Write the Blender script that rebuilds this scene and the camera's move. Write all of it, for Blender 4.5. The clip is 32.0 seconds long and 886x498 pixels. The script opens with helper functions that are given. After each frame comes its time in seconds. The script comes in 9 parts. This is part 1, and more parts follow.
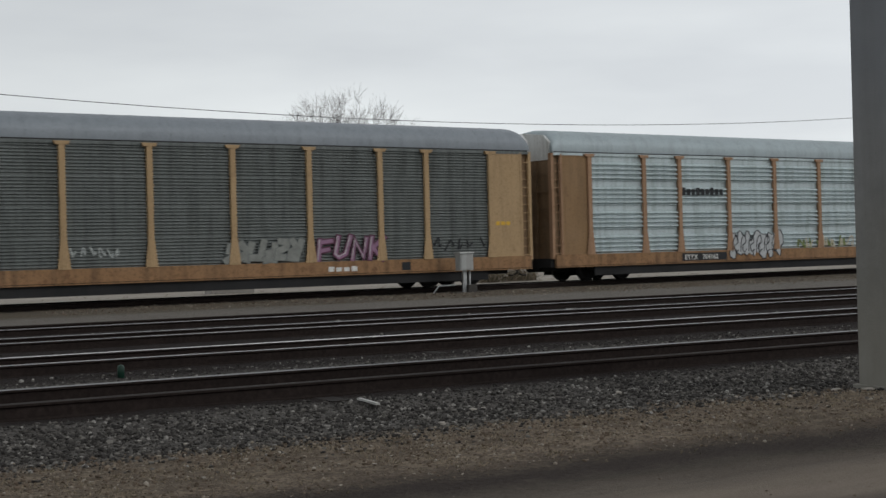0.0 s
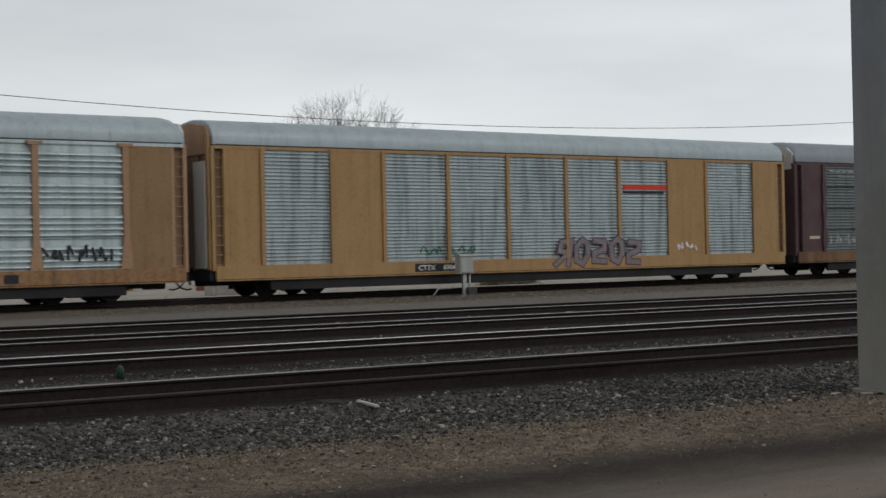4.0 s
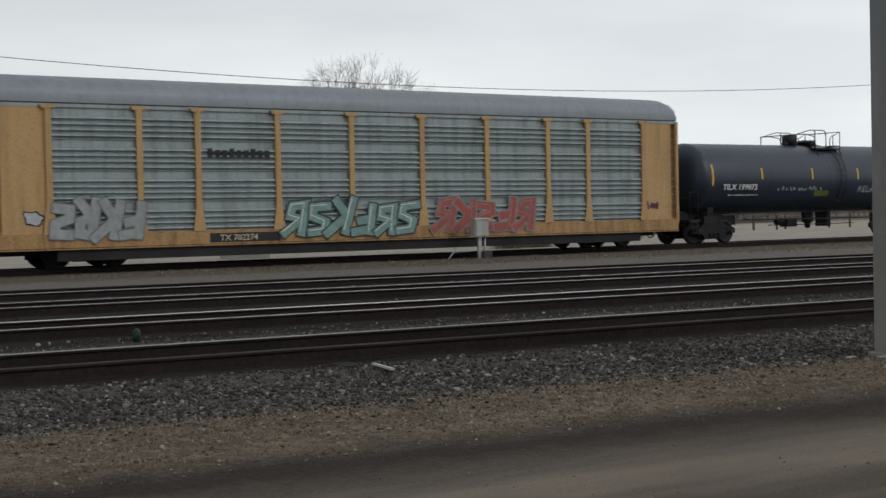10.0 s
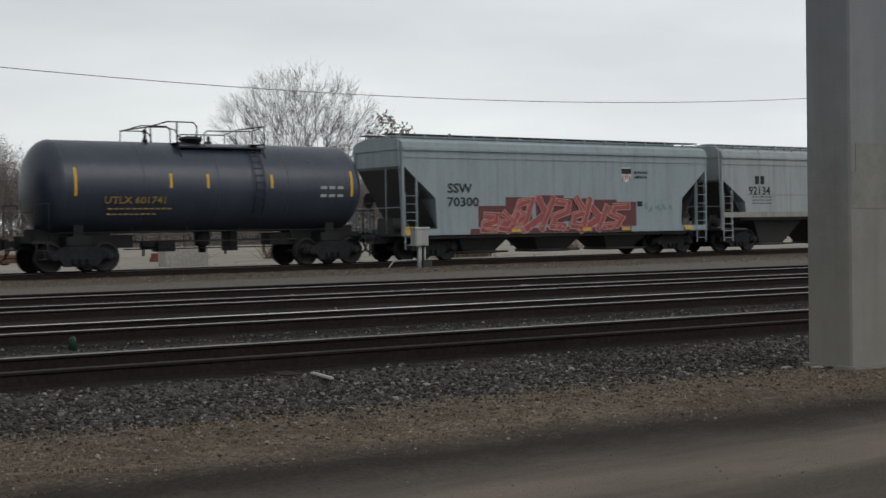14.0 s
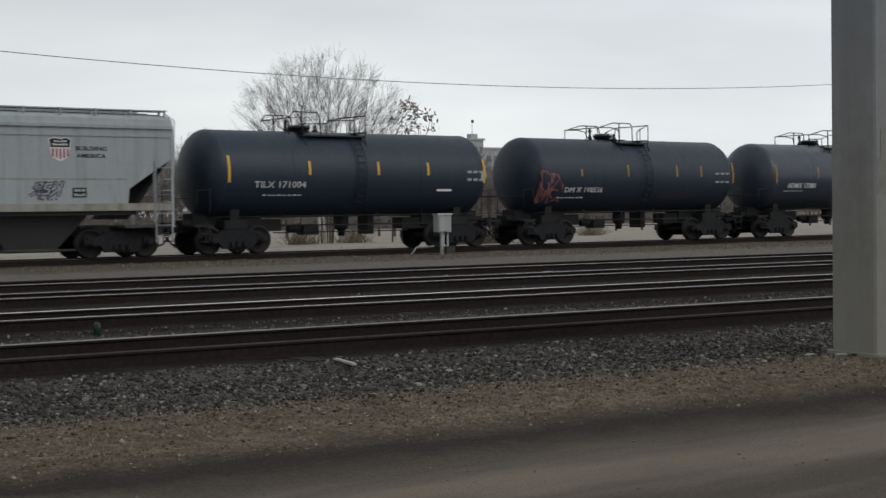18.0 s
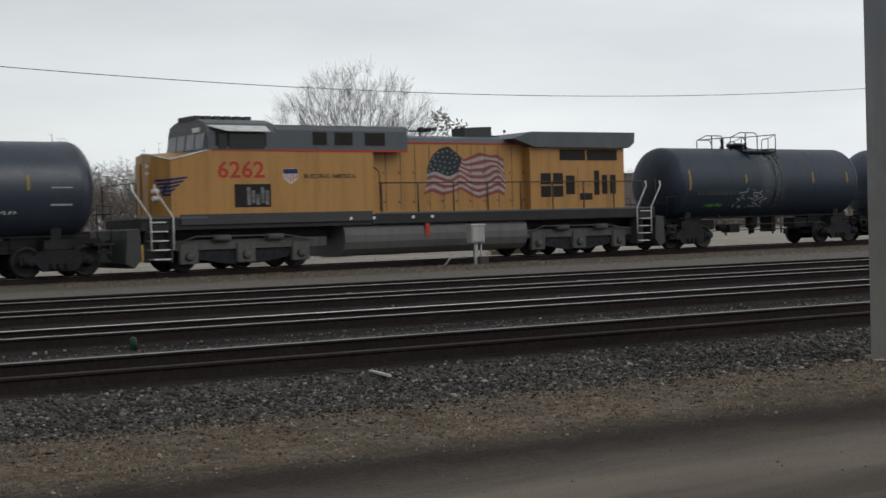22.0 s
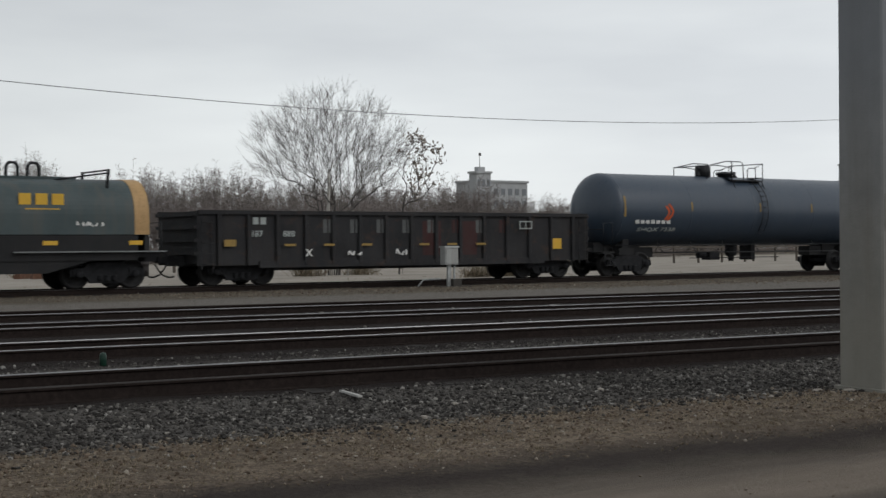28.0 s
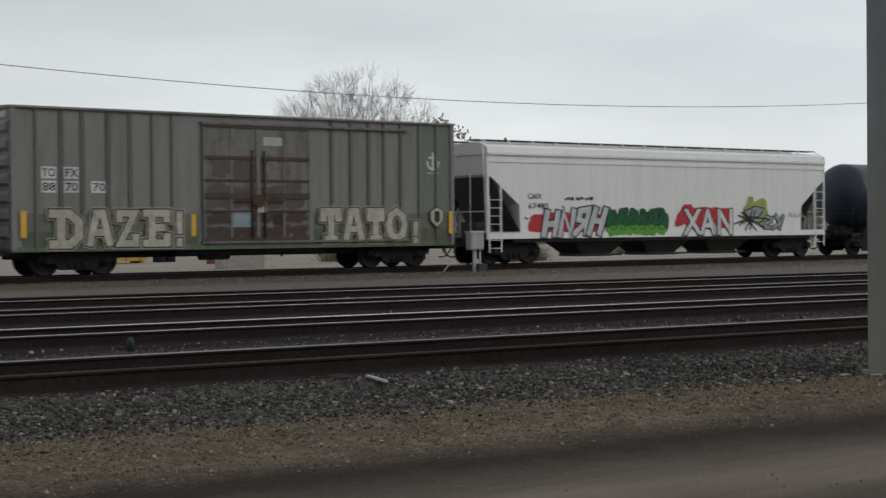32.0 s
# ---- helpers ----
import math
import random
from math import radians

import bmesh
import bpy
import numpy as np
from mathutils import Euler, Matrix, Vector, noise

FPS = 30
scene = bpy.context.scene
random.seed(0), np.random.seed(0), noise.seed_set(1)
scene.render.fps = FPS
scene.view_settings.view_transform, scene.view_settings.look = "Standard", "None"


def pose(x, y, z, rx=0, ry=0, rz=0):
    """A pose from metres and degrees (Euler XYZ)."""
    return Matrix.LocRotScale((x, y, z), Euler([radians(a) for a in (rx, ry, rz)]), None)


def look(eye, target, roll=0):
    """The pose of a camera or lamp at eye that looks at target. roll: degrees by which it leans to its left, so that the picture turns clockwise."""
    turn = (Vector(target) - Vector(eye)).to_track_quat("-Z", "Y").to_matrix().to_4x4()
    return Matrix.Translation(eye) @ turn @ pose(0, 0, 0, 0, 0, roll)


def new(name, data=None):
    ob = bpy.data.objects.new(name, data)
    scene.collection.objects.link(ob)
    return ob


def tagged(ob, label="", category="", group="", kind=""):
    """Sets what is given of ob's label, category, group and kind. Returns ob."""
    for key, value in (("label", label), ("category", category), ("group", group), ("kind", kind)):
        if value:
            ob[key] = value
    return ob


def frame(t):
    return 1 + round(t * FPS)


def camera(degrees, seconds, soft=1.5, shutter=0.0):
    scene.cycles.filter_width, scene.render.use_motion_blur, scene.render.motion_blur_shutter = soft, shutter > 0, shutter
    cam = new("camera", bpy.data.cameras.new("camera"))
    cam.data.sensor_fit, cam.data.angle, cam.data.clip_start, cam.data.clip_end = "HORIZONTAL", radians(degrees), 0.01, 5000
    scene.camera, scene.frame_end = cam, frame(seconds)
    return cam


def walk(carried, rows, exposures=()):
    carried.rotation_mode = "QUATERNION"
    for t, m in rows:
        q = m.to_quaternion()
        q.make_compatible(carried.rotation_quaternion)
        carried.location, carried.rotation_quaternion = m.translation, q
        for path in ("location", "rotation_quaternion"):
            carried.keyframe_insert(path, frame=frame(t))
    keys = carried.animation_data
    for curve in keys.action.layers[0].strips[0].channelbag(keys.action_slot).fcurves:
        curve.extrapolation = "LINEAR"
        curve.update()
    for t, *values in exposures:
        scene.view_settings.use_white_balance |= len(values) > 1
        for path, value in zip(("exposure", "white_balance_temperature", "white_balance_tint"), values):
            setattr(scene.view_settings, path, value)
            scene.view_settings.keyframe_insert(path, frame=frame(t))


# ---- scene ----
# camera: a seated eye by the road, turned by hand, never moved
EYE = (0.0, 0.0, 1.306)
# seconds, pitch, roll, yaw
LOOK = (
    (0, 0.115, 1.476, -35.096), (0.5, 0.317, 1.5, -35.188), (1, 0.401, 1.423, -35.155), (1.5, 0.449, 1.298, -34.986),
    (2, 0.368, 1.049, -34.739), (2.5, 0.215, 1.022, -34.605), (3, 0.084, 1.117, -34.707), (3.5, 0.203, 1.077, -35.038),
    (5.5, 0.184, 1.627, -35.04), (6, 0.211, 1.572, -35.124), (6.5, 0.246, 1.434, -35.241), (7, 0.082, 1.471, -35.225),
    (7.5, -0.271, 1.634, -35.064), (8, -0.435, 1.791, -34.952), (8.5, -0.348, 1.663, -35.094), (9, -0.396, 1.459, -34.751),
    (9.5, -0.763, 1.288, -34.519), (10, -1.26, 1.22, -34.476), (10.5, -1.608, 1.239, -34.741), (11, -1.581, 1.26, -35.037),
    (11.5, -1.201, 1.262, -35.033), (12, -1.168, 1.16, -35.011), (12.5, -1.219, 0.982, -35.353), (13, -0.99, 0.893, -35.958),
    (13.5, -0.861, 0.939, -36.478), (14, -0.931, 0.831, -36.918), (14.5, -1.042, 0.66, -37.02), (15, -1.325, 0.475, -36.962),
    (15.5, -1.464, 0.506, -36.874), (17.5, -1.441, 0.818, -36.225), (18, -1.475, 0.771, -35.987), (18.5, -1.038, 0.98, -35.823),
    (19, -0.72, 0.989, -35.813), (19.5, -0.385, 0.935, -35.863), (20, -0.258, 1.057, -35.865), (20.5, -0.579, 1.094, -35.804),
    (21, -0.69, 1.205, -35.764), (21.5, -0.945, 1.562, -35.242), (22, -1.012, 1.608, -34.638), (22.5, -0.669, 1.469, -34.42),
    (23, -0.567, 1.393, -34.018), (23.5, -0.781, 1.456, -33.674), (24, -1.034, 1.453, -33.969), (24.5, -1.268, 1.434, -34.651),
    (25, -1.367, 1.416, -35.11), (25.5, -1.605, 1.285, -35.364), (26, -1.726, 1.088, -35.502), (26.5, -1.317, 0.693, -35.581),
    (28.5, 0.043, 0.143, -35.571), (29, -0.387, -0.375, -35.373), (29.5, -1.385, -0.339, -35.253), (30, -2.341, 0.249, -35.213),
    (30.5, -2.193, 0.332, -34.813), (31, -0.831, 0.167, -33.814), (31.5, -0.6, 0.377, -33.791), (32, -0.748, 0.521, -34.664),
)

cam = camera(35.0, 32.0, soft=1.5, shutter=0.2)
walk(cam, [(t, pose(*EYE, 90 + p, r, y)) for t, p, r, y in LOOK], exposures=[
    (0.0, -0.05, 6445, 10), (2.0, -0.06, 6445, 10), (3.0, -0.06, 6445, 10), (7.0, -0.05, 6445, 10), (9.0, 0.04, 6445, 10), (12.0, 0.05, 6445, 10), (14.0, -0.03, 6445, 10), (15.5, -0.06, 6445, 10), (17.5, 0.0, 6445, 10), (19.0, 0.0, 6445, 10), (20.0, 0.1, 6445, 10), (21.0, 0.0, 6445, 10), (22.0, 0.02, 6445, 10),
    (23.0, 0.0, 6445, 10), (24.0, -0.12, 6445, 10), (25.0, -0.38, 6445, 10), (26.0, 0.0, 6445, 10), (28.5, -0.10, 6445, 10), (29.0, -0.17, 6445, 10), (30.0, -0.19, 6445, 10), (31.5, 0.05, 6445, 10), (32.0, -0.1, 6445, 10)])

# train: metres run past by each half second
RUN = (
    0.22, 5.31, 10.59, 15.84, 21.07, 26.27, 31.44, 36.59, 41.73, 46.87, 52.02, 57.18, 62.37,
    67.57, 72.80, 78.02, 83.23, 88.42, 93.61, 98.81, 104.01, 109.23, 114.45, 119.69, 124.93, 130.18,
    135.43, 140.68, 145.94, 151.19, 156.44, 161.69, 166.92, 172.15, 177.36, 182.58, 187.80, 193.02, 198.26,
    203.50, 208.74, 213.96, 219.17, 224.38, 229.66, 234.80, 239.98, 245.19, 250.39, 255.58, 260.74, 265.88,
    271.01, 276.13, 281.23, 286.33, 291.43, 296.53, 301.64, 306.76, 311.92, 317.10, 322.31, 327.55, 332.82,
)
TRACK_Y, TRACK_Z = 41.55, 0.06      # centre line and rail top of the train's track
NEAR = pose(0, 0, 0, 0, 0, -5.07)     # the three near tracks run at this turn

# ---- world and sun: a high overcast with thin places ----
world = bpy.data.worlds.new("overcast")
scene.world = world
world.use_nodes = True
wn, wl = world.node_tree.nodes, world.node_tree.links
wn.clear()
w_out = wn.new("ShaderNodeOutputWorld")
w_bg = wn.new("ShaderNodeBackground")
w_sky = wn.new("ShaderNodeTexSky")
w_sky.sky_type = "NISHITA"
w_sky.sun_disc = False
w_sky.sun_elevation, w_sky.sun_rotation = radians(36), radians(155)
w_co = wn.new("ShaderNodeTexCoord")
w_map = wn.new("ShaderNodeMapping")
w_map.inputs["Scale"].default_value = (1.3, 1.3, 6.0)
w_noise = wn.new("ShaderNodeTexNoise")
w_noise.inputs["Scale"].default_value = 1.5
w_noise.inputs["Detail"].default_value = 5.0
w_noise.inputs["Roughness"].default_value = 0.5
w_ramp = wn.new("ShaderNodeValToRGB")
w_ramp.color_ramp.elements[0].position, w_ramp.color_ramp.elements[0].color = 0.34, (6.75, 7.0, 7.2, 1)
w_ramp.color_ramp.elements[1].position, w_ramp.color_ramp.elements[1].color = 0.66, (8.75, 9.05, 9.05, 1)
w_mix = wn.new("ShaderNodeMix")
w_mix.data_type = "RGBA"
w_mix.inputs[0].default_value = 0.93
w_bg.inputs["Strength"].default_value = 0.1
wl.new(w_co.outputs["Generated"], w_map.inputs["Vector"])
wl.new(w_map.outputs["Vector"], w_noise.inputs["Vector"])
wl.new(w_noise.outputs["Fac"], w_ramp.inputs["Fac"])
wl.new(w_sky.outputs["Color"], w_mix.inputs[6])
wl.new(w_ramp.outputs["Color"], w_mix.inputs[7])
w_sep = wn.new("ShaderNodeSeparateXYZ")
wl.new(w_co.outputs["Generated"], w_sep.inputs[0])
w_high = wn.new("ShaderNodeMapRange")
w_high.inputs["From Min"].default_value, w_high.inputs["From Max"].default_value = 0.04, 0.34
w_high.inputs["To Min"].default_value, w_high.inputs["To Max"].default_value = 1.04, 0.84
wl.new(w_sep.outputs["Z"], w_high.inputs["Value"])
w_fall = wn.new("ShaderNodeVectorMath")
w_fall.operation = "SCALE"
wl.new(w_mix.outputs[2], w_fall.inputs[0])
wl.new(w_high.outputs["Result"], w_fall.inputs["Scale"])
# thinner cloud towards the sun's side
w_east = wn.new("ShaderNodeMapRange")
w_east.inputs["From Min"].default_value, w_east.inputs["From Max"].default_value = 0.0, 1.0
w_east.inputs["To Min"].default_value, w_east.inputs["To Max"].default_value = 0.78, 1.22
wl.new(w_sep.outputs["X"], w_east.inputs["Value"])
w_side = wn.new("ShaderNodeVectorMath")
w_side.operation = "SCALE"
wl.new(w_fall.outputs["Vector"], w_side.inputs[0])
wl.new(w_east.outputs["Result"], w_side.inputs["Scale"])
wl.new(w_side.outputs["Vector"], w_bg.inputs["Color"])
wl.new(w_bg.outputs["Background"], w_out.inputs["Surface"])

sun = new("sun", bpy.data.lights.new("sun", "SUN"))
sun.data.energy, sun.data.angle, sun.data.color = 0.62, radians(32), (1.0, 0.97, 0.93)
sun.matrix_world = look((21, -45, 36), (0, 0, 0))


# ---- materials ----
def tree_of(name):
    m = bpy.data.materials.new(name)
    m.use_nodes = True
    n, l = m.node_tree.nodes, m.node_tree.links
    return m, n, l, n["Principled BSDF"]


def noise_node(n, l, vec, scale, detail=4.0, rough=0.55, stretch=None):
    if stretch:
        mp = n.new("ShaderNodeMapping")
        mp.inputs["Scale"].default_value = stretch
        l.new(vec, mp.inputs["Vector"])
        vec = mp.outputs["Vector"]
    t = n.new("ShaderNodeTexNoise")
    t.inputs["Scale"].default_value, t.inputs["Detail"].default_value, t.inputs["Roughness"].default_value = scale, detail, rough
    l.new(vec, t.inputs["Vector"])
    return t.outputs["Fac"]


def span(n, l, fac, a, b, lo=0.0, hi=1.0):
    r = n.new("ShaderNodeMapRange")
    r.inputs["From Min"].default_value, r.inputs["From Max"].default_value = a, b
    r.inputs["To Min"].default_value, r.inputs["To Max"].default_value = lo, hi
    l.new(fac, r.inputs["Value"])
    return r.outputs["Result"]


def blend(n, l, fac, a, b, mode="MIX"):
    m = n.new("ShaderNodeMix")
    m.data_type, m.blend_type = "RGBA", mode
    for sock, v in ((m.inputs[0], fac), (m.inputs[6], a), (m.inputs[7], b)):
        if isinstance(v, (int, float)):
            sock.default_value = v
        elif isinstance(v, tuple):
            sock.default_value = (*v[:3], 1)
        else:
            l.new(v, sock)
    return m.outputs[2]


def bumped(n, l, bsdf, height, strength, distance):
    b = n.new("ShaderNodeBump")
    b.inputs["Strength"].default_value, b.inputs["Distance"].default_value = strength, distance
    l.new(height, b.inputs["Height"])
    l.new(b.outputs["Normal"], bsdf.inputs["Normal"])


def paint(name, col, rough=0.6, dirt=(0.05, 0.042, 0.035), amount=0.45, streak=0.4, fade=0.15, rust=0.0, metal=0.0, bump=0.25, seed=0.0, gloss=0.35):
    """Weathered paint: faded patches, grime, streaks that run down, specks of rust."""
    m, n, l, p = tree_of(name)
    co = n.new("ShaderNodeTexCoord")
    mp = n.new("ShaderNodeMapping")
    mp.inputs["Location"].default_value = (seed * 13.7, seed * 7.1, seed * 3.3)
    l.new(co.outputs["Object"], mp.inputs["Vector"])
    v = mp.outputs["Vector"]
    big = noise_node(n, l, v, 0.7, 5)
    fine = noise_node(n, l, v, 14.0, 4, 0.65)
    run = noise_node(n, l, v, 3.2, 3, 0.6, (1.0, 1.0, 0.10))
    pale = tuple(min(1.0, c * 1.1 + 0.06) for c in col)
    c1 = blend(n, l, span(n, l, big, 0.35, 0.7, 0.0, fade * 2), col, pale)
    c2 = blend(n, l, span(n, l, run, 0.46, 0.75, 0.0, streak), c1, dirt)
    c3 = blend(n, l, span(n, l, fine, 0.5, 0.8, 0.0, amount), c2, dirt)
    if rust:
        spot = noise_node(n, l, v, 2.3, 6, 0.72)
        c3 = blend(n, l, span(n, l, spot, 0.56, 0.66, 0.0, rust), c3, (0.115, 0.055, 0.03))
    l.new(c3, p.inputs["Base Color"])
    l.new(span(n, l, fine, 0.3, 0.7, max(0.05, rough - 0.12), min(1.0, rough + 0.15)), p.inputs["Roughness"])
    p.inputs["Metallic"].default_value = metal
    p.inputs["Specular IOR Level"].default_value = gloss
    bumped(n, l, p, fine, bump, 0.006)
    return m


def plain(name, col, rough=0.6, metal=0.0, vary=0.25, scale=9.0, bump=0.2):
    m, n, l, p = tree_of(name)
    co = n.new("ShaderNodeTexCoord")
    a = noise_node(n, l, co.outputs["Object"], scale, 4)
    b = noise_node(n, l, co.outputs["Object"], scale * 0.12, 3)
    dark = tuple(c * (1 - vary) for c in col)
    lite = tuple(min(1, c * (1 + vary)) for c in col)
    c1 = blend(n, l, span(n, l, a, 0.3, 0.7), dark, lite)
    c2 = blend(n, l, span(n, l, b, 0.35, 0.65, 0.0, 0.5), c1, dark)
    l.new(c2, p.inputs["Base Color"])
    p.inputs["Roughness"].default_value, p.inputs["Metallic"].default_value = rough, metal
    p.inputs["Specular IOR Level"].default_value = 0.3
    bumped(n, l, p, a, bump, 0.01)
    return m


def ink(name, col, worn=0.35, rough=0.75):
    """Spray or stencil paint, worn through in places to a duller tone."""
    m, n, l, p = tree_of(name)
    co = n.new("ShaderNodeTexCoord")
    a = noise_node(n, l, co.outputs["Object"], 5.0, 5, 0.7)
    b = noise_node(n, l, co.outputs["Object"], 1.1, 3, 0.6)
    c1 = blend(n, l, span(n, l, a, 0.42, 0.72, 0.0, worn), col, tuple(c * 0.45 + 0.02 for c in col))
    c2 = blend(n, l, span(n, l, b, 0.4, 0.7, 0.0, worn * 0.7), c1, tuple(c * 0.6 + 0.03 for c in col))
    l.new(c2, p.inputs["Base Color"])
    p.inputs["Roughness"].default_value = rough
    p.inputs["Specular IOR Level"].default_value = 0.25
    return m


# ---- mesh building ----
class Build:
    """Gathers boxes, tubes, prisms and lathed forms into one mesh."""

    def __init__(self):
        self.v, self.f, self.smooth = [], [], []

    def add(self, verts, faces, smooth=False):
        k = len(self.v)
        self.v += [tuple(p) for p in verts]
        self.f += [tuple(i + k for i in f) for f in faces]
        self.smooth += [smooth] * len(faces)
        return self

    def box(self, x0, x1, y0, y1, z0, z1):
        return self.add([(x, y, z) for x in (x0, x1) for y in (y0, y1) for z in (z0, z1)],
                        [(0, 1, 3, 2), (4, 6, 7, 5), (0, 4, 5, 1), (2, 3, 7, 6), (0, 2, 6, 4), (1, 5, 7, 3)])

    def slab(self, x0, x1, y0, y1, z0, z1, c=0.02):
        """A box with chamfered edges along x and z on its outer faces."""
        prof = [(x0 + c, y0), (x1 - c, y0), (x1, y0 + c), (x1, y1 - c), (x1 - c, y1), (x0 + c, y1), (x0, y1 - c), (x0, y0 + c)]
        return self.prism(prof, z0, z1, "z")

    def prism(self, prof, a, b, axis="x", smooth=False, caps=True):
        """A profile swept along an axis: (y, z) along x, (x, z) along y, (x, y) along z."""
        def at(p, s):
            return {"x": (s, p[0], p[1]), "y": (p[0], s, p[1]), "z": (p[0], p[1], s)}[axis]
        n = len(prof)
        vs = [at(p, a) for p in prof] + [at(p, b) for p in prof]
        fs = [(i, (i + 1) % n, n + (i + 1) % n, n + i) for i in range(n)]
        self.add(vs, fs, smooth)
        if caps:
            self.add(vs, [tuple(range(n))[::-1], tuple(range(n, 2 * n))])
        return self

    def sheet(self, prof, a, b, axis="x", smooth=False):
        """An open profile swept along an axis, one face thick."""
        def at(p, s):
            return {"x": (s, p[0], p[1]), "y": (p[0], s, p[1]), "z": (p[0], p[1], s)}[axis]
        n = len(prof)
        return self.add([at(p, a) for p in prof] + [at(p, b) for p in prof], [(i, i + 1, n + i + 1, n + i) for i in range(n - 1)], smooth)

    def tube(self, p0, p1, r, seg=8, r1=None, smooth=True, caps=True):
        p0, p1 = Vector(p0), Vector(p1)
        d = (p1 - p0).normalized()
        u = d.orthogonal().normalized()
        w = d.cross(u)
        r1 = r if r1 is None else r1
        ring = [u * math.cos(2 * math.pi * i / seg) + w * math.sin(2 * math.pi * i / seg) for i in range(seg)]
        vs = [p0 + k * r for k in ring] + [p1 + k * r1 for k in ring]
        self.add(vs, [(i, (i + 1) % seg, seg + (i + 1) % seg, seg + i) for i in range(seg)], smooth)
        if caps:
            self.add(vs, [tuple(range(seg))[::-1], tuple(range(seg, 2 * seg))])
        return self

    def pipe(self, pts, r, seg=6):
        """A bent pipe of one piece through the points."""
        pts = [Vector(q) for q in pts]
        dirs = [(b - a).normalized() for a, b in zip(pts, pts[1:])]
        u = dirs[0].orthogonal().normalized()
        vs = []
        for i, q in enumerate(pts):
            d = dirs[0] if i == 0 else dirs[-1] if i == len(pts) - 1 else (dirs[i - 1] + dirs[i]).normalized()
            u = (u - d * u.dot(d)).normalized()
            w = d.cross(u)
            vs += [q + (u * math.cos(2 * math.pi * k / seg) + w * math.sin(2 * math.pi * k / seg)) * r for k in range(seg)]
        fs = [(i * seg + k, i * seg + (k + 1) % seg, (i + 1) * seg + (k + 1) % seg, (i + 1) * seg + k) for i in range(len(pts) - 1) for k in range(seg)]
        self.add(vs, fs, True)
        self.add(vs[:seg], [tuple(range(seg))[::-1]])
        return self.add(vs[-seg:], [tuple(range(seg))])

    def lathe(self, prof, seg=24, axis="x", origin=(0, 0, 0), smooth=True):
        """(along, radius) pairs turned round an axis."""
        o = Vector(origin)
        vs, fs = [], []
        for a, r in prof:
            for i in range(seg):
                c, s = r * math.cos(2 * math.pi * i / seg), r * math.sin(2 * math.pi * i / seg)
                vs.append(o + Vector({"x": (a, c, s), "y": (s, a, c), "z": (c, s, a)}[axis]))
        for k in range(len(prof) - 1):
            fs += [(k * seg + i, k * seg + (i + 1) % seg, (k + 1) * seg + (i + 1) % seg, (k + 1) * seg + i) for i in range(seg)]
        self.add(vs, fs, smooth)
        if prof[0][1] > 1e-4:
            self.add(vs[:seg], [tuple(range(seg))[::-1]])
        if prof[-1][1] > 1e-4:
            self.add(vs[-seg:], [tuple(range(seg))])
        return self

    def mesh(self, name, material):
        me = bpy.data.meshes.new(name)
        me.from_pydata(self.v, [], self.f)
        me.polygons.foreach_set("use_smooth", self.smooth)
        if material:
            me.materials.append(material)
        me.validate()
        bm = bmesh.new()
        bm.from_mesh(me)
        bmesh.ops.remove_doubles(bm, verts=bm.verts, dist=0.0004)
        bmesh.ops.recalc_face_normals(bm, faces=bm.faces)
        bm.to_mesh(me)
        bm.free()
        return me


def part(name, b, material, parent, label=""):
    me = b if isinstance(b, bpy.types.Mesh) else b.mesh(name, material)
    ob = new(name, me)
    ob.parent = parent
    if label:
        ob["label"] = label
    return ob


def thing(name, label, category, group="", kind="", at=None):
    ob = new(name)
    ob.empty_display_size = 0.3
    if at is not None:
        ob.matrix_world = at
    return tagged(ob, label, category, group, kind)


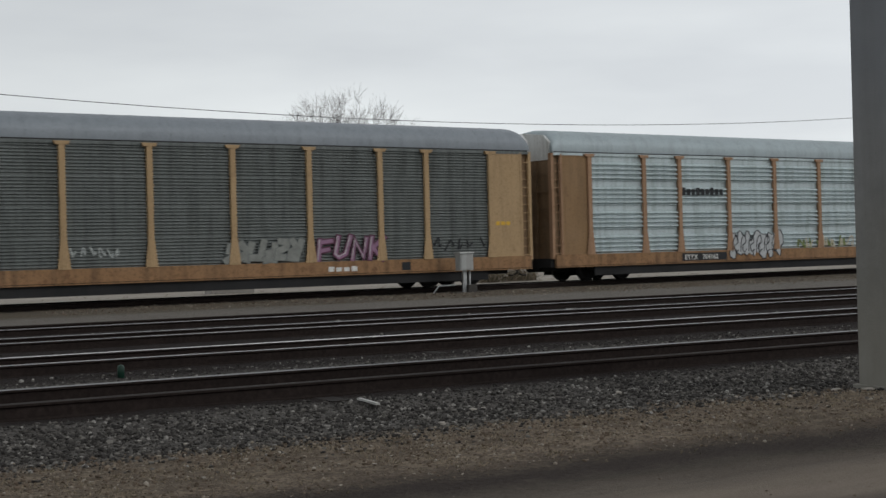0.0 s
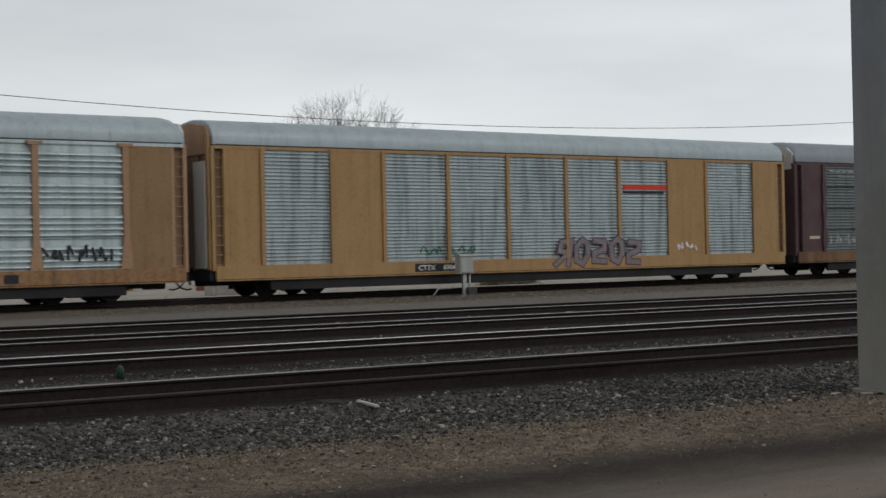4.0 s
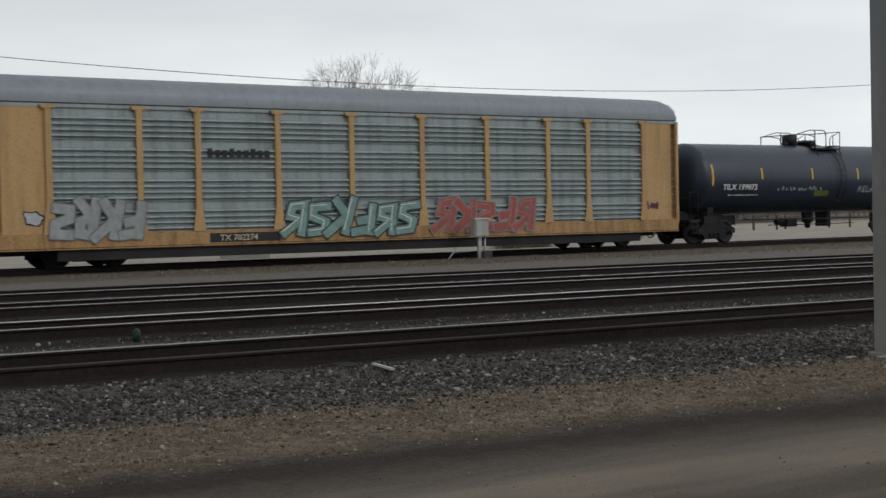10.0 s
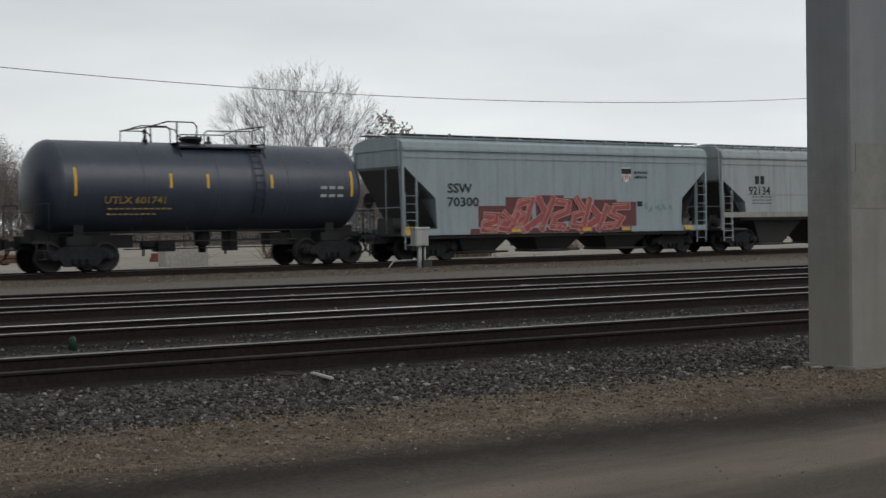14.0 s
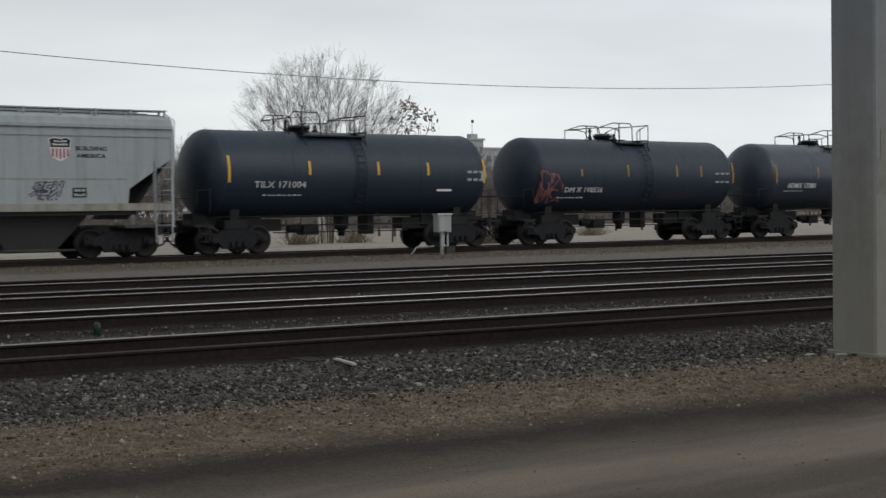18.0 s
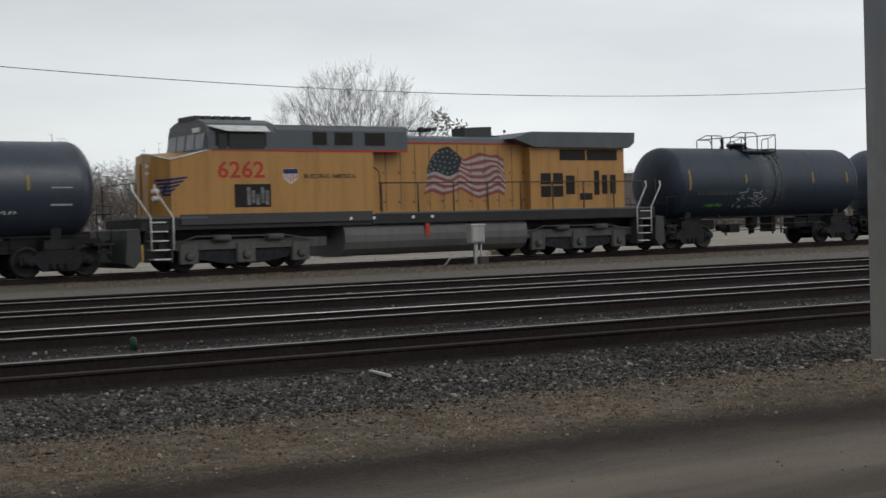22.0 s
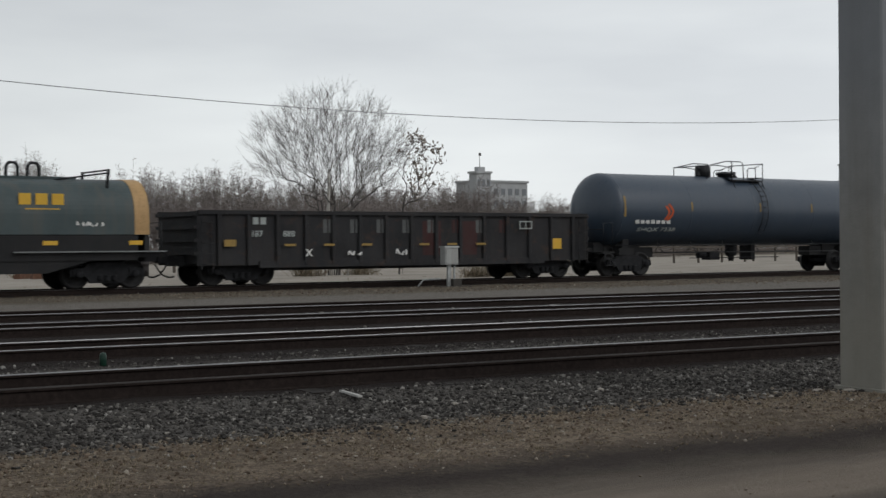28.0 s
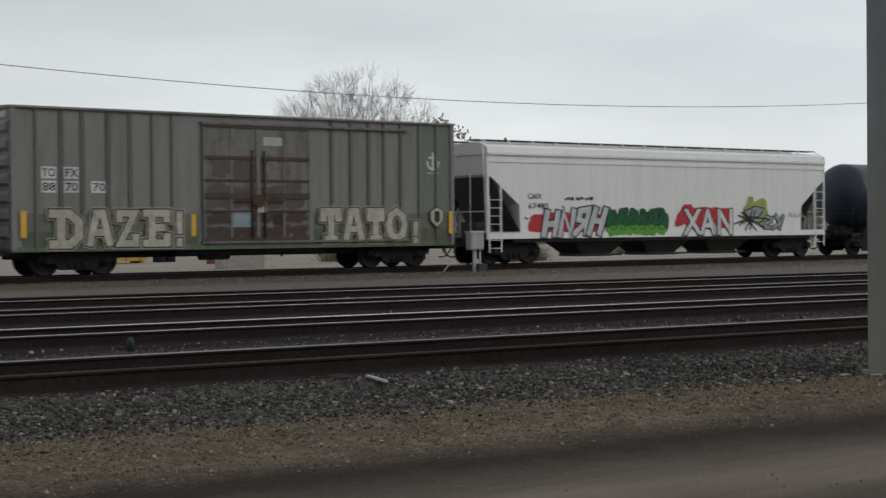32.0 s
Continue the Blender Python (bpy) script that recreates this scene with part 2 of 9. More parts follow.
def letters(text, size, material, parent, at, name="lettering", label="", bold=0.0, width=1.0, slant=0.0, lift=0.004, fit=0.0):
    """Painted letters, a few millimetres proud, their left foot at the pose given, each letter a part; fit: the length of the whole line."""
    cu = bpy.data.curves.new(name, "FONT")
    cu.body, cu.size, cu.offset, cu.extrude, cu.shear, cu.resolution_u = text, size, bold, lift, slant, 2
    tmp = bpy.data.objects.new(name, cu)
    scene.collection.objects.link(tmp)
    me = bpy.data.meshes.new_from_object(tmp.evaluated_get(bpy.context.evaluated_depsgraph_get()))
    bpy.data.objects.remove(tmp)
    left, right = min(v.co.x for v in me.vertices), max(v.co.x for v in me.vertices)
    if fit:
        width = fit / (right - left)
    # pieces that stand over one another belong to one letter
    root = list(range(len(me.vertices)))

    def find(i):
        while root[i] != i:
            root[i] = root[root[i]]
            i = root[i]
        return i

    for e in me.edges:
        root[find(e.vertices[0])] = find(e.vertices[1])
    reach = {}
    for v in me.vertices:
        lo, hi = reach.get(find(v.index), (v.co.x, v.co.x))
        reach[find(v.index)] = (min(lo, v.co.x), max(hi, v.co.x))
    runs = []
    for k, (lo, hi) in sorted(reach.items(), key=lambda q: q[1]):
        if runs and lo < runs[-1][1] - 0.03 * size:
            runs[-1][1] = max(runs[-1][1], hi)
            runs[-1][2].add(k)
        else:
            runs.append([lo, hi, {k}])
    turn = at @ Matrix.Diagonal((width, 1, 1, 1))
    first = None
    for lo, hi, ids in runs:
        index, vs = {}, []
        for v in me.vertices:
            if find(v.index) in ids:
                index[v.index] = len(vs)
                vs.append(tuple(turn @ v.co))
        fs = [tuple(index[i] for i in q.vertices) for q in me.polygons if q.vertices[0] in index]
        one = bpy.data.meshes.new(name)
        one.from_pydata(vs, [], fs)
        one.materials.append(material)
        ob = part(name, one, None, parent, label if first is None else "")
        first = first or ob
    bpy.data.meshes.remove(me)
    return first


def side(x, z, y):
    """The pose of writing on the side that faces the road."""
    return pose(x, y, z, 90, 0, 0)
# ---- ground: one sheet from under the road to the horizon ----
COS4, SIN4 = math.cos(radians(5.07)), math.sin(radians(5.07))


def across(x, y):
    """Distance from the eye square to the near tracks."""
    return y * COS4 + x * SIN4


def ease(a, b, t):
    t = min(1.0, max(0.0, (t - a) / (b - a)))
    return t * t * (3 - 2 * t)


def ground_z(x, y):
    v = across(x, y)
    z = -0.23 + 0.08 * ease(7.2, 8.4, v) - 0.03 * ease(9.7, 10.5, v) + 0.02 * ease(12.3, 13.3, v)
    for c in (14.08, 19.10, 24.14):
        z -= 0.035 * ease(1.35, 1.9, abs(v - c)) * (1 if abs(v - c) < 2.6 else 0)
    z += 0.02 * ease(28.5, 31.0, y) + 0.02 * ease(36.0, 38.5, y) - 0.03 * ease(44.5, 46.0, y)
    if y < 48:
        z += 0.016 * noise.noise((x * 0.9, y * 0.9, 0)) + 0.010 * noise.noise((x * 3.1, y * 3.1, 5))
    z += 0.05 * noise.noise((x * 0.12, y * 0.12, 9)) * ease(46, 64, y)
    return z


def steps(edges):
    out = []
    for a, b, n in edges:
        out += [a + (b - a) * i / n for i in range(n)]
    return out + [edges[-1][1]]


m_ground, n, l, p = tree_of("ground")
geo = n.new("ShaderNodeNewGeometry")
pos = geo.outputs["Position"]
dot = n.new("ShaderNodeVectorMath")
dot.operation = "DOT_PRODUCT"
dot.inputs[1].default_value = (SIN4, COS4, 0)
l.new(pos, dot.inputs[0])
sep = n.new("ShaderNodeSeparateXYZ")
l.new(pos, sep.inputs[0])
wob = noise_node(n, l, pos, 1.1, 5, 0.65)
wob2 = noise_node(n, l, pos, 0.22, 3, 0.5, (0.35, 1, 1))
speck = noise_node(n, l, pos, 26.0, 5, 0.75)
patch = noise_node(n, l, pos, 0.6, 5, 0.6, (0.4, 1.0, 1.0))


def wobbly(src, amount):
    a = n.new("ShaderNodeMath")
    a.operation = "MULTIPLY_ADD"
    l.new(wob, a.inputs[0])
    a.inputs[1].default_value = amount
    l.new(src, a.inputs[2])
    b = n.new("ShaderNodeMath")
    b.operation = "SUBTRACT"
    l.new(a.outputs[0], b.inputs[0])
    b.inputs[1].default_value = amount * 0.5
    return b.outputs[0]


vv, yy = wobbly(dot.outputs["Value"], 0.75), wobbly(sep.outputs["Y"], 1.8)
asphalt = blend(n, l, span(n, l, speck, 0.3, 0.75), (0.076, 0.064, 0.053), (0.141, 0.119, 0.097))
tyre = noise_node(n, l, pos, 0.9, 4, 0.55, (0.16, 1.0, 1.0))
asphalt = blend(n, l, span(n, l, tyre, 0.46, 0.64), asphalt, (0.212, 0.176, 0.143))
asphalt = blend(n, l, span(n, l, patch, 0.45, 0.7, 0.0, 0.6), asphalt, (0.092, 0.077, 0.064))
mud = blend(n, l, span(n, l, speck, 0.3, 0.7), (0.024, 0.019, 0.0165), (0.056, 0.045, 0.038))
dirt = blend(n, l, span(n, l, speck, 0.38, 0.66), (0.066, 0.050, 0.037), (0.30, 0.238, 0.178))
dirt = blend(n, l, span(n, l, patch, 0.4, 0.7, 0.0, 0.7), dirt, (0.098, 0.078, 0.057))
tuft = noise_node(n, l, pos, 5.5, 5, 0.7)
dirt = blend(n, l, span(n, l, tuft, 0.5, 0.68, 0.0, 0.7), dirt, (0.060, 0.047, 0.035))
dirt = blend(n, l, span(n, l, tuft, 0.48, 0.34, 0.0, 0.5), dirt, (0.27, 0.222, 0.165))
dirt = blend(n, l, span(n, l, wob, 0.5, 0.66, 0.0, 0.55), dirt, (0.070, 0.055, 0.042))
stone = blend(n, l, span(n, l, speck, 0.36, 0.74), (0.024, 0.0215, 0.020), (0.19, 0.178, 0.164))
stone = blend(n, l, span(n, l, patch, 0.42, 0.66, 0.0, 0.6), stone, (0.044, 0.038, 0.034))
foul = blend(n, l, span(n, l, speck, 0.4, 0.8), (0.0140, 0.0108, 0.0098), (0.0330, 0.0250, 0.0222))
foul = blend(n, l, span(n, l, wob2, 0.5, 0.72, 0.0, 0.6), foul, (0.0275, 0.0230, 0.0208))
gravel = blend(n, l, span(n, l, speck, 0.3, 0.75), (0.088, 0.080, 0.071), (0.25, 0.23, 0.205))
gravel = blend(n, l, span(n, l, tuft, 0.48, 0.66, 0.0, 0.6), gravel, (0.085, 0.074, 0.062))
bed = blend(n, l, span(n, l, speck, 0.35, 0.7), (0.060, 0.051, 0.042), (0.185, 0.160, 0.130))
bed = blend(n, l, span(n, l, patch, 0.45, 0.65, 0.0, 0.7), bed, (0.105, 0.085, 0.055))
lot = blend(n, l, span(n, l, patch, 0.35, 0.7), (0.27, 0.243, 0.208), (0.41, 0.375, 0.33))
lot = blend(n, l, span(n, l, speck, 0.5, 0.8, 0.0, 0.5), lot, (0.16, 0.14, 0.115))
field = blend(n, l, span(n, l, patch, 0.35, 0.7), (0.10, 0.085, 0.06), (0.19, 0.165, 0.12))
c = blend(n, l, span(n, l, vv, 7.30, 7.72), asphalt, mud)
c = blend(n, l, span(n, l, vv, 7.85, 8.40), c, dirt)
c = blend(n, l, span(n, l, vv, 9.9, 10.5), c, stone)
c = blend(n, l, span(n, l, vv, 12.6, 13.0), c, foul)
shoulder = n.new("ShaderNodeMath")
shoulder.operation = "MULTIPLY"
l.new(span(n, l, vv, 15.3, 15.7), shoulder.inputs[0])
l.new(span(n, l, vv, 17.0, 17.5, 1.0, 0.0), shoulder.inputs[1])
c = blend(n, l, shoulder.outputs[0], c, stone)
edge = n.new("ShaderNodeMath")
edge.operation = "MULTIPLY_ADD"
l.new(wob, edge.inputs[0])
edge.inputs[1].default_value = 0.3
l.new(dot.outputs["Value"], edge.inputs[2])
c = blend(n, l, span(n, l, edge.outputs[0], 28.80, 28.92), c, gravel)
# a strip of oily soil across the gravel edge
along = n.new("ShaderNodeVectorMath")
along.operation = "DOT_PRODUCT"
along.inputs[1].default_value = (COS4, -SIN4, 0)
l.new(pos, along.inputs[0])
uu = wobbly(along.outputs["Value"], 1.0)
strip = span(n, l, vv, 31.0, 30.6)
for other in (span(n, l, uu, 25.0, 25.4), span(n, l, uu, 32.4, 32.0)):
    k = n.new("ShaderNodeMath")
    k.operation = "MULTIPLY"
    l.new(strip, k.inputs[0])
    l.new(other, k.inputs[1])
    strip = k.outputs[0]
c = blend(n, l, strip, c, foul)
c = blend(n, l, span(n, l, yy, 35.0, 36.2), c, bed)
c = blend(n, l, span(n, l, yy, 44.0, 45.2), c, lot)
c = blend(n, l, span(n, l, yy, 110, 130), c, field)
l.new(c, p.inputs["Base Color"])
p.inputs["Roughness"].default_value = 1.0
p.inputs["Specular IOR Level"].default_value = 0.16
bumped(n, l, p, speck, 0.9, 0.03)

xs = steps([(-3500, -300, 8), (-300, -20, 14), (-20, 2, 10), (2, 22, 80), (22, 66, 88), (66, 140, 18), (140, 500, 9), (500, 4500, 10)])
ys = steps([(-3000, -200, 6), (-200, -6, 10), (-6, 5, 12), (5, 15, 64), (15, 32, 56), (32, 48, 60), (48, 130, 30), (130, 500, 10), (500, 4500, 10)])
g = Build()
g.v = [(x, y, ground_z(x, y)) for y in ys for x in xs]
nx = len(xs)
g.f = [(j * nx + i, j * nx + i + 1, (j + 1) * nx + i + 1, (j + 1) * nx + i) for j in range(len(ys) - 1) for i in range(nx - 1)]
g.smooth = [True] * len(g.f)
ground = new("ground", g.mesh("ground", m_ground))
tagged(ground, "rail yard ground with worn road, dirt verge and dark ballast", "ground", kind="structure")

# ---- tracks ----
m_rail = plain("rail steel", (0.028, 0.0215, 0.0195), 0.8, 0.0, 0.3, 20)
m_rail.node_tree.nodes["Principled BSDF"].inputs["Specular IOR Level"].default_value = 0.04
m_head = plain("worn rail head", (0.30, 0.30, 0.305), 0.34, 1.0, 0.08, 3.0, 0.05)
m_headd = plain("dull rail head", (0.085, 0.08, 0.078), 0.55, 1.0, 0.15, 3.0, 0.05)
m_tie = plain("tie wood", (0.025, 0.021, 0.019), 0.95, 0.0, 0.45, 8)
RAIL = [(-0.07, 0.0), (0.07, 0.0), (0.07, 0.012), (0.016, 0.03), (0.010, 0.125), (0.036, 0.14), (0.036, 0.160), (-0.036, 0.160), (-0.036, 0.14), (-0.010, 0.125), (-0.016, 0.03), (-0.07, 0.012)]
HEAD = [(-0.036, 0.1585), (-0.028, 0.169), (-0.012, 0.172), (0.012, 0.172), (0.028, 0.169), (0.036, 0.1585)]


def railway(label, m, x0, x1, ties, heads, seed):
    """A track: two rails with worn heads, and ties bedded in the ballast; its origin is midway between the rail tops."""
    rnd = random.Random(seed)
    tr = thing("railway_track", label, "railway track", kind="structure", at=m)
    for y, (hm, wide) in ((-0.754, heads[0]), (0.754, heads[1])):
        b = Build().prism([(y + a, z - 0.172) for a, z in RAIL], x0, x1)
        r = part("rail", b, m_rail, tr)
        part("rail_head", Build().prism([(y + a * wide, z - 0.1715) for a, z in HEAD], x0, x1), hm, r, "worn steel running surface")
    tie = Build().slab(-0.115, 0.115, -1.28, 1.28, -0.30, -0.168, 0.012).mesh("tie", m_tie)
    x = ties[0]
    while x < ties[1]:
        t = part("tie", tie, None, tr)
        t.location = (x, rnd.uniform(-0.05, 0.05), rnd.uniform(-0.012, 0.004))
        t.rotation_euler = (0, 0, rnd.uniform(-0.02, 0.02))
        x += 0.52 + rnd.uniform(-0.03, 0.03)
    return tr


for v, lab, hd, far in ((14.08, "nearest yard track with dull rails in oily ballast", ((m_headd, 0.12), (m_head, 0.13)), 30),
                        (19.10, "second yard track with one brightly worn rail", ((m_head, 0.09), (m_head, 0.36)), 40),
                        (24.14, "third yard track with dull rails in dark ballast", ((m_head, 0.11), (m_head, 0.15)), 48)):
    railway(lab, NEAR @ pose(0, v, 0), -140, 260, (2, far), hd, int(v))
railway("fourth yard track, half buried in pale gravel", NEAR @ pose(0, 29.36, -0.02), -140, 260, (8, 9), ((m_head, 0.16), (m_rail, 0.3)), 29)
railway("main track under the passing train, on pale gravel", pose(0, TRACK_Y, TRACK_Z), -260, 520, (11, 66), ((m_headd, 0.6), (m_headd, 0.6)), 4)

# ---- loose stones ----
m_stone, n, l, p = tree_of("ballast stone")
geo = n.new("ShaderNodeNewGeometry")
rp = n.new("ShaderNodeValToRGB")
e = rp.color_ramp.elements
e[0].position, e[0].color = 0.0, (0.016, 0.0147, 0.014, 1)
e[1].position, e[1].color = 1.0, (0.36, 0.345, 0.32, 1)
for q, col in ((0.42, (0.037, 0.034, 0.032, 1)), (0.74, (0.098, 0.091, 0.084, 1)), (0.93, (0.19, 0.178, 0.162, 1))):
    k = e.new(q)
    k.color = col
l.new(geo.outputs["Random Per Island"], rp.inputs["Fac"])
gr = noise_node(n, l, geo.outputs["Position"], 60, 3)
l.new(blend(n, l, span(n, l, gr, 0.35, 0.7, 0.0, 0.5), rp.outputs["Color"], (0.05, 0.045, 0.04)), p.inputs["Base Color"])
p.inputs["Roughness"].default_value = 0.9
p.inputs["Specular IOR Level"].default_value = 0.2

m_grit, n, l, p = tree_of("verge grit")
geo = n.new("ShaderNodeNewGeometry")
rp = n.new("ShaderNodeValToRGB")
e = rp.color_ramp.elements
e[0].position, e[0].color = 0.0, (0.080, 0.060, 0.045, 1)
e[1].position, e[1].color = 1.0, (0.33, 0.30, 0.255, 1)
for q, col in ((0.5, (0.15, 0.115, 0.086, 1)), (0.85, (0.23, 0.195, 0.155, 1))):
    k = e.new(q)
    k.color = col
l.new(geo.outputs["Random Per Island"], rp.inputs["Fac"])
l.new(rp.outputs["Color"], p.inputs["Base Color"])
p.inputs["Roughness"].default_value = 0.95
p.inputs["Specular IOR Level"].default_value = 0.1

ICO_V = [(0, 0, -1), (.72, -.53, -.45), (-.28, -.85, -.45), (-.89, 0, -.45), (-.28, .85, -.45), (.72, .53, -.45), (.28, -.85, .45), (-.72, -.53, .45), (-.72, .53, .45), (.28, .85, .45), (.89, 0, .45), (0, 0, 1)]
ICO_F = [(0, 1, 2), (1, 0, 5), (0, 2, 3), (0, 3, 4), (0, 4, 5), (1, 5, 10), (2, 1, 6), (3, 2, 7), (4, 3, 8), (5, 4, 9), (1, 10, 6), (2, 6, 7), (3, 7, 8), (4, 8, 9), (5, 9, 10), (6, 10, 11), (7, 6, 11), (8, 7, 11), (9, 8, 11), (10, 9, 11)]


def rubble(name, label, zones, seed, material):
    """Broken stones strewn over strips of ground: (u0, u1, v0, v1, count, smallest, largest)."""
    rnd = random.Random(seed)
    vs, fs = [], []
    for u0, u1, v0, v1, count, s0, s1 in zones:
        for _ in range(count):
            u, v = rnd.uniform(u0, u1), v0 + (v1 - v0) * rnd.betavariate(1.6, 1.6)
            x, y = u * COS4 + v * SIN4, v * COS4 - u * SIN4
            s = s0 + (s1 - s0) * rnd.random() ** 3
            ax, ay, az, turn = s * rnd.uniform(.7, 1.3), s * rnd.uniform(.7, 1.2), s * rnd.uniform(.45, .9), rnd.uniform(0, 6.28)
            z, k = ground_z(x, y) + az * 0.35, len(vs)
            ct, st = math.cos(turn), math.sin(turn)
            for a, b, c in ICO_V:
                j = rnd.uniform(0.55, 1.2)
                a, b = a * ax * j, b * ay * j
                vs.append((x + a * ct - b * st, y + a * st + b * ct, z + c * az * j))
            fs += [(a + k, b + k, c + k) for a, b, c in ICO_F]
    me = bpy.data.meshes.new(name)
    me.from_pydata(vs, [], fs)
    me.materials.append(material)
    return tagged(new(name, me), label, "stones", kind="stuff")


rubble("ballast_stones", "grey crushed ballast stones beside the track", [
    (1, 17, 10.2, 13.0, 24000, 0.010, 0.031), (1, 17, 9.7, 10.7, 2600, 0.010, 0.032), (1, 17, 9.0, 10.8, 1600, 0.008, 0.026), (3, 34, 15.3, 17.9, 15000, 0.011, 0.030),
    (4, 44, 20.5, 22.8, 700, 0.025, 0.06), (4, 44, 25.6, 28.5, 500, 0.02, 0.05)], 5, m_stone)
rubble("verge_grit", "pale grit and broken gravel in the dirt verge", [(10, 58, 37.0, 42.6, 7000, 0.012, 0.04), (0, 16, 7.9, 10.6, 14000, 0.004, 0.017), (0, 16, 8.4, 10.6, 1500, 0.012, 0.028), (-1, 14, 5.2, 7.6, 500, 0.004, 0.012)], 15, m_grit)

# ---- bridge pier ----
m_conc, n, l, p = tree_of("pier concrete")
co = n.new("ShaderNodeTexCoord")
a = noise_node(n, l, co.outputs["Object"], 1.3, 6, 0.65)
b = noise_node(n, l, co.outputs["Object"], 2.0, 3, 0.6, (2.2, 2.2, 0.12))
f = noise_node(n, l, co.outputs["Object"], 45, 4, 0.7)
c = blend(n, l, span(n, l, a, 0.35, 0.7), (0.205, 0.205, 0.198), (0.30, 0.298, 0.285))
c = blend(n, l, span(n, l, b, 0.45, 0.75, 0.0, 0.45), c, (0.16, 0.14, 0.12))
c = blend(n, l, span(n, l, f, 0.55, 0.8, 0.0, 0.4), c, (0.09, 0.085, 0.075))
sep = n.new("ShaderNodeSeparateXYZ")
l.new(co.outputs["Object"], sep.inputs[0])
# tint by height: bluer upwards, olive-brown towards the foot
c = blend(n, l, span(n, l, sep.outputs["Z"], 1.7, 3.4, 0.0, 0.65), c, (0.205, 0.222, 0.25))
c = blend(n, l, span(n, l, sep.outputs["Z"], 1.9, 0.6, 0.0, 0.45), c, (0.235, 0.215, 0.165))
l.new(c, p.inputs["Base Color"])
p.inputs["Roughness"].default_value = 0.88
bumped(n, l, p, f, 0.5, 0.008)
m_patch = ink("overpainted patch", (0.25, 0.246, 0.225), 0.6)
pier = thing("bridge_pier", "square grey concrete bridge pier standing in the verge", "pier", at=pose(11.41, 8.575, -0.2, 0, 0, -5.07))
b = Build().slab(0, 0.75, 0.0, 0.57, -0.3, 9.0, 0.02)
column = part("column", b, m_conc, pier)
part("paint_patch", Build().box(0.03, 0.62, -0.004, 0.0, 1.62, 1.98), m_patch, column, "pale overpainted patch")
part("paint_patch", Build().box(0.08, 0.55, -0.005, 0.0, 1.98, 2.26), m_patch, column)
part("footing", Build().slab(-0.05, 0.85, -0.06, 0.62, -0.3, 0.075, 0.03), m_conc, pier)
# ---- things on the ground near the tracks ----
def spot(u, v):
    """Where a place along and across the near tracks lies, on the ground."""
    x, y = u * COS4 + v * SIN4, v * COS4 - u * SIN4
    return x, y, ground_z(x, y)


m_case = paint("grey relay case paint", (0.40, 0.41, 0.40), 0.55, (0.14, 0.12, 0.10), 0.3, 0.4, 0.1, 0.1)
m_post = plain("galvanised post", (0.40, 0.41, 0.41), 0.5, 0.5)
case = thing("relay_case", "small grey signal case on two posts beside the main track", "signal box", at=pose(28.32, 39.1, -0.12, 0, 0, -8) @ Matrix.Scale(0.925, 4))
b = Build().slab(-0.24, 0.32, -0.20, 0.20, 0.83, 1.46, 0.02)
part("cabinet", b, m_case, case)
part("door", Build().slab(-0.20, 0.30, -0.225, -0.20, 0.87, 1.42, 0.01), m_case, case)
part("hood", Build().prism([(-0.25, 1.46), (0.25, 1.46), (0.22, 1.52), (-0.22, 1.52)], -0.27, 0.35), m_case, case)
part("post", Build().slab(-0.05, 0.10, -0.06, 0.06, -0.1, 0.83, 0.01), m_post, case)
part("post", Build().tube((0.25, 0, -0.1), (0.25, 0, 0.83), 0.04, 10), m_post, case)
part("base_block", Build().slab(0.08, 0.46, -0.22, 0.18, -0.12, 0.30, 0.03), plain("dark junction block", (0.06, 0.055, 0.05), 0.8), case)
part("base_plate", Build().slab(-0.45, 0.95, -0.25, 0.25, -0.12, 0.03, 0.02), plain("stained base slab", (0.09, 0.08, 0.07), 0.9), case)
brk = thing("track_marker", "bent white steel bar beside the main rail", "marker", at=pose(27.75, 39.83, -0.12))
part("bar", Build().pipe([(-0.25, 0, -0.05), (0.02, 0, 0.24), (0.75, 0, 0.26)], 0.03, 8), m_post, brk)

m_paper = plain("white painted board", (0.45, 0.44, 0.42), 0.7, 0, 0.1)
x, y, z = 7.38, 11.86, ground_z(7.38, 11.86)
bd = new("board_scrap", Build().slab(-0.023, 0.023, -0.29, 0.29, 0.0, 0.02, 0.005).mesh("board_scrap", m_paper))
bd.matrix_world = pose(x, y, z + 0.03, 0, 4, -13)
tagged(bd, "scrap of white board lying on the ballast", "debris")
m_rock = plain("pale rock", (0.31, 0.285, 0.25), 0.9, 0, 0.25, 14, 0.8)


def rock(u, v, s, seed, label="pale loose rock on the ballast", flat=0.62):
    rnd = random.Random(seed)
    bm = bmesh.new()
    bmesh.ops.create_icosphere(bm, subdivisions=2, radius=1.0)
    k = rnd.uniform(0, 50)
    for q in bm.verts:
        d = 1 + 0.35 * noise.noise(q.co * 1.3 + Vector((k, 0, 0))) + 0.12 * noise.noise(q.co * 3.5 + Vector((0, k, 0)))
        q.co = Vector((q.co.x * s * 1.15 * d, q.co.y * s * 0.9 * d, q.co.z * s * flat * d))
    me = bpy.data.meshes.new("rock")
    bm.to_mesh(me)
    bm.free()
    me.materials.append(m_rock)
    x, y, z = spot(u, v)
    ob = new("rock", me)
    ob.matrix_world = pose(x, y, z + s * flat * 0.55, 0, 0, rnd.uniform(0, 360))
    return tagged(ob, label, "rock", "loose pale rocks")


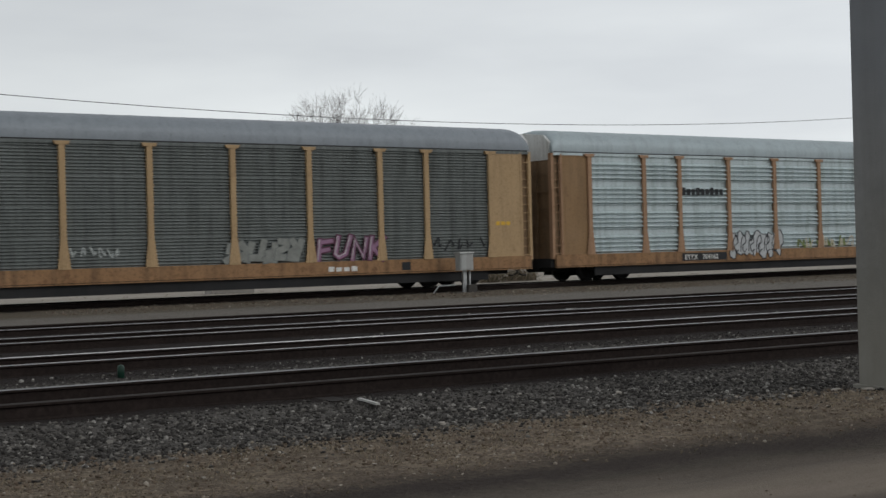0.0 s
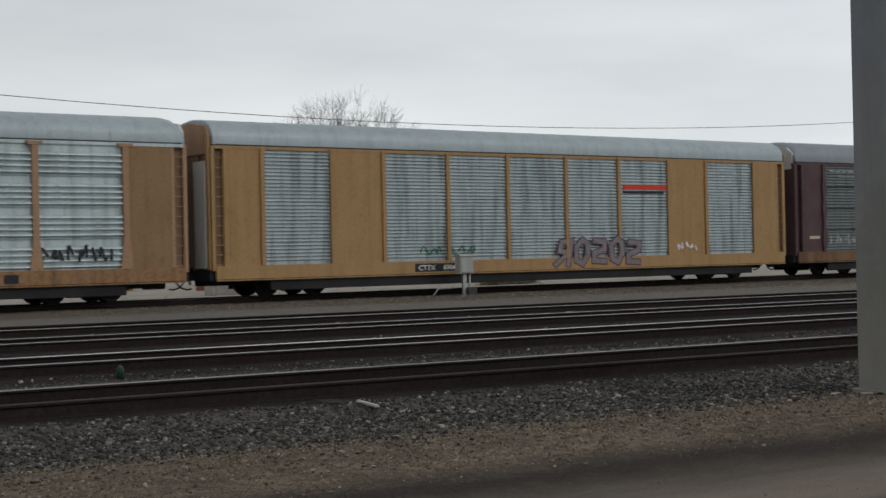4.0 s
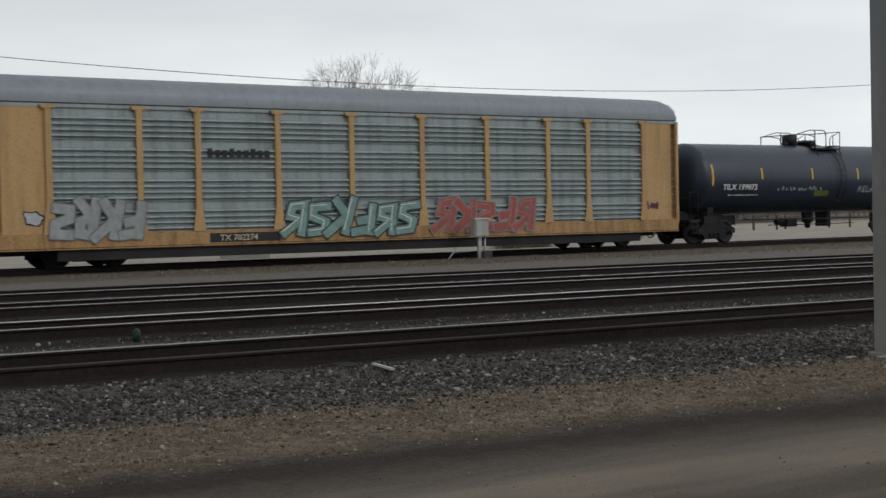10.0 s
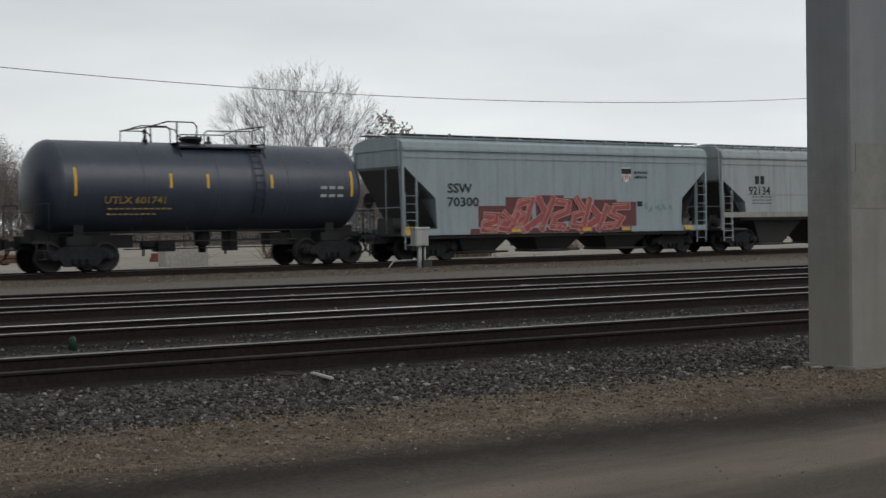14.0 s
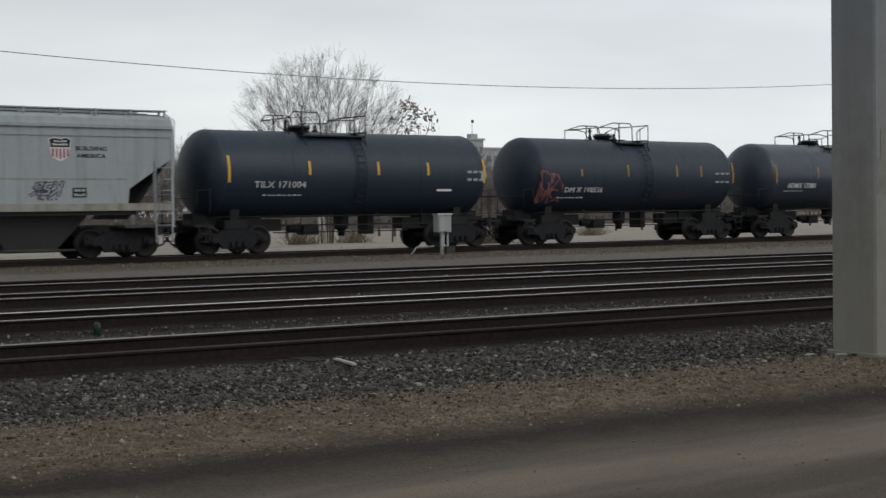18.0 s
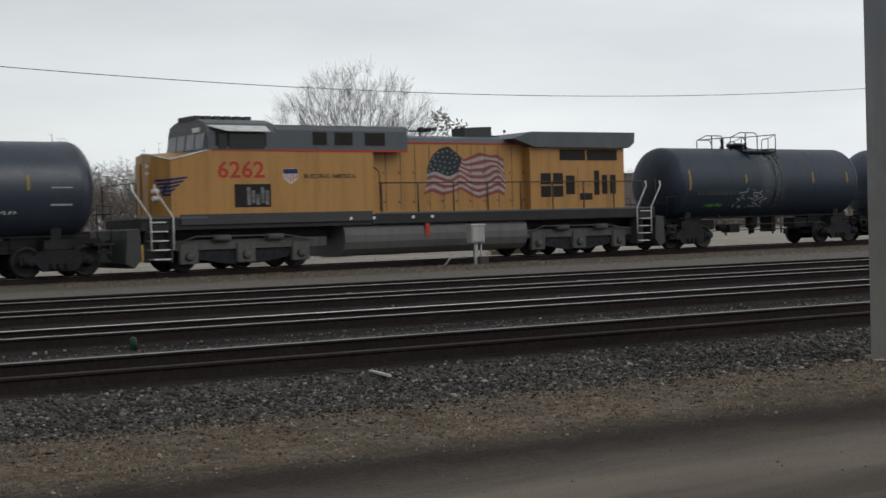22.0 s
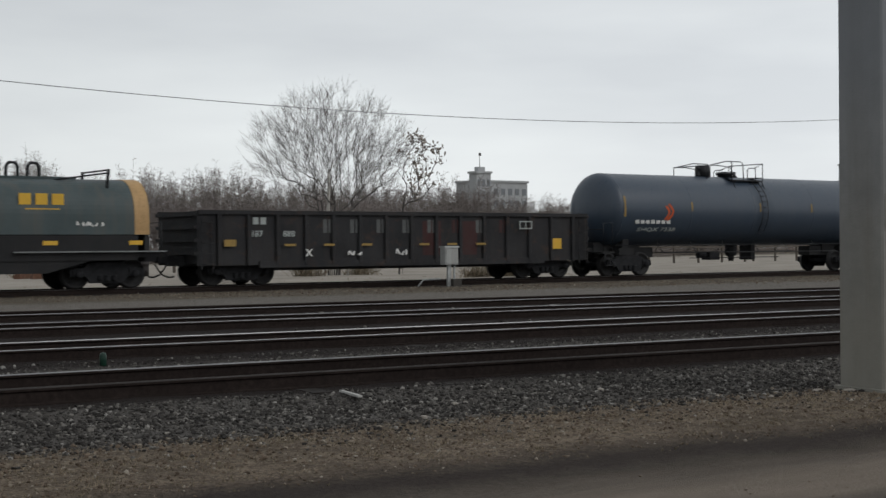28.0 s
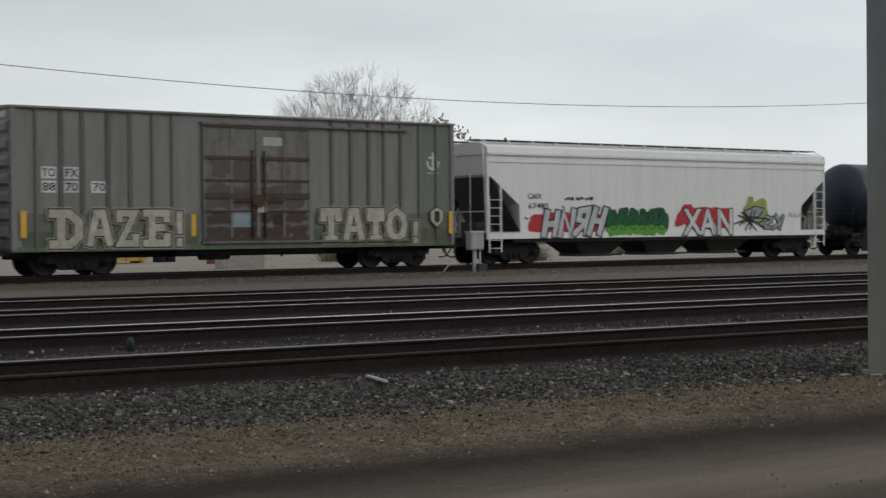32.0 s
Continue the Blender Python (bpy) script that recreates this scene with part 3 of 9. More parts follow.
for k, (u, v, s) in enumerate(((8.59, 11.41, 0.085), (6.03, 10.52, 0.075), (6.72, 11.15, 0.075), (6.87, 11.21, 0.06), (10.28, 10.09, 0.1), (10.45, 9.84, 0.11), (10.71, 9.93, 0.07), (9.89, 12.25, 0.06), (8.02, 12.36, 0.05), (4.88, 10.47, 0.055), (3.82, 10.79, 0.05), (3.25, 8.87, 0.035), (8.73, 10.14, 0.05), (9.4, 9.82, 0.06))):
    rock(u, v, s * (0.45 if u < 10.2 else 0.62), k, "broken pale stone at the foot of the pier" if u > 10.2 else "pale loose rock on the ballast", 0.26 if u > 10.2 else 0.62)
x, y, z = spot(5.32, 17.4)
m_bottle = plain("green glass or plastic", (0.010, 0.040, 0.026), 0.4, 0, 0.2)
bo = thing("green_marker", "small green plastic marker between the tracks", "marker", at=pose(x, y, z))
part("stub", Build().lathe([(-0.05, 0.045), (0.13, 0.045), (0.16, 0.03), (0.17, 0.0)], 12, "z"), m_bottle, bo)
for k, (u, v) in enumerate(((18.21, 25.6), (28.12, 26.37), (29.59, 25.43))):
    x, y, z = spot(u, v)
    s = new("scrap", Build().slab(-0.30, 0.30, -0.06, 0.06, 0, 0.07, 0.02).mesh("scrap", m_paper))
    s.matrix_world = pose(x, y, z + 0.06, 0, 4, 15 * k)
    tagged(s, "pale scrap lying by the third track", "debris", "pale scraps")

# dry grass and leaf litter on the verge
m_straw, n, l, p = tree_of("dry grass")
geo = n.new("ShaderNodeNewGeometry")
rp = n.new("ShaderNodeValToRGB")
e = rp.color_ramp.elements
e[0].color, e[1].color = (0.085, 0.068, 0.05, 1), (0.31, 0.25, 0.18, 1)
k = e.new(0.55)
k.color = (0.19, 0.155, 0.11, 1)
k = e.new(0.30)
k.color = (0.125, 0.11, 0.072, 1)
l.new(geo.outputs["Random Per Island"], rp.inputs["Fac"])
l.new(rp.outputs["Color"], p.inputs["Base Color"])
p.inputs["Roughness"].default_value = 0.9
p.inputs["Specular IOR Level"].default_value = 0.1


def grass(name, label, zones, seed):
    rnd = random.Random(seed)
    vs, fs = [], []
    for u0, u1, v0, v1, count, h0, h1 in zones:
        for _ in range(count):
            u, v = rnd.uniform(u0, u1), rnd.uniform(v0, v1)
            if noise.noise((u * 1.3, v * 1.7, 3)) < -0.12 or noise.noise((u * 4.0, v * 4.0, 8)) < -0.2:
                continue
            x, y, z = spot(u, v)
            for _ in range(rnd.randint(2, 4)):
                a, h, lean = rnd.uniform(0, 6.28), rnd.uniform(h0, h1), rnd.uniform(0.3, 1.5)
                bx, by = x + rnd.uniform(-.04, .04), y + rnd.uniform(-.04, .04)
                w = rnd.uniform(0.004, 0.009)
                dx, dy = math.cos(a), math.sin(a)
                k = len(vs)
                vs += [(bx - dy * w, by + dx * w, z - 0.01), (bx + dy * w, by - dx * w, z - 0.01), (bx + dx * h * lean * 0.5, by + dy * h * lean * 0.5, z + h * 0.7), (bx + dx * h * lean, by + dy * h * lean, z + h)]
                fs += [(k, k + 1, k + 2), (k + 1, k + 3, k + 2)]
    me = bpy.data.meshes.new(name)
    me.from_pydata(vs, [], fs)
    me.materials.append(m_straw)
    return tagged(new(name, me), label, "grass", kind="stuff")


grass("dry_grass", "short dry grass and litter on the dirt verge", [(1, 17, 8.2, 10.3, 9000, 0.005, 0.020), (1, 17, 7.8, 8.3, 300, 0.006, 0.02), (13, 60, 50.0, 56.0, 300, 0.03, 0.10)], 8)


# ---- trees ----
def bark(name, col, rough=0.9):
    return plain(name, col, rough, 0, 0.35, 6, 0.3)


m_bark = bark("grey bark", (0.10, 0.092, 0.086))
m_pale = bark("peeled pale bark", (0.46, 0.44, 0.41))
m_twig = bark("grey twigs", (0.15, 0.138, 0.13))


def grown(rnd, stems, targets, thin):
    """A tree grown greedily: each target in the crown is reached from the nearest wood below it. Gives points, parents, girths and stem numbers."""
    pts, up, own = [], [], []
    for k, line in enumerate(stems):
        last = -1
        for q in line:
            pts.append(Vector(q))
            up.append(last)
            own.append(k)
            last = len(pts) - 1
    foot = Vector((0, 0, 1.0))
    arr = np.zeros((len(pts) + 3 * len(targets), 3))
    far = np.zeros(len(arr))
    for i, q in enumerate(pts):
        arr[i], far[i] = q, (q - foot).length
    for t in sorted(targets, key=lambda q: (q - foot).length):
        n, reach = len(pts), (t - foot).length
        gap = np.array(t) - arr[:n]
        d = np.linalg.norm(gap, axis=1)
        out = np.array((t - foot) / reach)
        d = d * (1.0 + 2.2 * (1.0 - gap @ out / np.maximum(d, 1e-6))) + np.where(far[:n] < reach - 0.12, 0.0, 50.0)
        j = int(d.argmin())
        p = pts[j]
        gap = (t - p).length
        for f in (0.34, 0.68, 1.0):
            q = p.lerp(t, f) + Vector((rnd.gauss(0, 1), rnd.gauss(0, 1), rnd.gauss(0, 1) - (0.7 if f < 0.9 else 0))) * gap * 0.035
            pts.append(q)
            up.append(j)
            own.append(own[j])
            j = len(pts) - 1
            arr[j], far[j] = q, (q - foot).length
    load = [0] * len(pts)
    for i in range(len(pts) - 1, -1, -1):
        load[i] = max(1, load[i])
        if up[i] >= 0:
            load[up[i]] += load[i]
    return pts, up, [thin * w ** 0.49 for w in load], own


tree = thing("bare_tree", "spreading leafless tree with many upright stems", "tree", at=pose(36.6, 60.3, ground_z(36.6, 60.3)))
rnd = random.Random(41)
lines = []
for k in range(11):
    a = k / 11 * 6.28 + rnd.uniform(-.25, .25)
    o = 0.25 + 0.75 * (k % 3) / 2
    lines.append([(math.cos(a) * (0.28 + o * 0.16 * z * (0.6 + 0.11 * z)), math.sin(a) * (0.24 + o * 0.14 * z * (0.6 + 0.11 * z)), z) for z in (-0.2, 0.6, 1.4, 2.2, 3.0, 3.7)])
goals = []
while len(goals) < 1000:
    x, y, z = rnd.uniform(-4.7, 4.7), rnd.uniform(-4, 4), rnd.uniform(2.6, 10.1)
    r = math.hypot(x, y * 1.12)
    lump = 0.55 * noise.noise((x * 0.6, y * 0.6, z * 0.6))
    if z > 2.5 + r * 0.66 and (r / 4.35) ** 2 + ((z - 5.5) / (3.7 if z > 5.5 else 3.2)) ** 2 < 1.0 + lump * 0.6 and noise.noise((x * 0.75 + 5, y * 0.75, z * 0.75)) > -0.3:
        goals.append(Vector((x, y, z)))
pts, up, girth, own = grown(rnd, lines, goals, 0.0052)
stem = [Build() for _ in lines]
fine = Build()
for i, j in enumerate(up):
    if j >= 0:
        g = girth[i]
        (stem[own[i]] if g > 0.020 else fine).tube(pts[j], pts[i], min(girth[j], g * 1.5), 6 if g > 0.02 else 3, g, True, False)
for q in goals:
    for _ in range(5):
        d = (q - Vector((0, 0, 2.6))).normalized() * 0.9 + Vector((rnd.gauss(0, .42), rnd.gauss(0, .42), rnd.gauss(0.1, .35)))
        e = q + d * rnd.uniform(0.18, 0.36)
        fine.tube(q, e, 0.0042, 3, 0.0032, True, False)
        for _ in range(2):
            fine.tube(e, e + (d + Vector((rnd.gauss(0, .5), rnd.gauss(0, .5), rnd.gauss(0, .4)))) * rnd.uniform(0.12, 0.3), 0.0032, 3, 0.002, True, False)
for b in stem:
    part("stem", b, m_bark, tree)
part("crown", fine, m_twig, tree, "fine leafless branches")["kind"] = "stuff"
for base, lean, top in (((-0.95, -0.7, -0.2), 0.10, 5.3), ((-0.60, -0.75, -0.2), -0.06, 3.9), ((0.35, -0.7, -0.2), 0.16, 3.4)):
    part("dead_stem", Build().pipe([(base[0] + lean * z * 0.6 + 0.04 * math.sin(z * 2), base[1], base[2] + z) for z in (0, 1.0, 2.0, 3.0, top * 0.85, top)], 0.075 if top > 5 else 0.055, 7), m_pale, tree, "pale stem stripped of bark")

leafy = thing("leafy_sapling", "sparse sapling that keeps some brown leaves", "tree", at=pose(40.0, 59.5, ground_z(40.0, 59.5)))
rnd = random.Random(13)
goals = []
while len(goals) < 46:
    q = Vector((rnd.uniform(-0.2, 2.8), rnd.uniform(-1.1, 1.1), rnd.uniform(3.4, 7.6)))
    if ((q.x - 1.35) / 1.35) ** 2 + (q.y / 1.0) ** 2 + ((q.z - 5.6) / 1.95) ** 2 < 1:
        goals.append(q)
pts, up, girth, own = grown(rnd, [[(0, 0, -0.2), (0.02, 0, 1.2), (0.1, 0, 2.4), (0.3, 0, 3.5), (0.5, 0, 4.4)], [(0.3, 0.1, -0.2), (0.2, 0.1, 1.5), (-0.05, 0.1, 3.0)]], goals, 0.010)
stem = [Build(), Build()]
for i, j in enumerate(up):
    if j >= 0:
        stem[own[i]].tube(pts[j], pts[i], girth[j], 5, girth[i], True, False)
for b in stem:
    part("stem", b, m_bark, leafy)
lv = Build()
for q in goals:
    if q.x + 0.35 * (q.z - 5.5) < 0.75:
        continue
    for _ in range(rnd.randint(4, 12)):
        c = q + Vector((rnd.gauss(0, .2), rnd.gauss(0, .2), rnd.gauss(0, .16)))
        a = Vector((rnd.gauss(0, 1), rnd.gauss(0, 1), rnd.gauss(-0.4, 0.8))).normalized() * rnd.uniform(0.09, 0.15)
        w = a.cross(Vector((rnd.gauss(0, 1), rnd.gauss(0, 1), rnd.gauss(0, 1)))).normalized() * 0.06
        lv.add([c - a, c - a * 0.2 + w, c + a, c - a * 0.2 - w], [(0, 1, 2, 3)])
part("foliage", lv, plain("brown leaves", (0.30, 0.26, 0.225), 0.8, 0, 0.4, 3), leafy, "dry brown leaves")["kind"] = "stuff"


# far woods: bare crowns one behind the other
m_wood = plain("far bare wood", (0.215, 0.188, 0.175), 0.95, 0, 0.25, 0.5)
m_rust = plain("far russet wood", (0.27, 0.21, 0.18), 0.95, 0, 0.25, 0.5)


def far_wood(name, label, spots, brush, material, seed, limbs=34, twigs=13, fat=1.0):
    """Rows of bare crowns: trunk, limbs to an uneven round outline, and fine twigs round the outer half of each limb."""
    rnd = random.Random(seed)
    vs, fs = [], []

    def stick(a, c, ra, rc):
        k = len(vs)
        d = (c - a).normalized()
        u = d.orthogonal().normalized()
        w = d.cross(u)
        for q, r in ((a, ra), (c, rc)):
            vs.extend([q + u * r, q - u * 0.5 * r + w * 0.87 * r, q - u * 0.5 * r - w * 0.87 * r])
        fs.extend([(k, k + 1, k + 4, k + 3), (k + 1, k + 2, k + 5, k + 4), (k + 2, k, k + 3, k + 5)])

    for x, y, h, w in spots:
        o = Vector((x, y, -0.2))
        lean = Vector((rnd.uniform(-.5, .5), 0, 0))
        stick(o, o + lean + Vector((0, 0, h * 0.5)), 0.15, 0.09)
        for k in range(limbs):
            a, e = rnd.uniform(0, 6.28), rnd.uniform(-0.15, 1.0)
            st = o + lean * 0.8 + Vector((0, 0, h * rnd.uniform(0.12, 0.5)))
            rr = rnd.uniform(0.75, 1.0)
            en = o + lean + Vector((math.cos(a) * w * math.sqrt(max(0, 1 - e * e)) * rr, math.sin(a) * w * math.sqrt(max(0, 1 - e * e)) * rr, h * (0.52 + 0.46 * e * rr)))
            mid = st.lerp(en, 0.55) + Vector((rnd.gauss(0, .2), rnd.gauss(0, .2), -0.2))
            stick(st, mid, 0.036, 0.020)
            stick(mid, en, 0.020, 0.005)
            for _ in range(twigs):
                s0 = mid.lerp(en, rnd.uniform(-0.2, 1.0)) + Vector((rnd.gauss(0, .12), rnd.gauss(0, .12), 0))
                d = Vector((rnd.gauss(0, .8), rnd.gauss(0, .8), rnd.uniform(-0.2, 0.9))).normalized() * rnd.uniform(0.2, 0.65)
                stick(s0, s0 + d, 0.011 * fat, 0.006 * fat)
    for x0, x1, y0, y1, count, h in brush:
        for _ in range(count):
            s0 = Vector((rnd.uniform(x0, x1), rnd.uniform(y0, y1), -0.2))
            s0.z += h * rnd.random() ** 1.4 * (0.75 + 0.5 * noise.noise((s0.x * 0.25, s0.y * 0.2, 2)))
            d = Vector((rnd.gauss(0, .8), rnd.gauss(0, .8), rnd.uniform(0.0, 0.9))).normalized() * rnd.uniform(0.3, 0.9)
            stick(s0, s0 + d, 0.020 * fat, 0.008 * fat)
    me = bpy.data.meshes.new(name)
    me.from_pydata([tuple(v) for v in vs], [], fs)
    me.materials.append(material)
    return tagged(new(name, me), label, "woods", kind="stuff")


rnd = random.Random(77)
spots = []
for row, (yy_, hh) in enumerate(((116, 7.6), (121, 8.6), (127, 9.4), (134, 10.0), (142, 10.8))):
    x = 20.0 + row
    while x < 112 + row * 10:
        dip = 0.9 + 0.16 * noise.noise((x * 0.11, row * 0.3, 4)) - 0.0075 * max(0, x - 72)
        spots.append((x, yy_ + rnd.uniform(-3, 3), hh * 1.2 * dip * rnd.uniform(0.80, 1.10), rnd.uniform(2.2, 4.0)))
        x += rnd.uniform(1.6, 3.8)
far_wood("bare_woods", "leafless brown woods beyond the yard", spots, [(18, 112, 110, 118, 14000, 3.8), (20, 150, 124, 136, 30000, 5.6)], m_wood, 3, 34, 28, 1.55)
spots = []
for yy_ in (156, 172):
    x = 141.0
    while x < 226:
        if noise.noise((x * 0.09, yy_, 1)) > -0.35:
            spots.append((x, yy_ + rnd.uniform(-4, 4), rnd.uniform(8.8, 11.0) * (0.92 if x > 178 else 1), rnd.uniform(2.4, 3.8)))
        x += rnd.uniform(2.0, 3.6)
far_wood("russet_woods", "distant russet tree line beyond low sheds", spots, [(138, 226, 150, 170, 7000, 5.5)], m_rust, 4, 30, 22, 1.7)


def bush(x, y, r, h, seed, label):
    rnd = random.Random(seed)
    b = Build()
    for _ in range(170):
        a, e = rnd.uniform(0, 6.28), rnd.uniform(0.3, 1.5)
        s = Vector((rnd.gauss(0, r * 0.3), rnd.gauss(0, r * 0.3), 0))
        d = Vector((math.cos(a) * math.cos(e) * r, math.sin(a) * math.cos(e) * r, math.sin(e) * h)) * rnd.uniform(0.5, 1.0)
        b.tube(s, s + d * 0.55, 0.012, 3, 0.009, True, False)
        b.tube(s + d * 0.55, s + d + Vector((rnd.gauss(0, .1), rnd.gauss(0, .1), 0)), 0.009, 3, 0.004, True, False)
    t = thing("bush", label, "bush", "dry bushes", at=pose(x, y, ground_z(x, y)))
    part("tangle", b, m_straw, t)["kind"] = "stuff"


for k, (x, y, r, h) in enumerate(((38.6, 51.2, 0.9, 0.9), (40.3, 51.8, 1.0, 1.0), (41.5, 52.2, 0.75, 0.75), (29.3, 58.2, 0.85, 0.9), (56.1, 62.4, 1.2, 0.9), (23.9, 68.6, 1.1, 1.1), (34.4, 59.3, 1.2, 1.35), (37.9, 59.8, 1.2, 1.25))):
    bush(x, y, r, h, k, "dry leafless bush in the lot behind the train")

# ---- yard clutter behind the train ----
m_yard = paint("yard yellow paint", (0.55, 0.33, 0.05), 0.6, (0.1, 0.07, 0.04), 0.4, 0.4, 0.1, 0.3)
m_block = plain("pale concrete block", (0.38, 0.36, 0.33), 0.9, 0, 0.2)
skip = thing("yellow_skip", "yellow steel skip standing in the yard", "skip", at=pose(25.73, 64.5, ground_z(25.73, 64.5)))
part("body", Build().prism([(-1.0, 0.12), (1.05, 0.12), (1.15, 0.95), (-1.15, 0.95)], -0.7, 0.7, "y"), m_yard, skip)
part("rim", Build().box(-1.2, 1.2, -0.76, -0.68, 0.9, 1.0).box(-1.2, 1.2, 0.68, 0.76, 0.9, 1.0).box(-1.2, -1.12, -0.76, 0.76, 0.9, 1.0).box(1.12, 1.2, -0.76, 0.76, 0.9, 1.0), m_yard, skip)
for x in (-0.7, 0.0, 0.7):
    part("stiffener", Build().box(x - 0.04, x + 0.04, -0.78, -0.70, 0.15, 0.92), m_yard, skip)
part("foot", Build().box(-0.9, -0.7, -0.6, 0.6, -0.05, 0.13), m_yard, skip)
part("foot", Build().box(0.7, 0.9, -0.6, 0.6, -0.05, 0.13), m_yard, skip)


def simple(name, label, cat, b, mat, x, y, turn=0, group=""):
    ob = new(name, b.mesh(name, mat))
    ob.matrix_world = pose(x, y, ground_z(x, y), 0, 0, turn)
    return tagged(ob, label, cat, group)


m_ironyard = plain("dark drum steel", (0.04, 0.035, 0.035), 0.6, 0.4)
simple("concrete_block", "pale concrete barrier block in the yard", "block", Build().slab(-1.0, 1.0, -0.3, 0.3, -0.05, 0.75, 0.05), m_block, 25.6, 51.5, 3, "yard blocks")
simple("concrete_block", "pale concrete barrier block in the yard", "block", Build().slab(-0.3, 0.3, -0.3, 0.3, -0.05, 0.6, 0.05), m_block, 24.45, 65.5, 20, "yard blocks")
simple("steel_drum", "dark steel drum in the yard", "drum", Build().lathe([(0, 0.0), (0, .29), (.28, .29), (.3, .305), (.32, .29), (.58, .29), (.6, .305), (.62, .29), (.88, .29), (.88, 0)], 18, "z"), m_ironyard, 27.8, 64.8, 0, "drums")
simple("steel_drum", "dark steel drum in the yard", "drum", Build().lathe([(0, 0.0), (0, .29), (.28, .29), (.3, .305), (.32, .29), (.58, .29), (.6, .305), (.62, .29), (.88, .29), (.88, 0)], 18, "z"), m_ironyard, 28.5, 65.1, 0, "drums")
for k, (x, y) in enumerate(((23.4, 65.0), (24.0, 65.7), (23.0, 66.5), (28.6, 60.3), (29.2, 60.9))):
    simple("timber_stack", "short stack of rusty scrap timber", "stack", Build().slab(-0.55, 0.55, -0.2, 0.2, -0.05, 0.18, 0.02).slab(-0.5, 0.6, -0.16, 0.14, 0.18, 0.38, 0.02), plain("rusty timber %d" % k, (0.14 + .05 * (k % 2), 0.075, 0.05), 0.9), x, y, 17 * k, "timber stacks")
m_fence = plain("weathered fence timber", (0.11, 0.095, 0.08), 0.9)
for x0_, x1_, y0_ in ((16, 50, 73.8), (50, 86, 75.9), (86, 124, 77.0)):
    fen = thing("yard_fence", "low post and rail fence at the yard's far side", "fence", "yard fences", at=pose(0, y0_, 0))
    x = x0_
    while x < x1_:
        part("post", Build().slab(x - 0.07, x + 0.07, -0.07, 0.07, -0.2, 1.15, 0.01), m_fence, fen)
        x += 2.6
    for z in (0.55, 0.98):
        part("rail", Build().slab(x0_ - 0.1, x1_ - 1.0, -0.10, -0.07, z, z + 0.12, 0.01), m_fence, fen)

# ---- far buildings ----
m_wall = plain("grey office wall", (0.42, 0.43, 0.44), 0.85, 0, 0.12, 0.3)
m_win = plain("dark office window", (0.20, 0.215, 0.23), 0.3, 0, 0.1, 1)
m_shed = plain("dark shed roof", (0.085, 0.075, 0.075), 0.8, 0, 0.15, 0.4)
m_lite = plain("pale shed wall", (0.33, 0.33, 0.33), 0.8, 0, 0.1, 0.4)


def block(name, label, x, y, w, d, h, rows, cols, mast=0):
    ob = thing(name, label, "building", at=pose(x, y, 0))
    wall = part("wall", Build().box(-w / 2, w / 2, 0, d, -0.5, h), m_wall, ob)
    part("roof", Build().box(-w / 2 - 0.3, w / 2 + 0.3, -0.3, d + 0.3, h, h + 0.5), m_wall, ob)
    for r in range(rows):
        for c in range(cols):
            cw = w / cols
            x0 = -w / 2 + cw * (c + 0.2)
            z0 = h - 1.2 - (r + 1) * 2.9 + 1.0
            part("window", Build().box(x0, x0 + cw * 0.6, -0.05, 0.1, z0, z0 + 1.6), m_win, wall)
    if mast:
        part("mast", Build().tube((0.3, 2, h), (0.3, 2, h + mast), 0.10, 6, 0.05), m_shed, ob)
        part("mast_head", Build().box(0.1, 0.75, 1.9, 2.1, h + mast - 0.2, h + mast + 0.45), m_shed, ob)
        part("penthouse", Build().box(-1.0, 1.0, 0.8, 2.4, h + 0.4, h + 1.6), m_wall, ob)
    return ob


block("office_tower", "distant grey office tower with a mast", 206.6, 270.4, 4.3, 3, 18.7, 5, 3, 4.6)
block("office_block", "distant long grey office block", 214.2, 272.5, 15.4, 9, 16.7, 4, 7)


def shed(label, x0, x1, y, h, roof_h, mat_roof):
    ob = thing("shed", label, "building", "far sheds", at=pose(x0, y, 0))
    part("wall", Build().box(0, x1 - x0, 0, 14, -0.5, h), m_lite, ob)
    part("roof", Build().prism([(-0.6, h), (-0.6, h + roof_h), (7, h + roof_h + 0.6), (14.6, h + roof_h), (14.6, h)], -0.5, x1 - x0 + 0.5), mat_roof, ob)


shed("far dark-roofed loading shed", 208.1, 240.9, 223.6, 8.5, 2.3, m_shed)
shed("far pale low warehouse", 241.9, 336.5, 224.6, 9.1, 0.7, m_lite)

# ---- overhead line ----
m_wire = plain("black cable", (0.06, 0.06, 0.062), 0.6)
wire = thing("overhead_cable", "black overhead cable sagging between two timber poles", "cable")


def sag(x):
    return 7.52 + 0.00115 * (x - 36.5) ** 2


pts = [(-30 + 3 * k, 55.0, sag(-30 + 3 * k)) for k in range(46)]
part("cable", Build().pipe(pts, 0.015, 6), m_wire, wire)
for x in (-30, 105):
    part("pole", Build().tube((x, 55.15, -0.3), (x, 55.15, sag(x) + 0.6), 0.16, 10, 0.11), m_fence, wire)
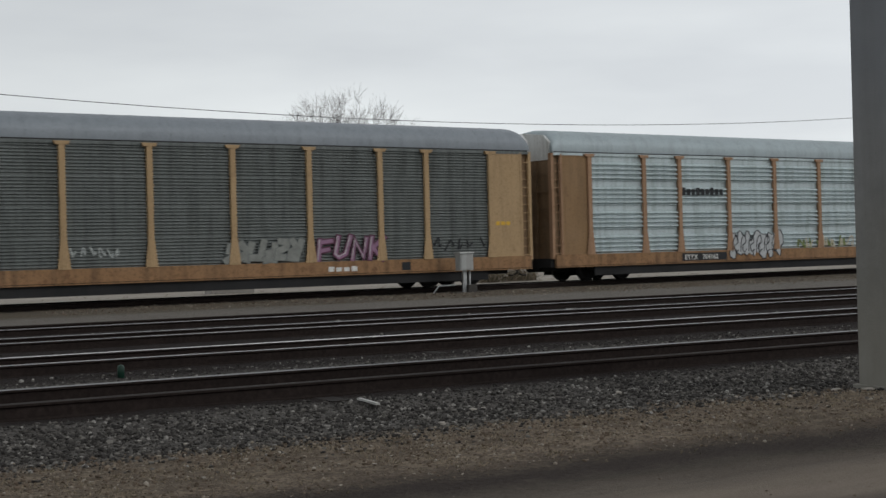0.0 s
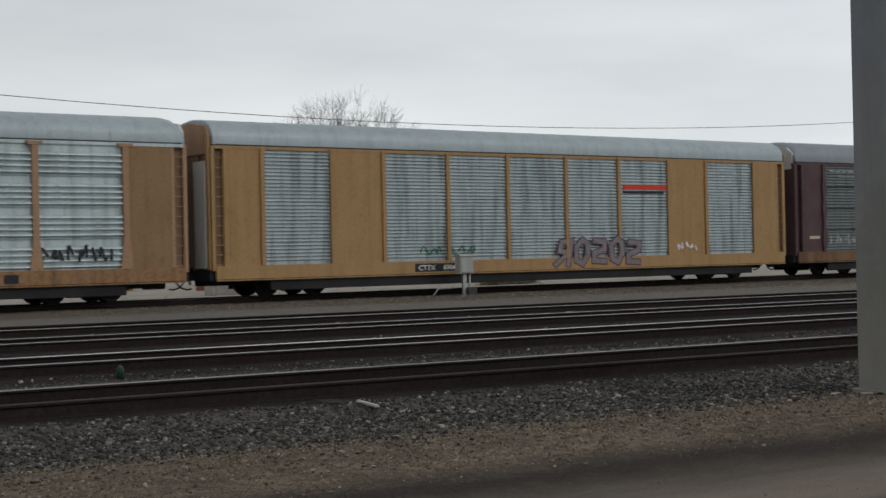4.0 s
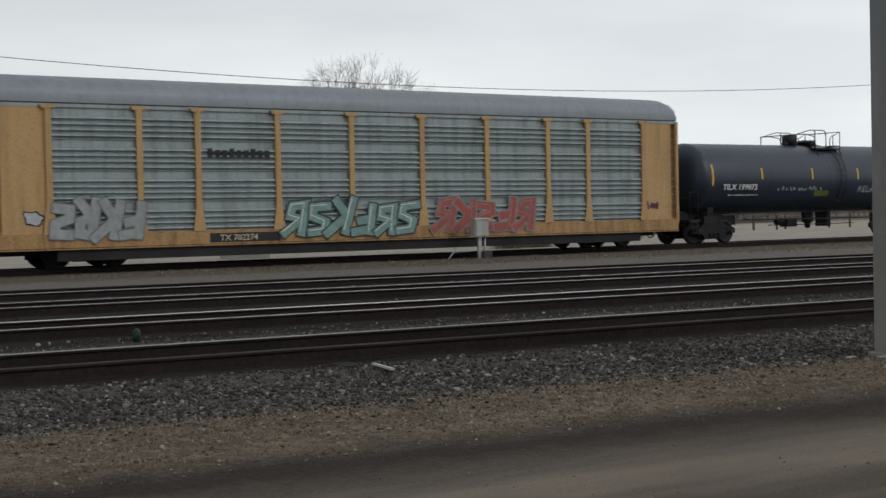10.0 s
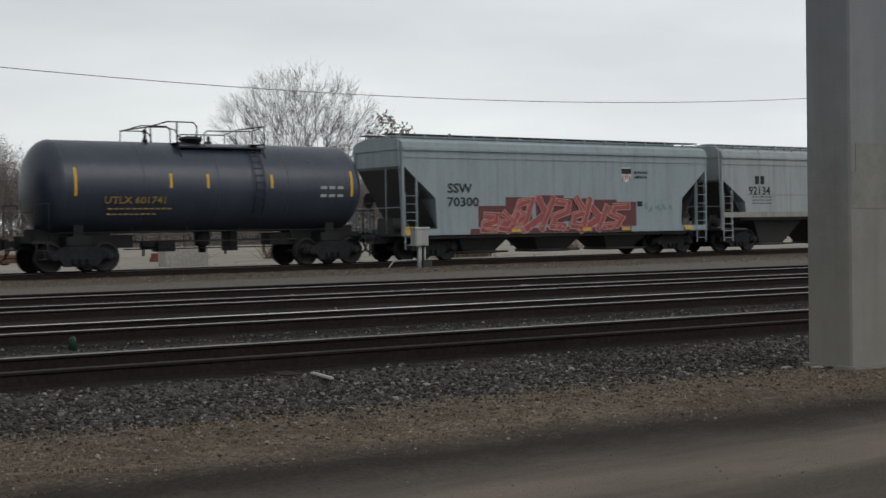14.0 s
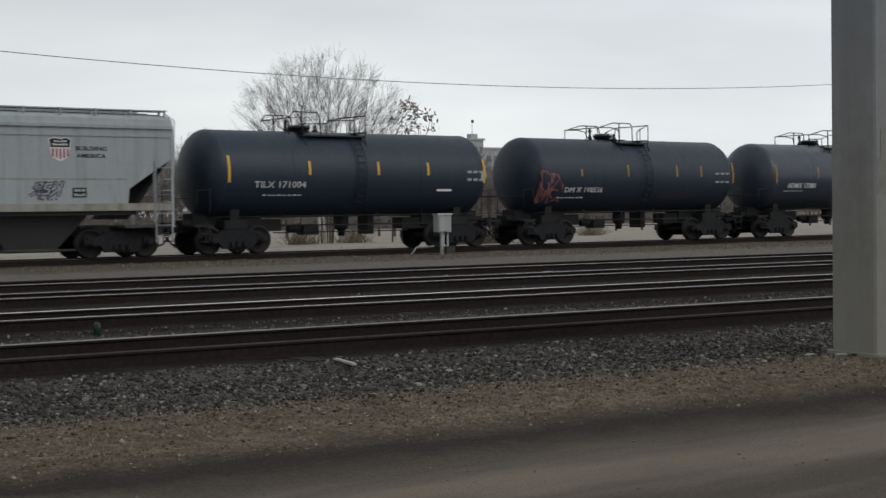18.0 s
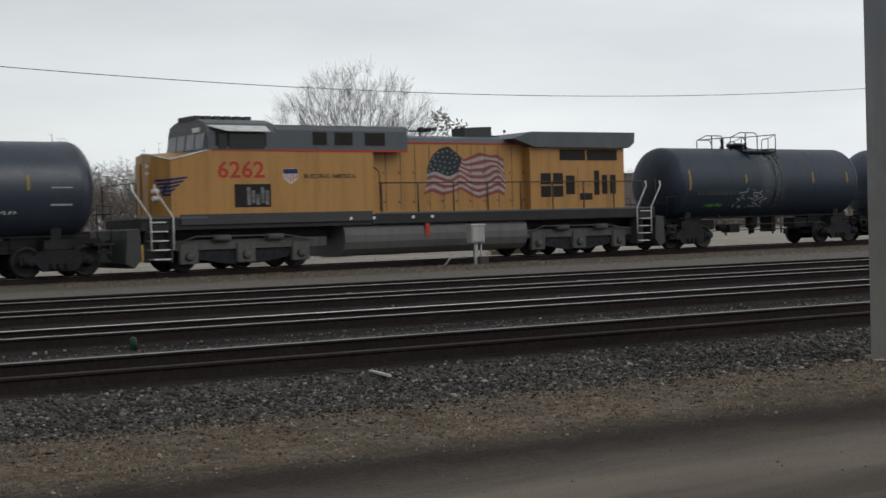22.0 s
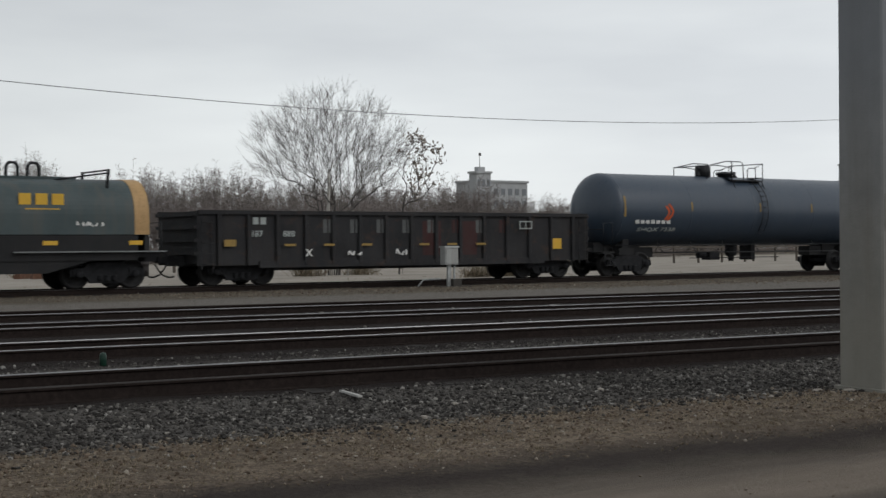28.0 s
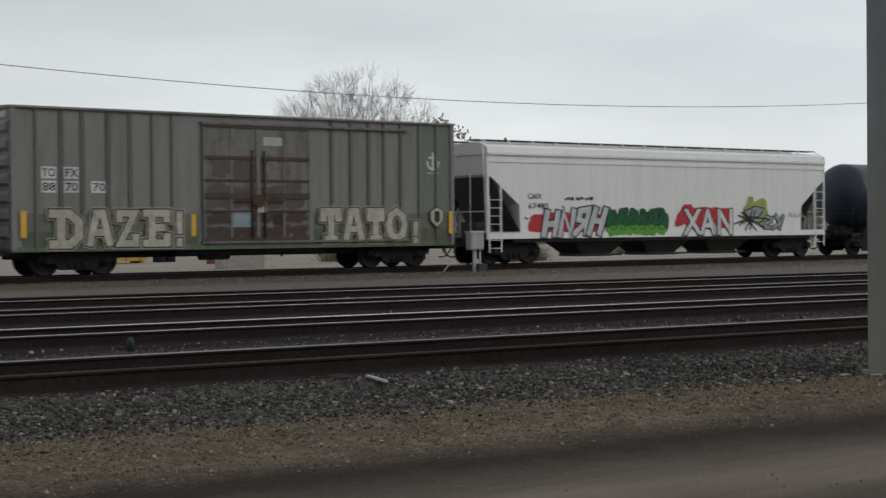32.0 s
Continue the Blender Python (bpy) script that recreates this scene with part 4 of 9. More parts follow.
# ---- paints of the train ----
m_black = paint("black underframe", (0.024, 0.0245, 0.026), 0.85, (0.045, 0.040, 0.036), 0.5, 0.2, 0.1, gloss=0.12)
m_iron = plain("cast truck iron", (0.022, 0.0225, 0.025), 0.85, 0.2, 0.4, 7)
m_wheel = plain("rolled wheel steel", (0.025, 0.0245, 0.0255), 0.65, 0.2, 0.3, 6)
m_rubber = plain("hose rubber", (0.02, 0.02, 0.02), 0.6)
m_ochre = paint("ochre rack paint", (0.42, 0.285, 0.15), 0.65, (0.10, 0.065, 0.035), 0.5, 0.35, 0.12, 0.25)
m_tan = paint("faded tan rack paint", (0.35, 0.207, 0.120), 0.7, (0.12, 0.075, 0.04), 0.5, 0.4, 0.15, 0.25, seed=2)
m_amber = paint("amber rack paint", (0.365, 0.218, 0.090), 0.6, (0.10, 0.06, 0.032), 0.4, 0.3, 0.12, 0.2, seed=11)
m_brown = paint("weathered brown-ochre rack paint", (0.265, 0.160, 0.076), 0.7, (0.10, 0.065, 0.038), 0.5, 0.4, 0.12, 0.3, seed=7)
m_gold = paint("yellow rack paint", (0.47, 0.295, 0.13), 0.6, (0.10, 0.065, 0.035), 0.4, 0.3, 0.12, 0.15, seed=3)
m_maroon = paint("maroon rack paint", (0.068, 0.029, 0.034), 0.6, (0.05, 0.04, 0.035), 0.5, 0.3, 0.2, 0.1)
m_dsill = paint("dirty brown sill paint", (0.185, 0.100, 0.048), 0.75, (0.05, 0.034, 0.025), 0.8, 0.7, 0.1, 0.6, seed=4)
m_orange = paint("rusty orange sill paint", (0.29, 0.160, 0.075), 0.75, (0.05, 0.035, 0.025), 0.8, 0.6, 0.1, 0.5)
m_esill = paint("rust-streaked yellow sill paint", (0.40, 0.235, 0.10), 0.7, (0.07, 0.04, 0.025), 0.8, 0.6, 0.12, 0.45, seed=6)
m_pdark = paint("sooty galvanised panel", (0.15, 0.165, 0.16), 0.6, (0.045, 0.05, 0.045), 0.5, 0.6, 0.1, metal=0.2)
m_plite = paint("bright galvanised panel", (0.49, 0.56, 0.575), 0.5, (0.13, 0.165, 0.15), 0.4, 0.5, 0.12, metal=0.35)
m_pmid = paint("dull galvanised panel", (0.295, 0.34, 0.345), 0.55, (0.09, 0.10, 0.09), 0.45, 0.55, 0.12, metal=0.3)
m_pdull = paint("smoky galvanised panel", (0.165, 0.186, 0.193), 0.5, (0.062, 0.080, 0.076), 0.45, 0.55, 0.12, metal=0.3, seed=8)
m_pblue = paint("streaked galvanised panel", (0.40, 0.46, 0.48), 0.55, (0.10, 0.12, 0.12), 0.5, 0.8, 0.12, metal=0.3, seed=4)
m_roof = paint("galvanised roof", (0.345, 0.40, 0.42), 0.55, (0.20, 0.21, 0.215), 0.2, 0.35, 0.12, metal=0.35)
m_roofd = paint("dull grey roof", (0.225, 0.25, 0.275), 0.55, (0.13, 0.14, 0.15), 0.2, 0.3, 0.1, metal=0.3, seed=5)
m_hood = paint("white end hood", (0.62, 0.63, 0.62), 0.6, (0.20, 0.18, 0.15), 0.4, 0.6, 0.1)
m_end = paint("weathered end door", (0.20, 0.125, 0.065), 0.75, (0.06, 0.05, 0.04), 0.6, 0.6, 0.15, 0.3)
m_seal = plain("black rubber seal", (0.015, 0.015, 0.016), 0.6)
m_white = ink("white stencil", (0.72, 0.72, 0.70), 0.3)
m_blackink = ink("black stencil", (0.025, 0.027, 0.03), 0.3)
m_yel = ink("yellow reflector", (0.70, 0.42, 0.05), 0.2, 0.5)
m_glint = ink("pale glint spray", (0.55, 0.55, 0.53), 0.5)
m_pale = ink("faded pale paint", (0.40, 0.43, 0.42), 0.5)


def local(c):
    """Turns a place along the whole train into one on its car."""
    return lambda x: x - c


# ---- trucks and couplers ----
def wheel_mesh():
    r = 0.46
    b = Build().lathe([(-0.07, 0.0), (-0.07, 0.10), (-0.03, 0.13), (-0.02, 0.36), (-0.07, 0.385), (-0.07, r - 0.01), (0.05, r), (0.058, r + 0.026), (0.075, r + 0.026),
                       (0.078, 0.38), (0.03, 0.36), (0.02, 0.13), (0.07, 0.10), (0.07, 0.0)], 28, "y")
    for k in range(5):
        a = k * 2 * math.pi / 5
        b.box(0.20 * math.cos(a) - 0.03, 0.20 * math.cos(a) + 0.03, -0.045, -0.02, 0.20 * math.sin(a) - 0.03, 0.20 * math.sin(a) + 0.03)
    return b.mesh("wheel", m_wheel)


def frame_mesh(axles):
    """Cast side frame with its axle boxes and spring nest."""
    b = Build()
    h = axles[-1]
    b.prism([(-h - 0.28, 0.40), (-h - 0.28, 0.60), (-h + 0.15, 0.66), (-0.55, 0.80), (0.55, 0.80), (h - 0.15, 0.66), (h + 0.28, 0.60), (h + 0.28, 0.40),
             (h - 0.22, 0.38), (0.52, 0.18), (-0.52, 0.18), (-h + 0.22, 0.38)], -0.09, 0.06, "y")
    for a in axles:
        b.lathe([(-0.20, 0.0), (-0.20, 0.085), (-0.16, 0.12), (0.08, 0.13)], 14, "y", (a, 0, 0.46))
        b.box(a - 0.19, a + 0.19, -0.13, 0.09, 0.44, 0.63)
    for k in (-0.22, 0.0, 0.22):
        b.lathe([(0.24, 0.075), (0.27, 0.095), (0.30, 0.075), (0.33, 0.095), (0.36, 0.075), (0.39, 0.095), (0.42, 0.075)], 10, "z", (k, -0.10, 0))
    return b.mesh("side_frame", m_iron)


WHEEL = wheel_mesh()
FRAMES = {2: frame_mesh((-0.89, 0.89)), 3: frame_mesh((-2.0, 0.0, 2.0))}
AXLE = Build().tube((0, -0.76, 0), (0, 0.76, 0), 0.085, 12).mesh("axle", m_iron)
BOLSTER = Build().slab(-0.24, 0.24, -1.05, 1.05, 0.42, 0.72, 0.03).tube((0, 0, 0.6), (0, 0, 0.86), 0.24, 16).mesh("truck", m_iron)
SPINNERS = []


def truck(parent, x, axles=(-0.89, 0.89)):
    t = part("truck", BOLSTER, None, parent, "greasy cast-iron truck")
    t.location = (x, 0, 0)
    for s in (-1, 1):
        f = part("side_frame", FRAMES[len(axles)], None, t)
        f.location, f.rotation_euler = (0, s * 1.0, 0), (0, 0, 0 if s < 0 else math.pi)
    for a in axles:
        part("axle", AXLE, None, t).location = (a, 0, 0.46)
        for s in (-1, 1):
            w = part("wheel", WHEEL, None, t)
            w.matrix_parent_inverse = pose(a, s * 0.755, 0.46, 0, 0, 0 if s < 0 else 180)
            SPINNERS.append((w, s))
    return t


KNUCKLE = (Build().box(-0.55, 0.25, -0.09, 0.09, 0.80, 0.98).box(0.2, 0.48, -0.17, 0.02, 0.74, 1.04).box(0.2, 0.36, 0.02, 0.15, 0.76, 1.02)
           .tube((0.38, -0.1, 0.70), (0.38, -0.1, 1.08), 0.05, 10).mesh("coupler", m_iron))
HOSE = Build().pipe([(0.0, -0.35, 0.72), (0.12, -0.36, 0.52), (0.28, -0.34, 0.36), (0.5, -0.30, 0.29), (0.68, -0.26, 0.31)], 0.028, 8).mesh("air_hose", m_rubber)


def coupling(parent, x, way):
    for name, me in (("coupler", KNUCKLE), ("air_hose", HOSE)):
        o = part(name, me, None, parent)
        o.location, o.rotation_euler = (x, 0, 0), (0, 0, 0 if way > 0 else math.pi)


def ladder(parent, x0, x1, y, z0, z1, material, rungs, normal=-0.04, name="ladder"):
    b = Build()
    for x in (x0, x1):
        b.box(x - 0.02, x + 0.02, y - 0.02, y + 0.015, z0, z1)
    for k in range(rungs):
        z = z0 + (z1 - z0) * (k + 0.5) / rungs
        b.tube((x0, y + normal, z), (x1, y + normal, z), 0.014, 6)
    return part(name, b, material, parent)


def scrawl(parent, x0, x1, z0, z1, y, count, fill, edge, seed, name="graffiti", label="", bulge=0.5, inner=True, sharp=False):
    """A painted tag that cannot be read: swollen letter-like blots with outlines, flat on a side, a part for each blot."""
    rnd = random.Random(seed)
    w = (x1 - x0) / count
    for k in range(count):
        cx, cz = x0 + (k + 0.5) * w, (z0 + z1) / 2 + rnd.uniform(-0.06, 0.06) * (z1 - z0)
        rx, rz = w * rnd.uniform(0.52, 0.68), (z1 - z0) / 2 * rnd.uniform(0.82, 1.0)
        m, ph, lean, bite = 32, rnd.uniform(0, 6.28), rnd.uniform(-0.25, 0.25), rnd.uniform(0, 6.28)
        pts = []
        for i in range(m):
            a = 2 * math.pi * i / m
            sq = 1.0 / max(abs(math.cos(a)), abs(math.sin(a)))
            r = (1 - bulge) * sq + bulge + 0.13 * math.sin(3 * a + ph) + 0.10 * math.sin(5 * a + 2.3 * ph) + rnd.uniform(-0.05, 0.05)
            gap = math.cos(a - bite)
            if gap > 0.86:
                r *= 1 - 2.6 * (gap - 0.86)
            px, pz = rx * r * 0.92 * math.cos(a), rz * r * 0.92 * math.sin(a)
            pts.append((cx + px + lean * pz * 0.5, min(z1, max(z0, cz + pz))))
        n = len(pts)
        if not inner:
            step = 0.0007 * (k % 3)
            g = part(name, Build().add([(px, y - 0.003 - step, pz) for px, pz in pts], [tuple(range(n))]), fill, parent, label if k == 0 else "")
            big = [(px + (0.045 if px > cx else -0.045), pz + (0.045 if pz > cz else -0.045)) for px, pz in pts]
            part("outline", Build().add([(px, y - 0.0015 - step * 0.5, pz) for px, pz in big], [tuple(range(n))]), edge, g)
            continue
        form = (SHARP if sharp else FORMS)[rnd.randrange(len(SHARP if sharp else FORMS))]
        ct, st, mirror = math.cos(ph), math.sin(ph), rnd.choice((-1, 1))
        if sharp:
            ct, st = math.cos(0.3 * math.sin(ph)), math.sin(0.3 * math.sin(ph))
        lines = []
        for line in form:
            lines.append([])
            for u, v in line:
                u, v = (u - 0.5) * mirror, v - 0.5
                u, v = u * ct - v * st, u * st + v * ct
                lines[-1].append((cx + u * w * 1.7 + lean * v * 0.3, (z0 + z1) / 2 + v * (z1 - z0) * 0.80 + rnd.uniform(-.03, .03)))
        fat = min(0.50, w * 0.46, (z1 - z0) * 0.40) * (0.85 if sharp else 1.0)
        g = part(name, ribbons(lines, fat, y - 0.0024 - 0.0013 * k), fill, parent, label if k == 0 else "")
        part("outline", ribbons(lines, fat + 0.055, y - 0.0018 - 0.0013 * k), edge, g)
        part("glint", ribbons([[(px - 0.04, pz + 0.04) for px, pz in lines[0]]], 0.03, y - 0.0029 - 0.0013 * k), m_glint, g)


# splinters and zigzags with sharp turns
SHARP = ([[(0.0, 0.0), (0.02, 0.02), (0.38, 0.98), (0.40, 0.98), (0.62, 0.45), (0.64, 0.45), (0.95, 0.95)]], [[(0.05, 0.05), (0.07, 0.06), (0.3, 0.95), (0.32, 0.95), (0.55, 0.15), (0.57, 0.15), (0.85, 1.0)]],
         [[(0.0, 0.75), (0.02, 0.76), (0.7, 0.95), (0.7, 0.93), (0.25, 0.3), (0.26, 0.29), (1.0, 0.05)]], [[(0.15, 1.0), (0.15, 0.98), (0.3, 0.05), (0.32, 0.05), (0.75, 0.2), (0.76, 0.22), (0.9, 0.95)], [(0.45, 0.6), (0.6, 0.9)]])
# curls, waves and rings that swollen paint shapes are swept along
FORMS = ([[(0.15, 0.5), (0.3, 0.9), (0.75, 0.85), (0.85, 0.4), (0.5, 0.1), (0.2, 0.25), (0.35, 0.55), (0.6, 0.55)]], [[(0.0, 0.3), (0.25, 0.75), (0.5, 0.4), (0.75, 0.75), (1.0, 0.35)], [(0.1, 0.05), (0.5, 0.2), (0.9, 0.05)]],
         [[(0.1, 0.2), (0.2, 0.8), (0.45, 0.45), (0.6, 0.95), (0.9, 0.5)]], [[(0.1, 0.75), (0.4, 0.95), (0.55, 0.6), (0.3, 0.35), (0.6, 0.1), (0.95, 0.3)], [(0.8, 0.6), (0.95, 0.85)]],
         [[(0.2, 0.2), (0.1, 0.6), (0.4, 0.9), (0.75, 0.75), (0.8, 0.35), (0.5, 0.15), (0.2, 0.2)]])


def ribbons(lines, width, y):
    """Flat rounded strokes along bent lines, on a side."""
    b = Build()
    for line in lines:
        p = [Vector(q) for q in line]
        path = []
        for i in range(len(p) - 1):
            a, c = p[max(i - 1, 0)], p[min(i + 2, len(p) - 1)]
            for t in (0.0, 0.25, 0.5, 0.75):
                path.append(0.5 * (2 * p[i] + (p[i + 1] - a) * t + (2 * a - 5 * p[i] + 4 * p[i + 1] - c) * t * t + (3 * p[i] - a - 3 * p[i + 1] + c) * t ** 3))
        path.append(p[-1])
        vs = []
        for i, q in enumerate(path):
            d = path[min(i + 1, len(path) - 1)] - path[max(i - 1, 0)]
            d = Vector((-d.y, d.x)).normalized() * width * 0.5
            vs += [(q.x - d.x, y, q.y - d.y), (q.x + d.x, y, q.y + d.y)]
        b.add(vs, [(2 * i, 2 * i + 1, 2 * i + 3, 2 * i + 2) for i in range(len(path) - 1)])
        for q in (path[0], path[-1]):
            b.add([(q.x + width * 0.5 * math.cos(k * 0.628), y - 0.0002, q.y + width * 0.5 * math.sin(k * 0.628)) for k in range(10)], [tuple(range(10))])
    return b


def strokes(parent, x0, x1, z0, z1, y, count, material, seed, width=0.05, name="graffiti", label=""):
    """A thin scrawled tag of bent lines that cannot be read, a part for each line."""
    rnd = random.Random(seed)
    for k in range(count):
        cx = x0 + (x1 - x0) * (k + 0.5) / count
        w = (x1 - x0) / count * 0.62
        ctrl = [(cx + rnd.uniform(-w, w), z0 + (z1 - z0) * (0.5 + 0.5 * (-1) ** i * rnd.uniform(0.4, 1.0))) for i in range(5)]
        line = []
        for i in range(3):
            a, b, c = Vector(ctrl[i]).lerp(Vector(ctrl[i + 1]), 0.5), Vector(ctrl[i + 1]), Vector(ctrl[i + 1]).lerp(Vector(ctrl[i + 2]), 0.5)
            line += [a * (1 - t) ** 2 + b * 2 * t * (1 - t) + c * t * t for t in (0.0, 0.2, 0.4, 0.6, 0.8)]
        vs = []
        for i, q in enumerate(line):
            d = (line[min(i + 1, len(line) - 1)] - line[max(i - 1, 0)])
            d = Vector((-d.y, d.x)).normalized() * width * 0.5 * (1.0 if 0 < i < len(line) - 1 else 0.5)
            vs += [(q.x - d.x, y - 0.003, q.y - d.y), (q.x + d.x, y - 0.003, q.y + d.y)]
        part(name, Build().add(vs, [(2 * i, 2 * i + 1, 2 * i + 3, 2 * i + 2) for i in range(len(line) - 1)]), material, parent, label if k == 0 else "")


FORMED = {"F": [[(0.05, 0), (0.0, 1)], [(0.0, 0.92), (0.95, 1.0)], [(0.05, 0.48), (0.75, 0.56)]], "U": [[(0.0, 1), (0.05, 0.2), (0.4, 0.05), (0.85, 0.2), (0.95, 1)]],
          "N": [[(0.0, 0), (0.05, 0.95), (0.9, 0.08), (0.95, 1)]], "K": [[(0.05, 0), (0.0, 1)], [(1.0, 1.0), (0.15, 0.5), (1.15, -0.05)]],
          "R": [[(0.0, 0), (0.05, 0.95), (0.8, 0.9), (0.85, 0.55), (0.15, 0.45), (1.0, 0)]], "O": [[(0.15, 0.15), (0.0, 0.6), (0.35, 1.0), (0.85, 0.85), (0.95, 0.3), (0.5, 0.0), (0.12, 0.18)]],
          "E": [[(0.95, 0.95), (0.05, 0.9), (0.0, 0.08), (1.0, 0.05)], [(0.05, 0.5), (0.75, 0.5)]], "S": [[(0.95, 0.95), (0.15, 0.9), (0.1, 0.6), (0.9, 0.42), (0.85, 0.08), (0.0, 0.05)]],
          "M": [[(0.0, 0), (0.1, 1), (0.5, 0.3), (0.9, 1), (1.0, 0)]], "H": [[(0.05, 0), (0.0, 1)], [(1.0, 0), (0.95, 1)], [(0.0, 0.5), (1.0, 0.45)]], "L": [[(0.05, 1), (0.0, 0.08), (1.0, 0.1)]]}


def blocky(lines, width, y):
    """Flat strokes with square ends and sharp turns, on a side."""
    b = Build()
    for k, line in enumerate(lines):
        p = [Vector(q) for q in line]
        p[0] += (p[0] - p[1]).normalized() * width * 0.45
        p[-1] += (p[-1] - p[-2]).normalized() * width * 0.45
        vs = []
        for i, q in enumerate(p):
            d0, d1 = (q - p[i - 1]).normalized() if i else None, (p[i + 1] - q).normalized() if i < len(p) - 1 else None
            n0, n1 = Vector((-d0.y, d0.x)) if d0 else None, Vector((-d1.y, d1.x)) if d1 else None
            m = n0 or n1
            if n0 and n1:
                m = (n0 + n1).normalized()
                m = m / max(0.55, m.dot(n0))
            vs += [(q.x - m.x * width / 2, y - 0.0005 * k, q.y - m.y * width / 2), (q.x + m.x * width / 2, y - 0.0005 * k, q.y + m.y * width / 2)]
        b.add(vs, [(2 * i, 2 * i + 1, 2 * i + 3, 2 * i + 2) for i in range(len(p) - 1)])
    return b


def piece(parent, x0, x1, z0, z1, y, forms, fill, edge, width, rim, seed, label="", turned=True, lean=0.15, glint=None):
    """A sprayed piece of block shapes with rims, a part for each shape; turned: shapes mirrored past reading."""
    rnd = random.Random(seed)
    w = (x1 - x0) / len(forms)
    for k, key in enumerate(forms):
        flip = -1 if turned else 1
        h, lift, tilt = (z1 - z0) * rnd.uniform(0.84, 1.0), (z1 - z0) * rnd.uniform(0.0, 0.06), lean + rnd.uniform(-0.12, 0.12)
        lines = []
        for line in FORMED[key]:
            lines.append([])
            for u, v in line:
                u = 0.5 + (u - 0.5) * flip * rnd.uniform(0.94, 1.06)
                v = (1 - v if turned and k % 2 else v) * rnd.uniform(0.97, 1.03)
                lines[-1].append((x0 + w * (k + 0.14 + 0.72 * u) + tilt * (v - 0.5) * h, z0 + lift + width * 0.4 + v * (h - width)))
        g = part("graffiti", blocky(lines, width, y - 0.004 - 0.0035 * k), fill, parent, label if k == 0 else "")
        part("outline", blocky(lines, width + 2 * rim, y - 0.002 - 0.0035 * k), edge, g)
        if glint:
            part("glint", blocky([[(a - width * 0.2, c + width * 0.2) for a, c in lines[0]]], 0.03, y - 0.0065 - 0.0035 * k), glint, g)


def burst(parent, x0, x1, z0, z1, y, count, material, seed, width=0.035, label=""):
    """A spiky sprayed tag: bent strokes that fly out from a knot."""
    rnd = random.Random(seed)
    cx, cz = x0 + (x1 - x0) * 0.42, z0 + (z1 - z0) * 0.42
    for k in range(count):
        a, r = k * 6.283 / count + rnd.uniform(-0.2, 0.2), rnd.uniform(0.5, 1.0)
        ex, ez = cx + math.cos(a) * (x1 - x0) * 0.55 * r, min(z1, max(z0, cz + math.sin(a) * (z1 - z0) * 0.6 * r))
        mid = ((cx + ex) / 2 + rnd.uniform(-0.08, 0.08), (cz + ez) / 2 + rnd.uniform(-0.08, 0.08))
        sx, sz = cx + rnd.uniform(-0.15, 0.15), cz + rnd.uniform(-0.12, 0.12)
        part("graffiti", ribbons([[(sx, sz), mid, (ex, ez)]], width, y - 0.003 - 0.0004 * k), material, parent, label if k == 0 else "")


def bars(parent, x0, x1, z0, z1, y, count, material, name="lettering", label=""):
    """Plain bars in place of writing, a part for each."""
    w = (x1 - x0) / count
    for k in range(count):
        tall = 1.0 if count < 4 or k % 3 == 0 else 0.82
        part(name, Build().box(x0 + k * w + 0.14 * w, x0 + (k + 1) * w - 0.14 * w, y - 0.004, y, z0, z0 + (z1 - z0) * tall), material, parent, label if k == 0 else "")


CARS = []
GAUGE = (0.9865, 1.0, 0.913)          # drawn car bodies to true metres: along, across, up


def car(name, label, x0, x1, category="rail car", group="cars of the train"):
    c = (x0 + x1) / 2
    at = GAUGE[0] * c + 6.86
    ob = thing(name, label, category, group, at=pose(at, TRACK_Y, TRACK_Z))
    CARS.append((ob, at))
    return ob, (x1 - x0) / 2, local(c)


# ---- auto racks ----
def ribbed(z0, z1, y, groups, ribs, depth):
    """A side panel's profile: groups of ribs pressed outwards, flat between."""
    prof = [(y, z0)]
    h = (z1 - z0) / groups
    for g in range(groups):
        base = z0 + g * h
        r = h * (0.74 if ribs < 6 else 0.96) / ribs
        for k in range(ribs):
            a = base + h * 0.03 + k * r
            prof += [(y, a + r * 0.04), (y - depth, a + r * 0.34), (y - depth * 0.92, a + r * 0.52), (y, a + r * 0.86)]
        prof.append((y, base + h * 0.985))
        if ribs < 6:
            prof += [(y - depth * 0.5, base + h * 0.99), (y - depth * 0.5, base + h * 0.998)]
    prof.append((y, z1))
    return prof


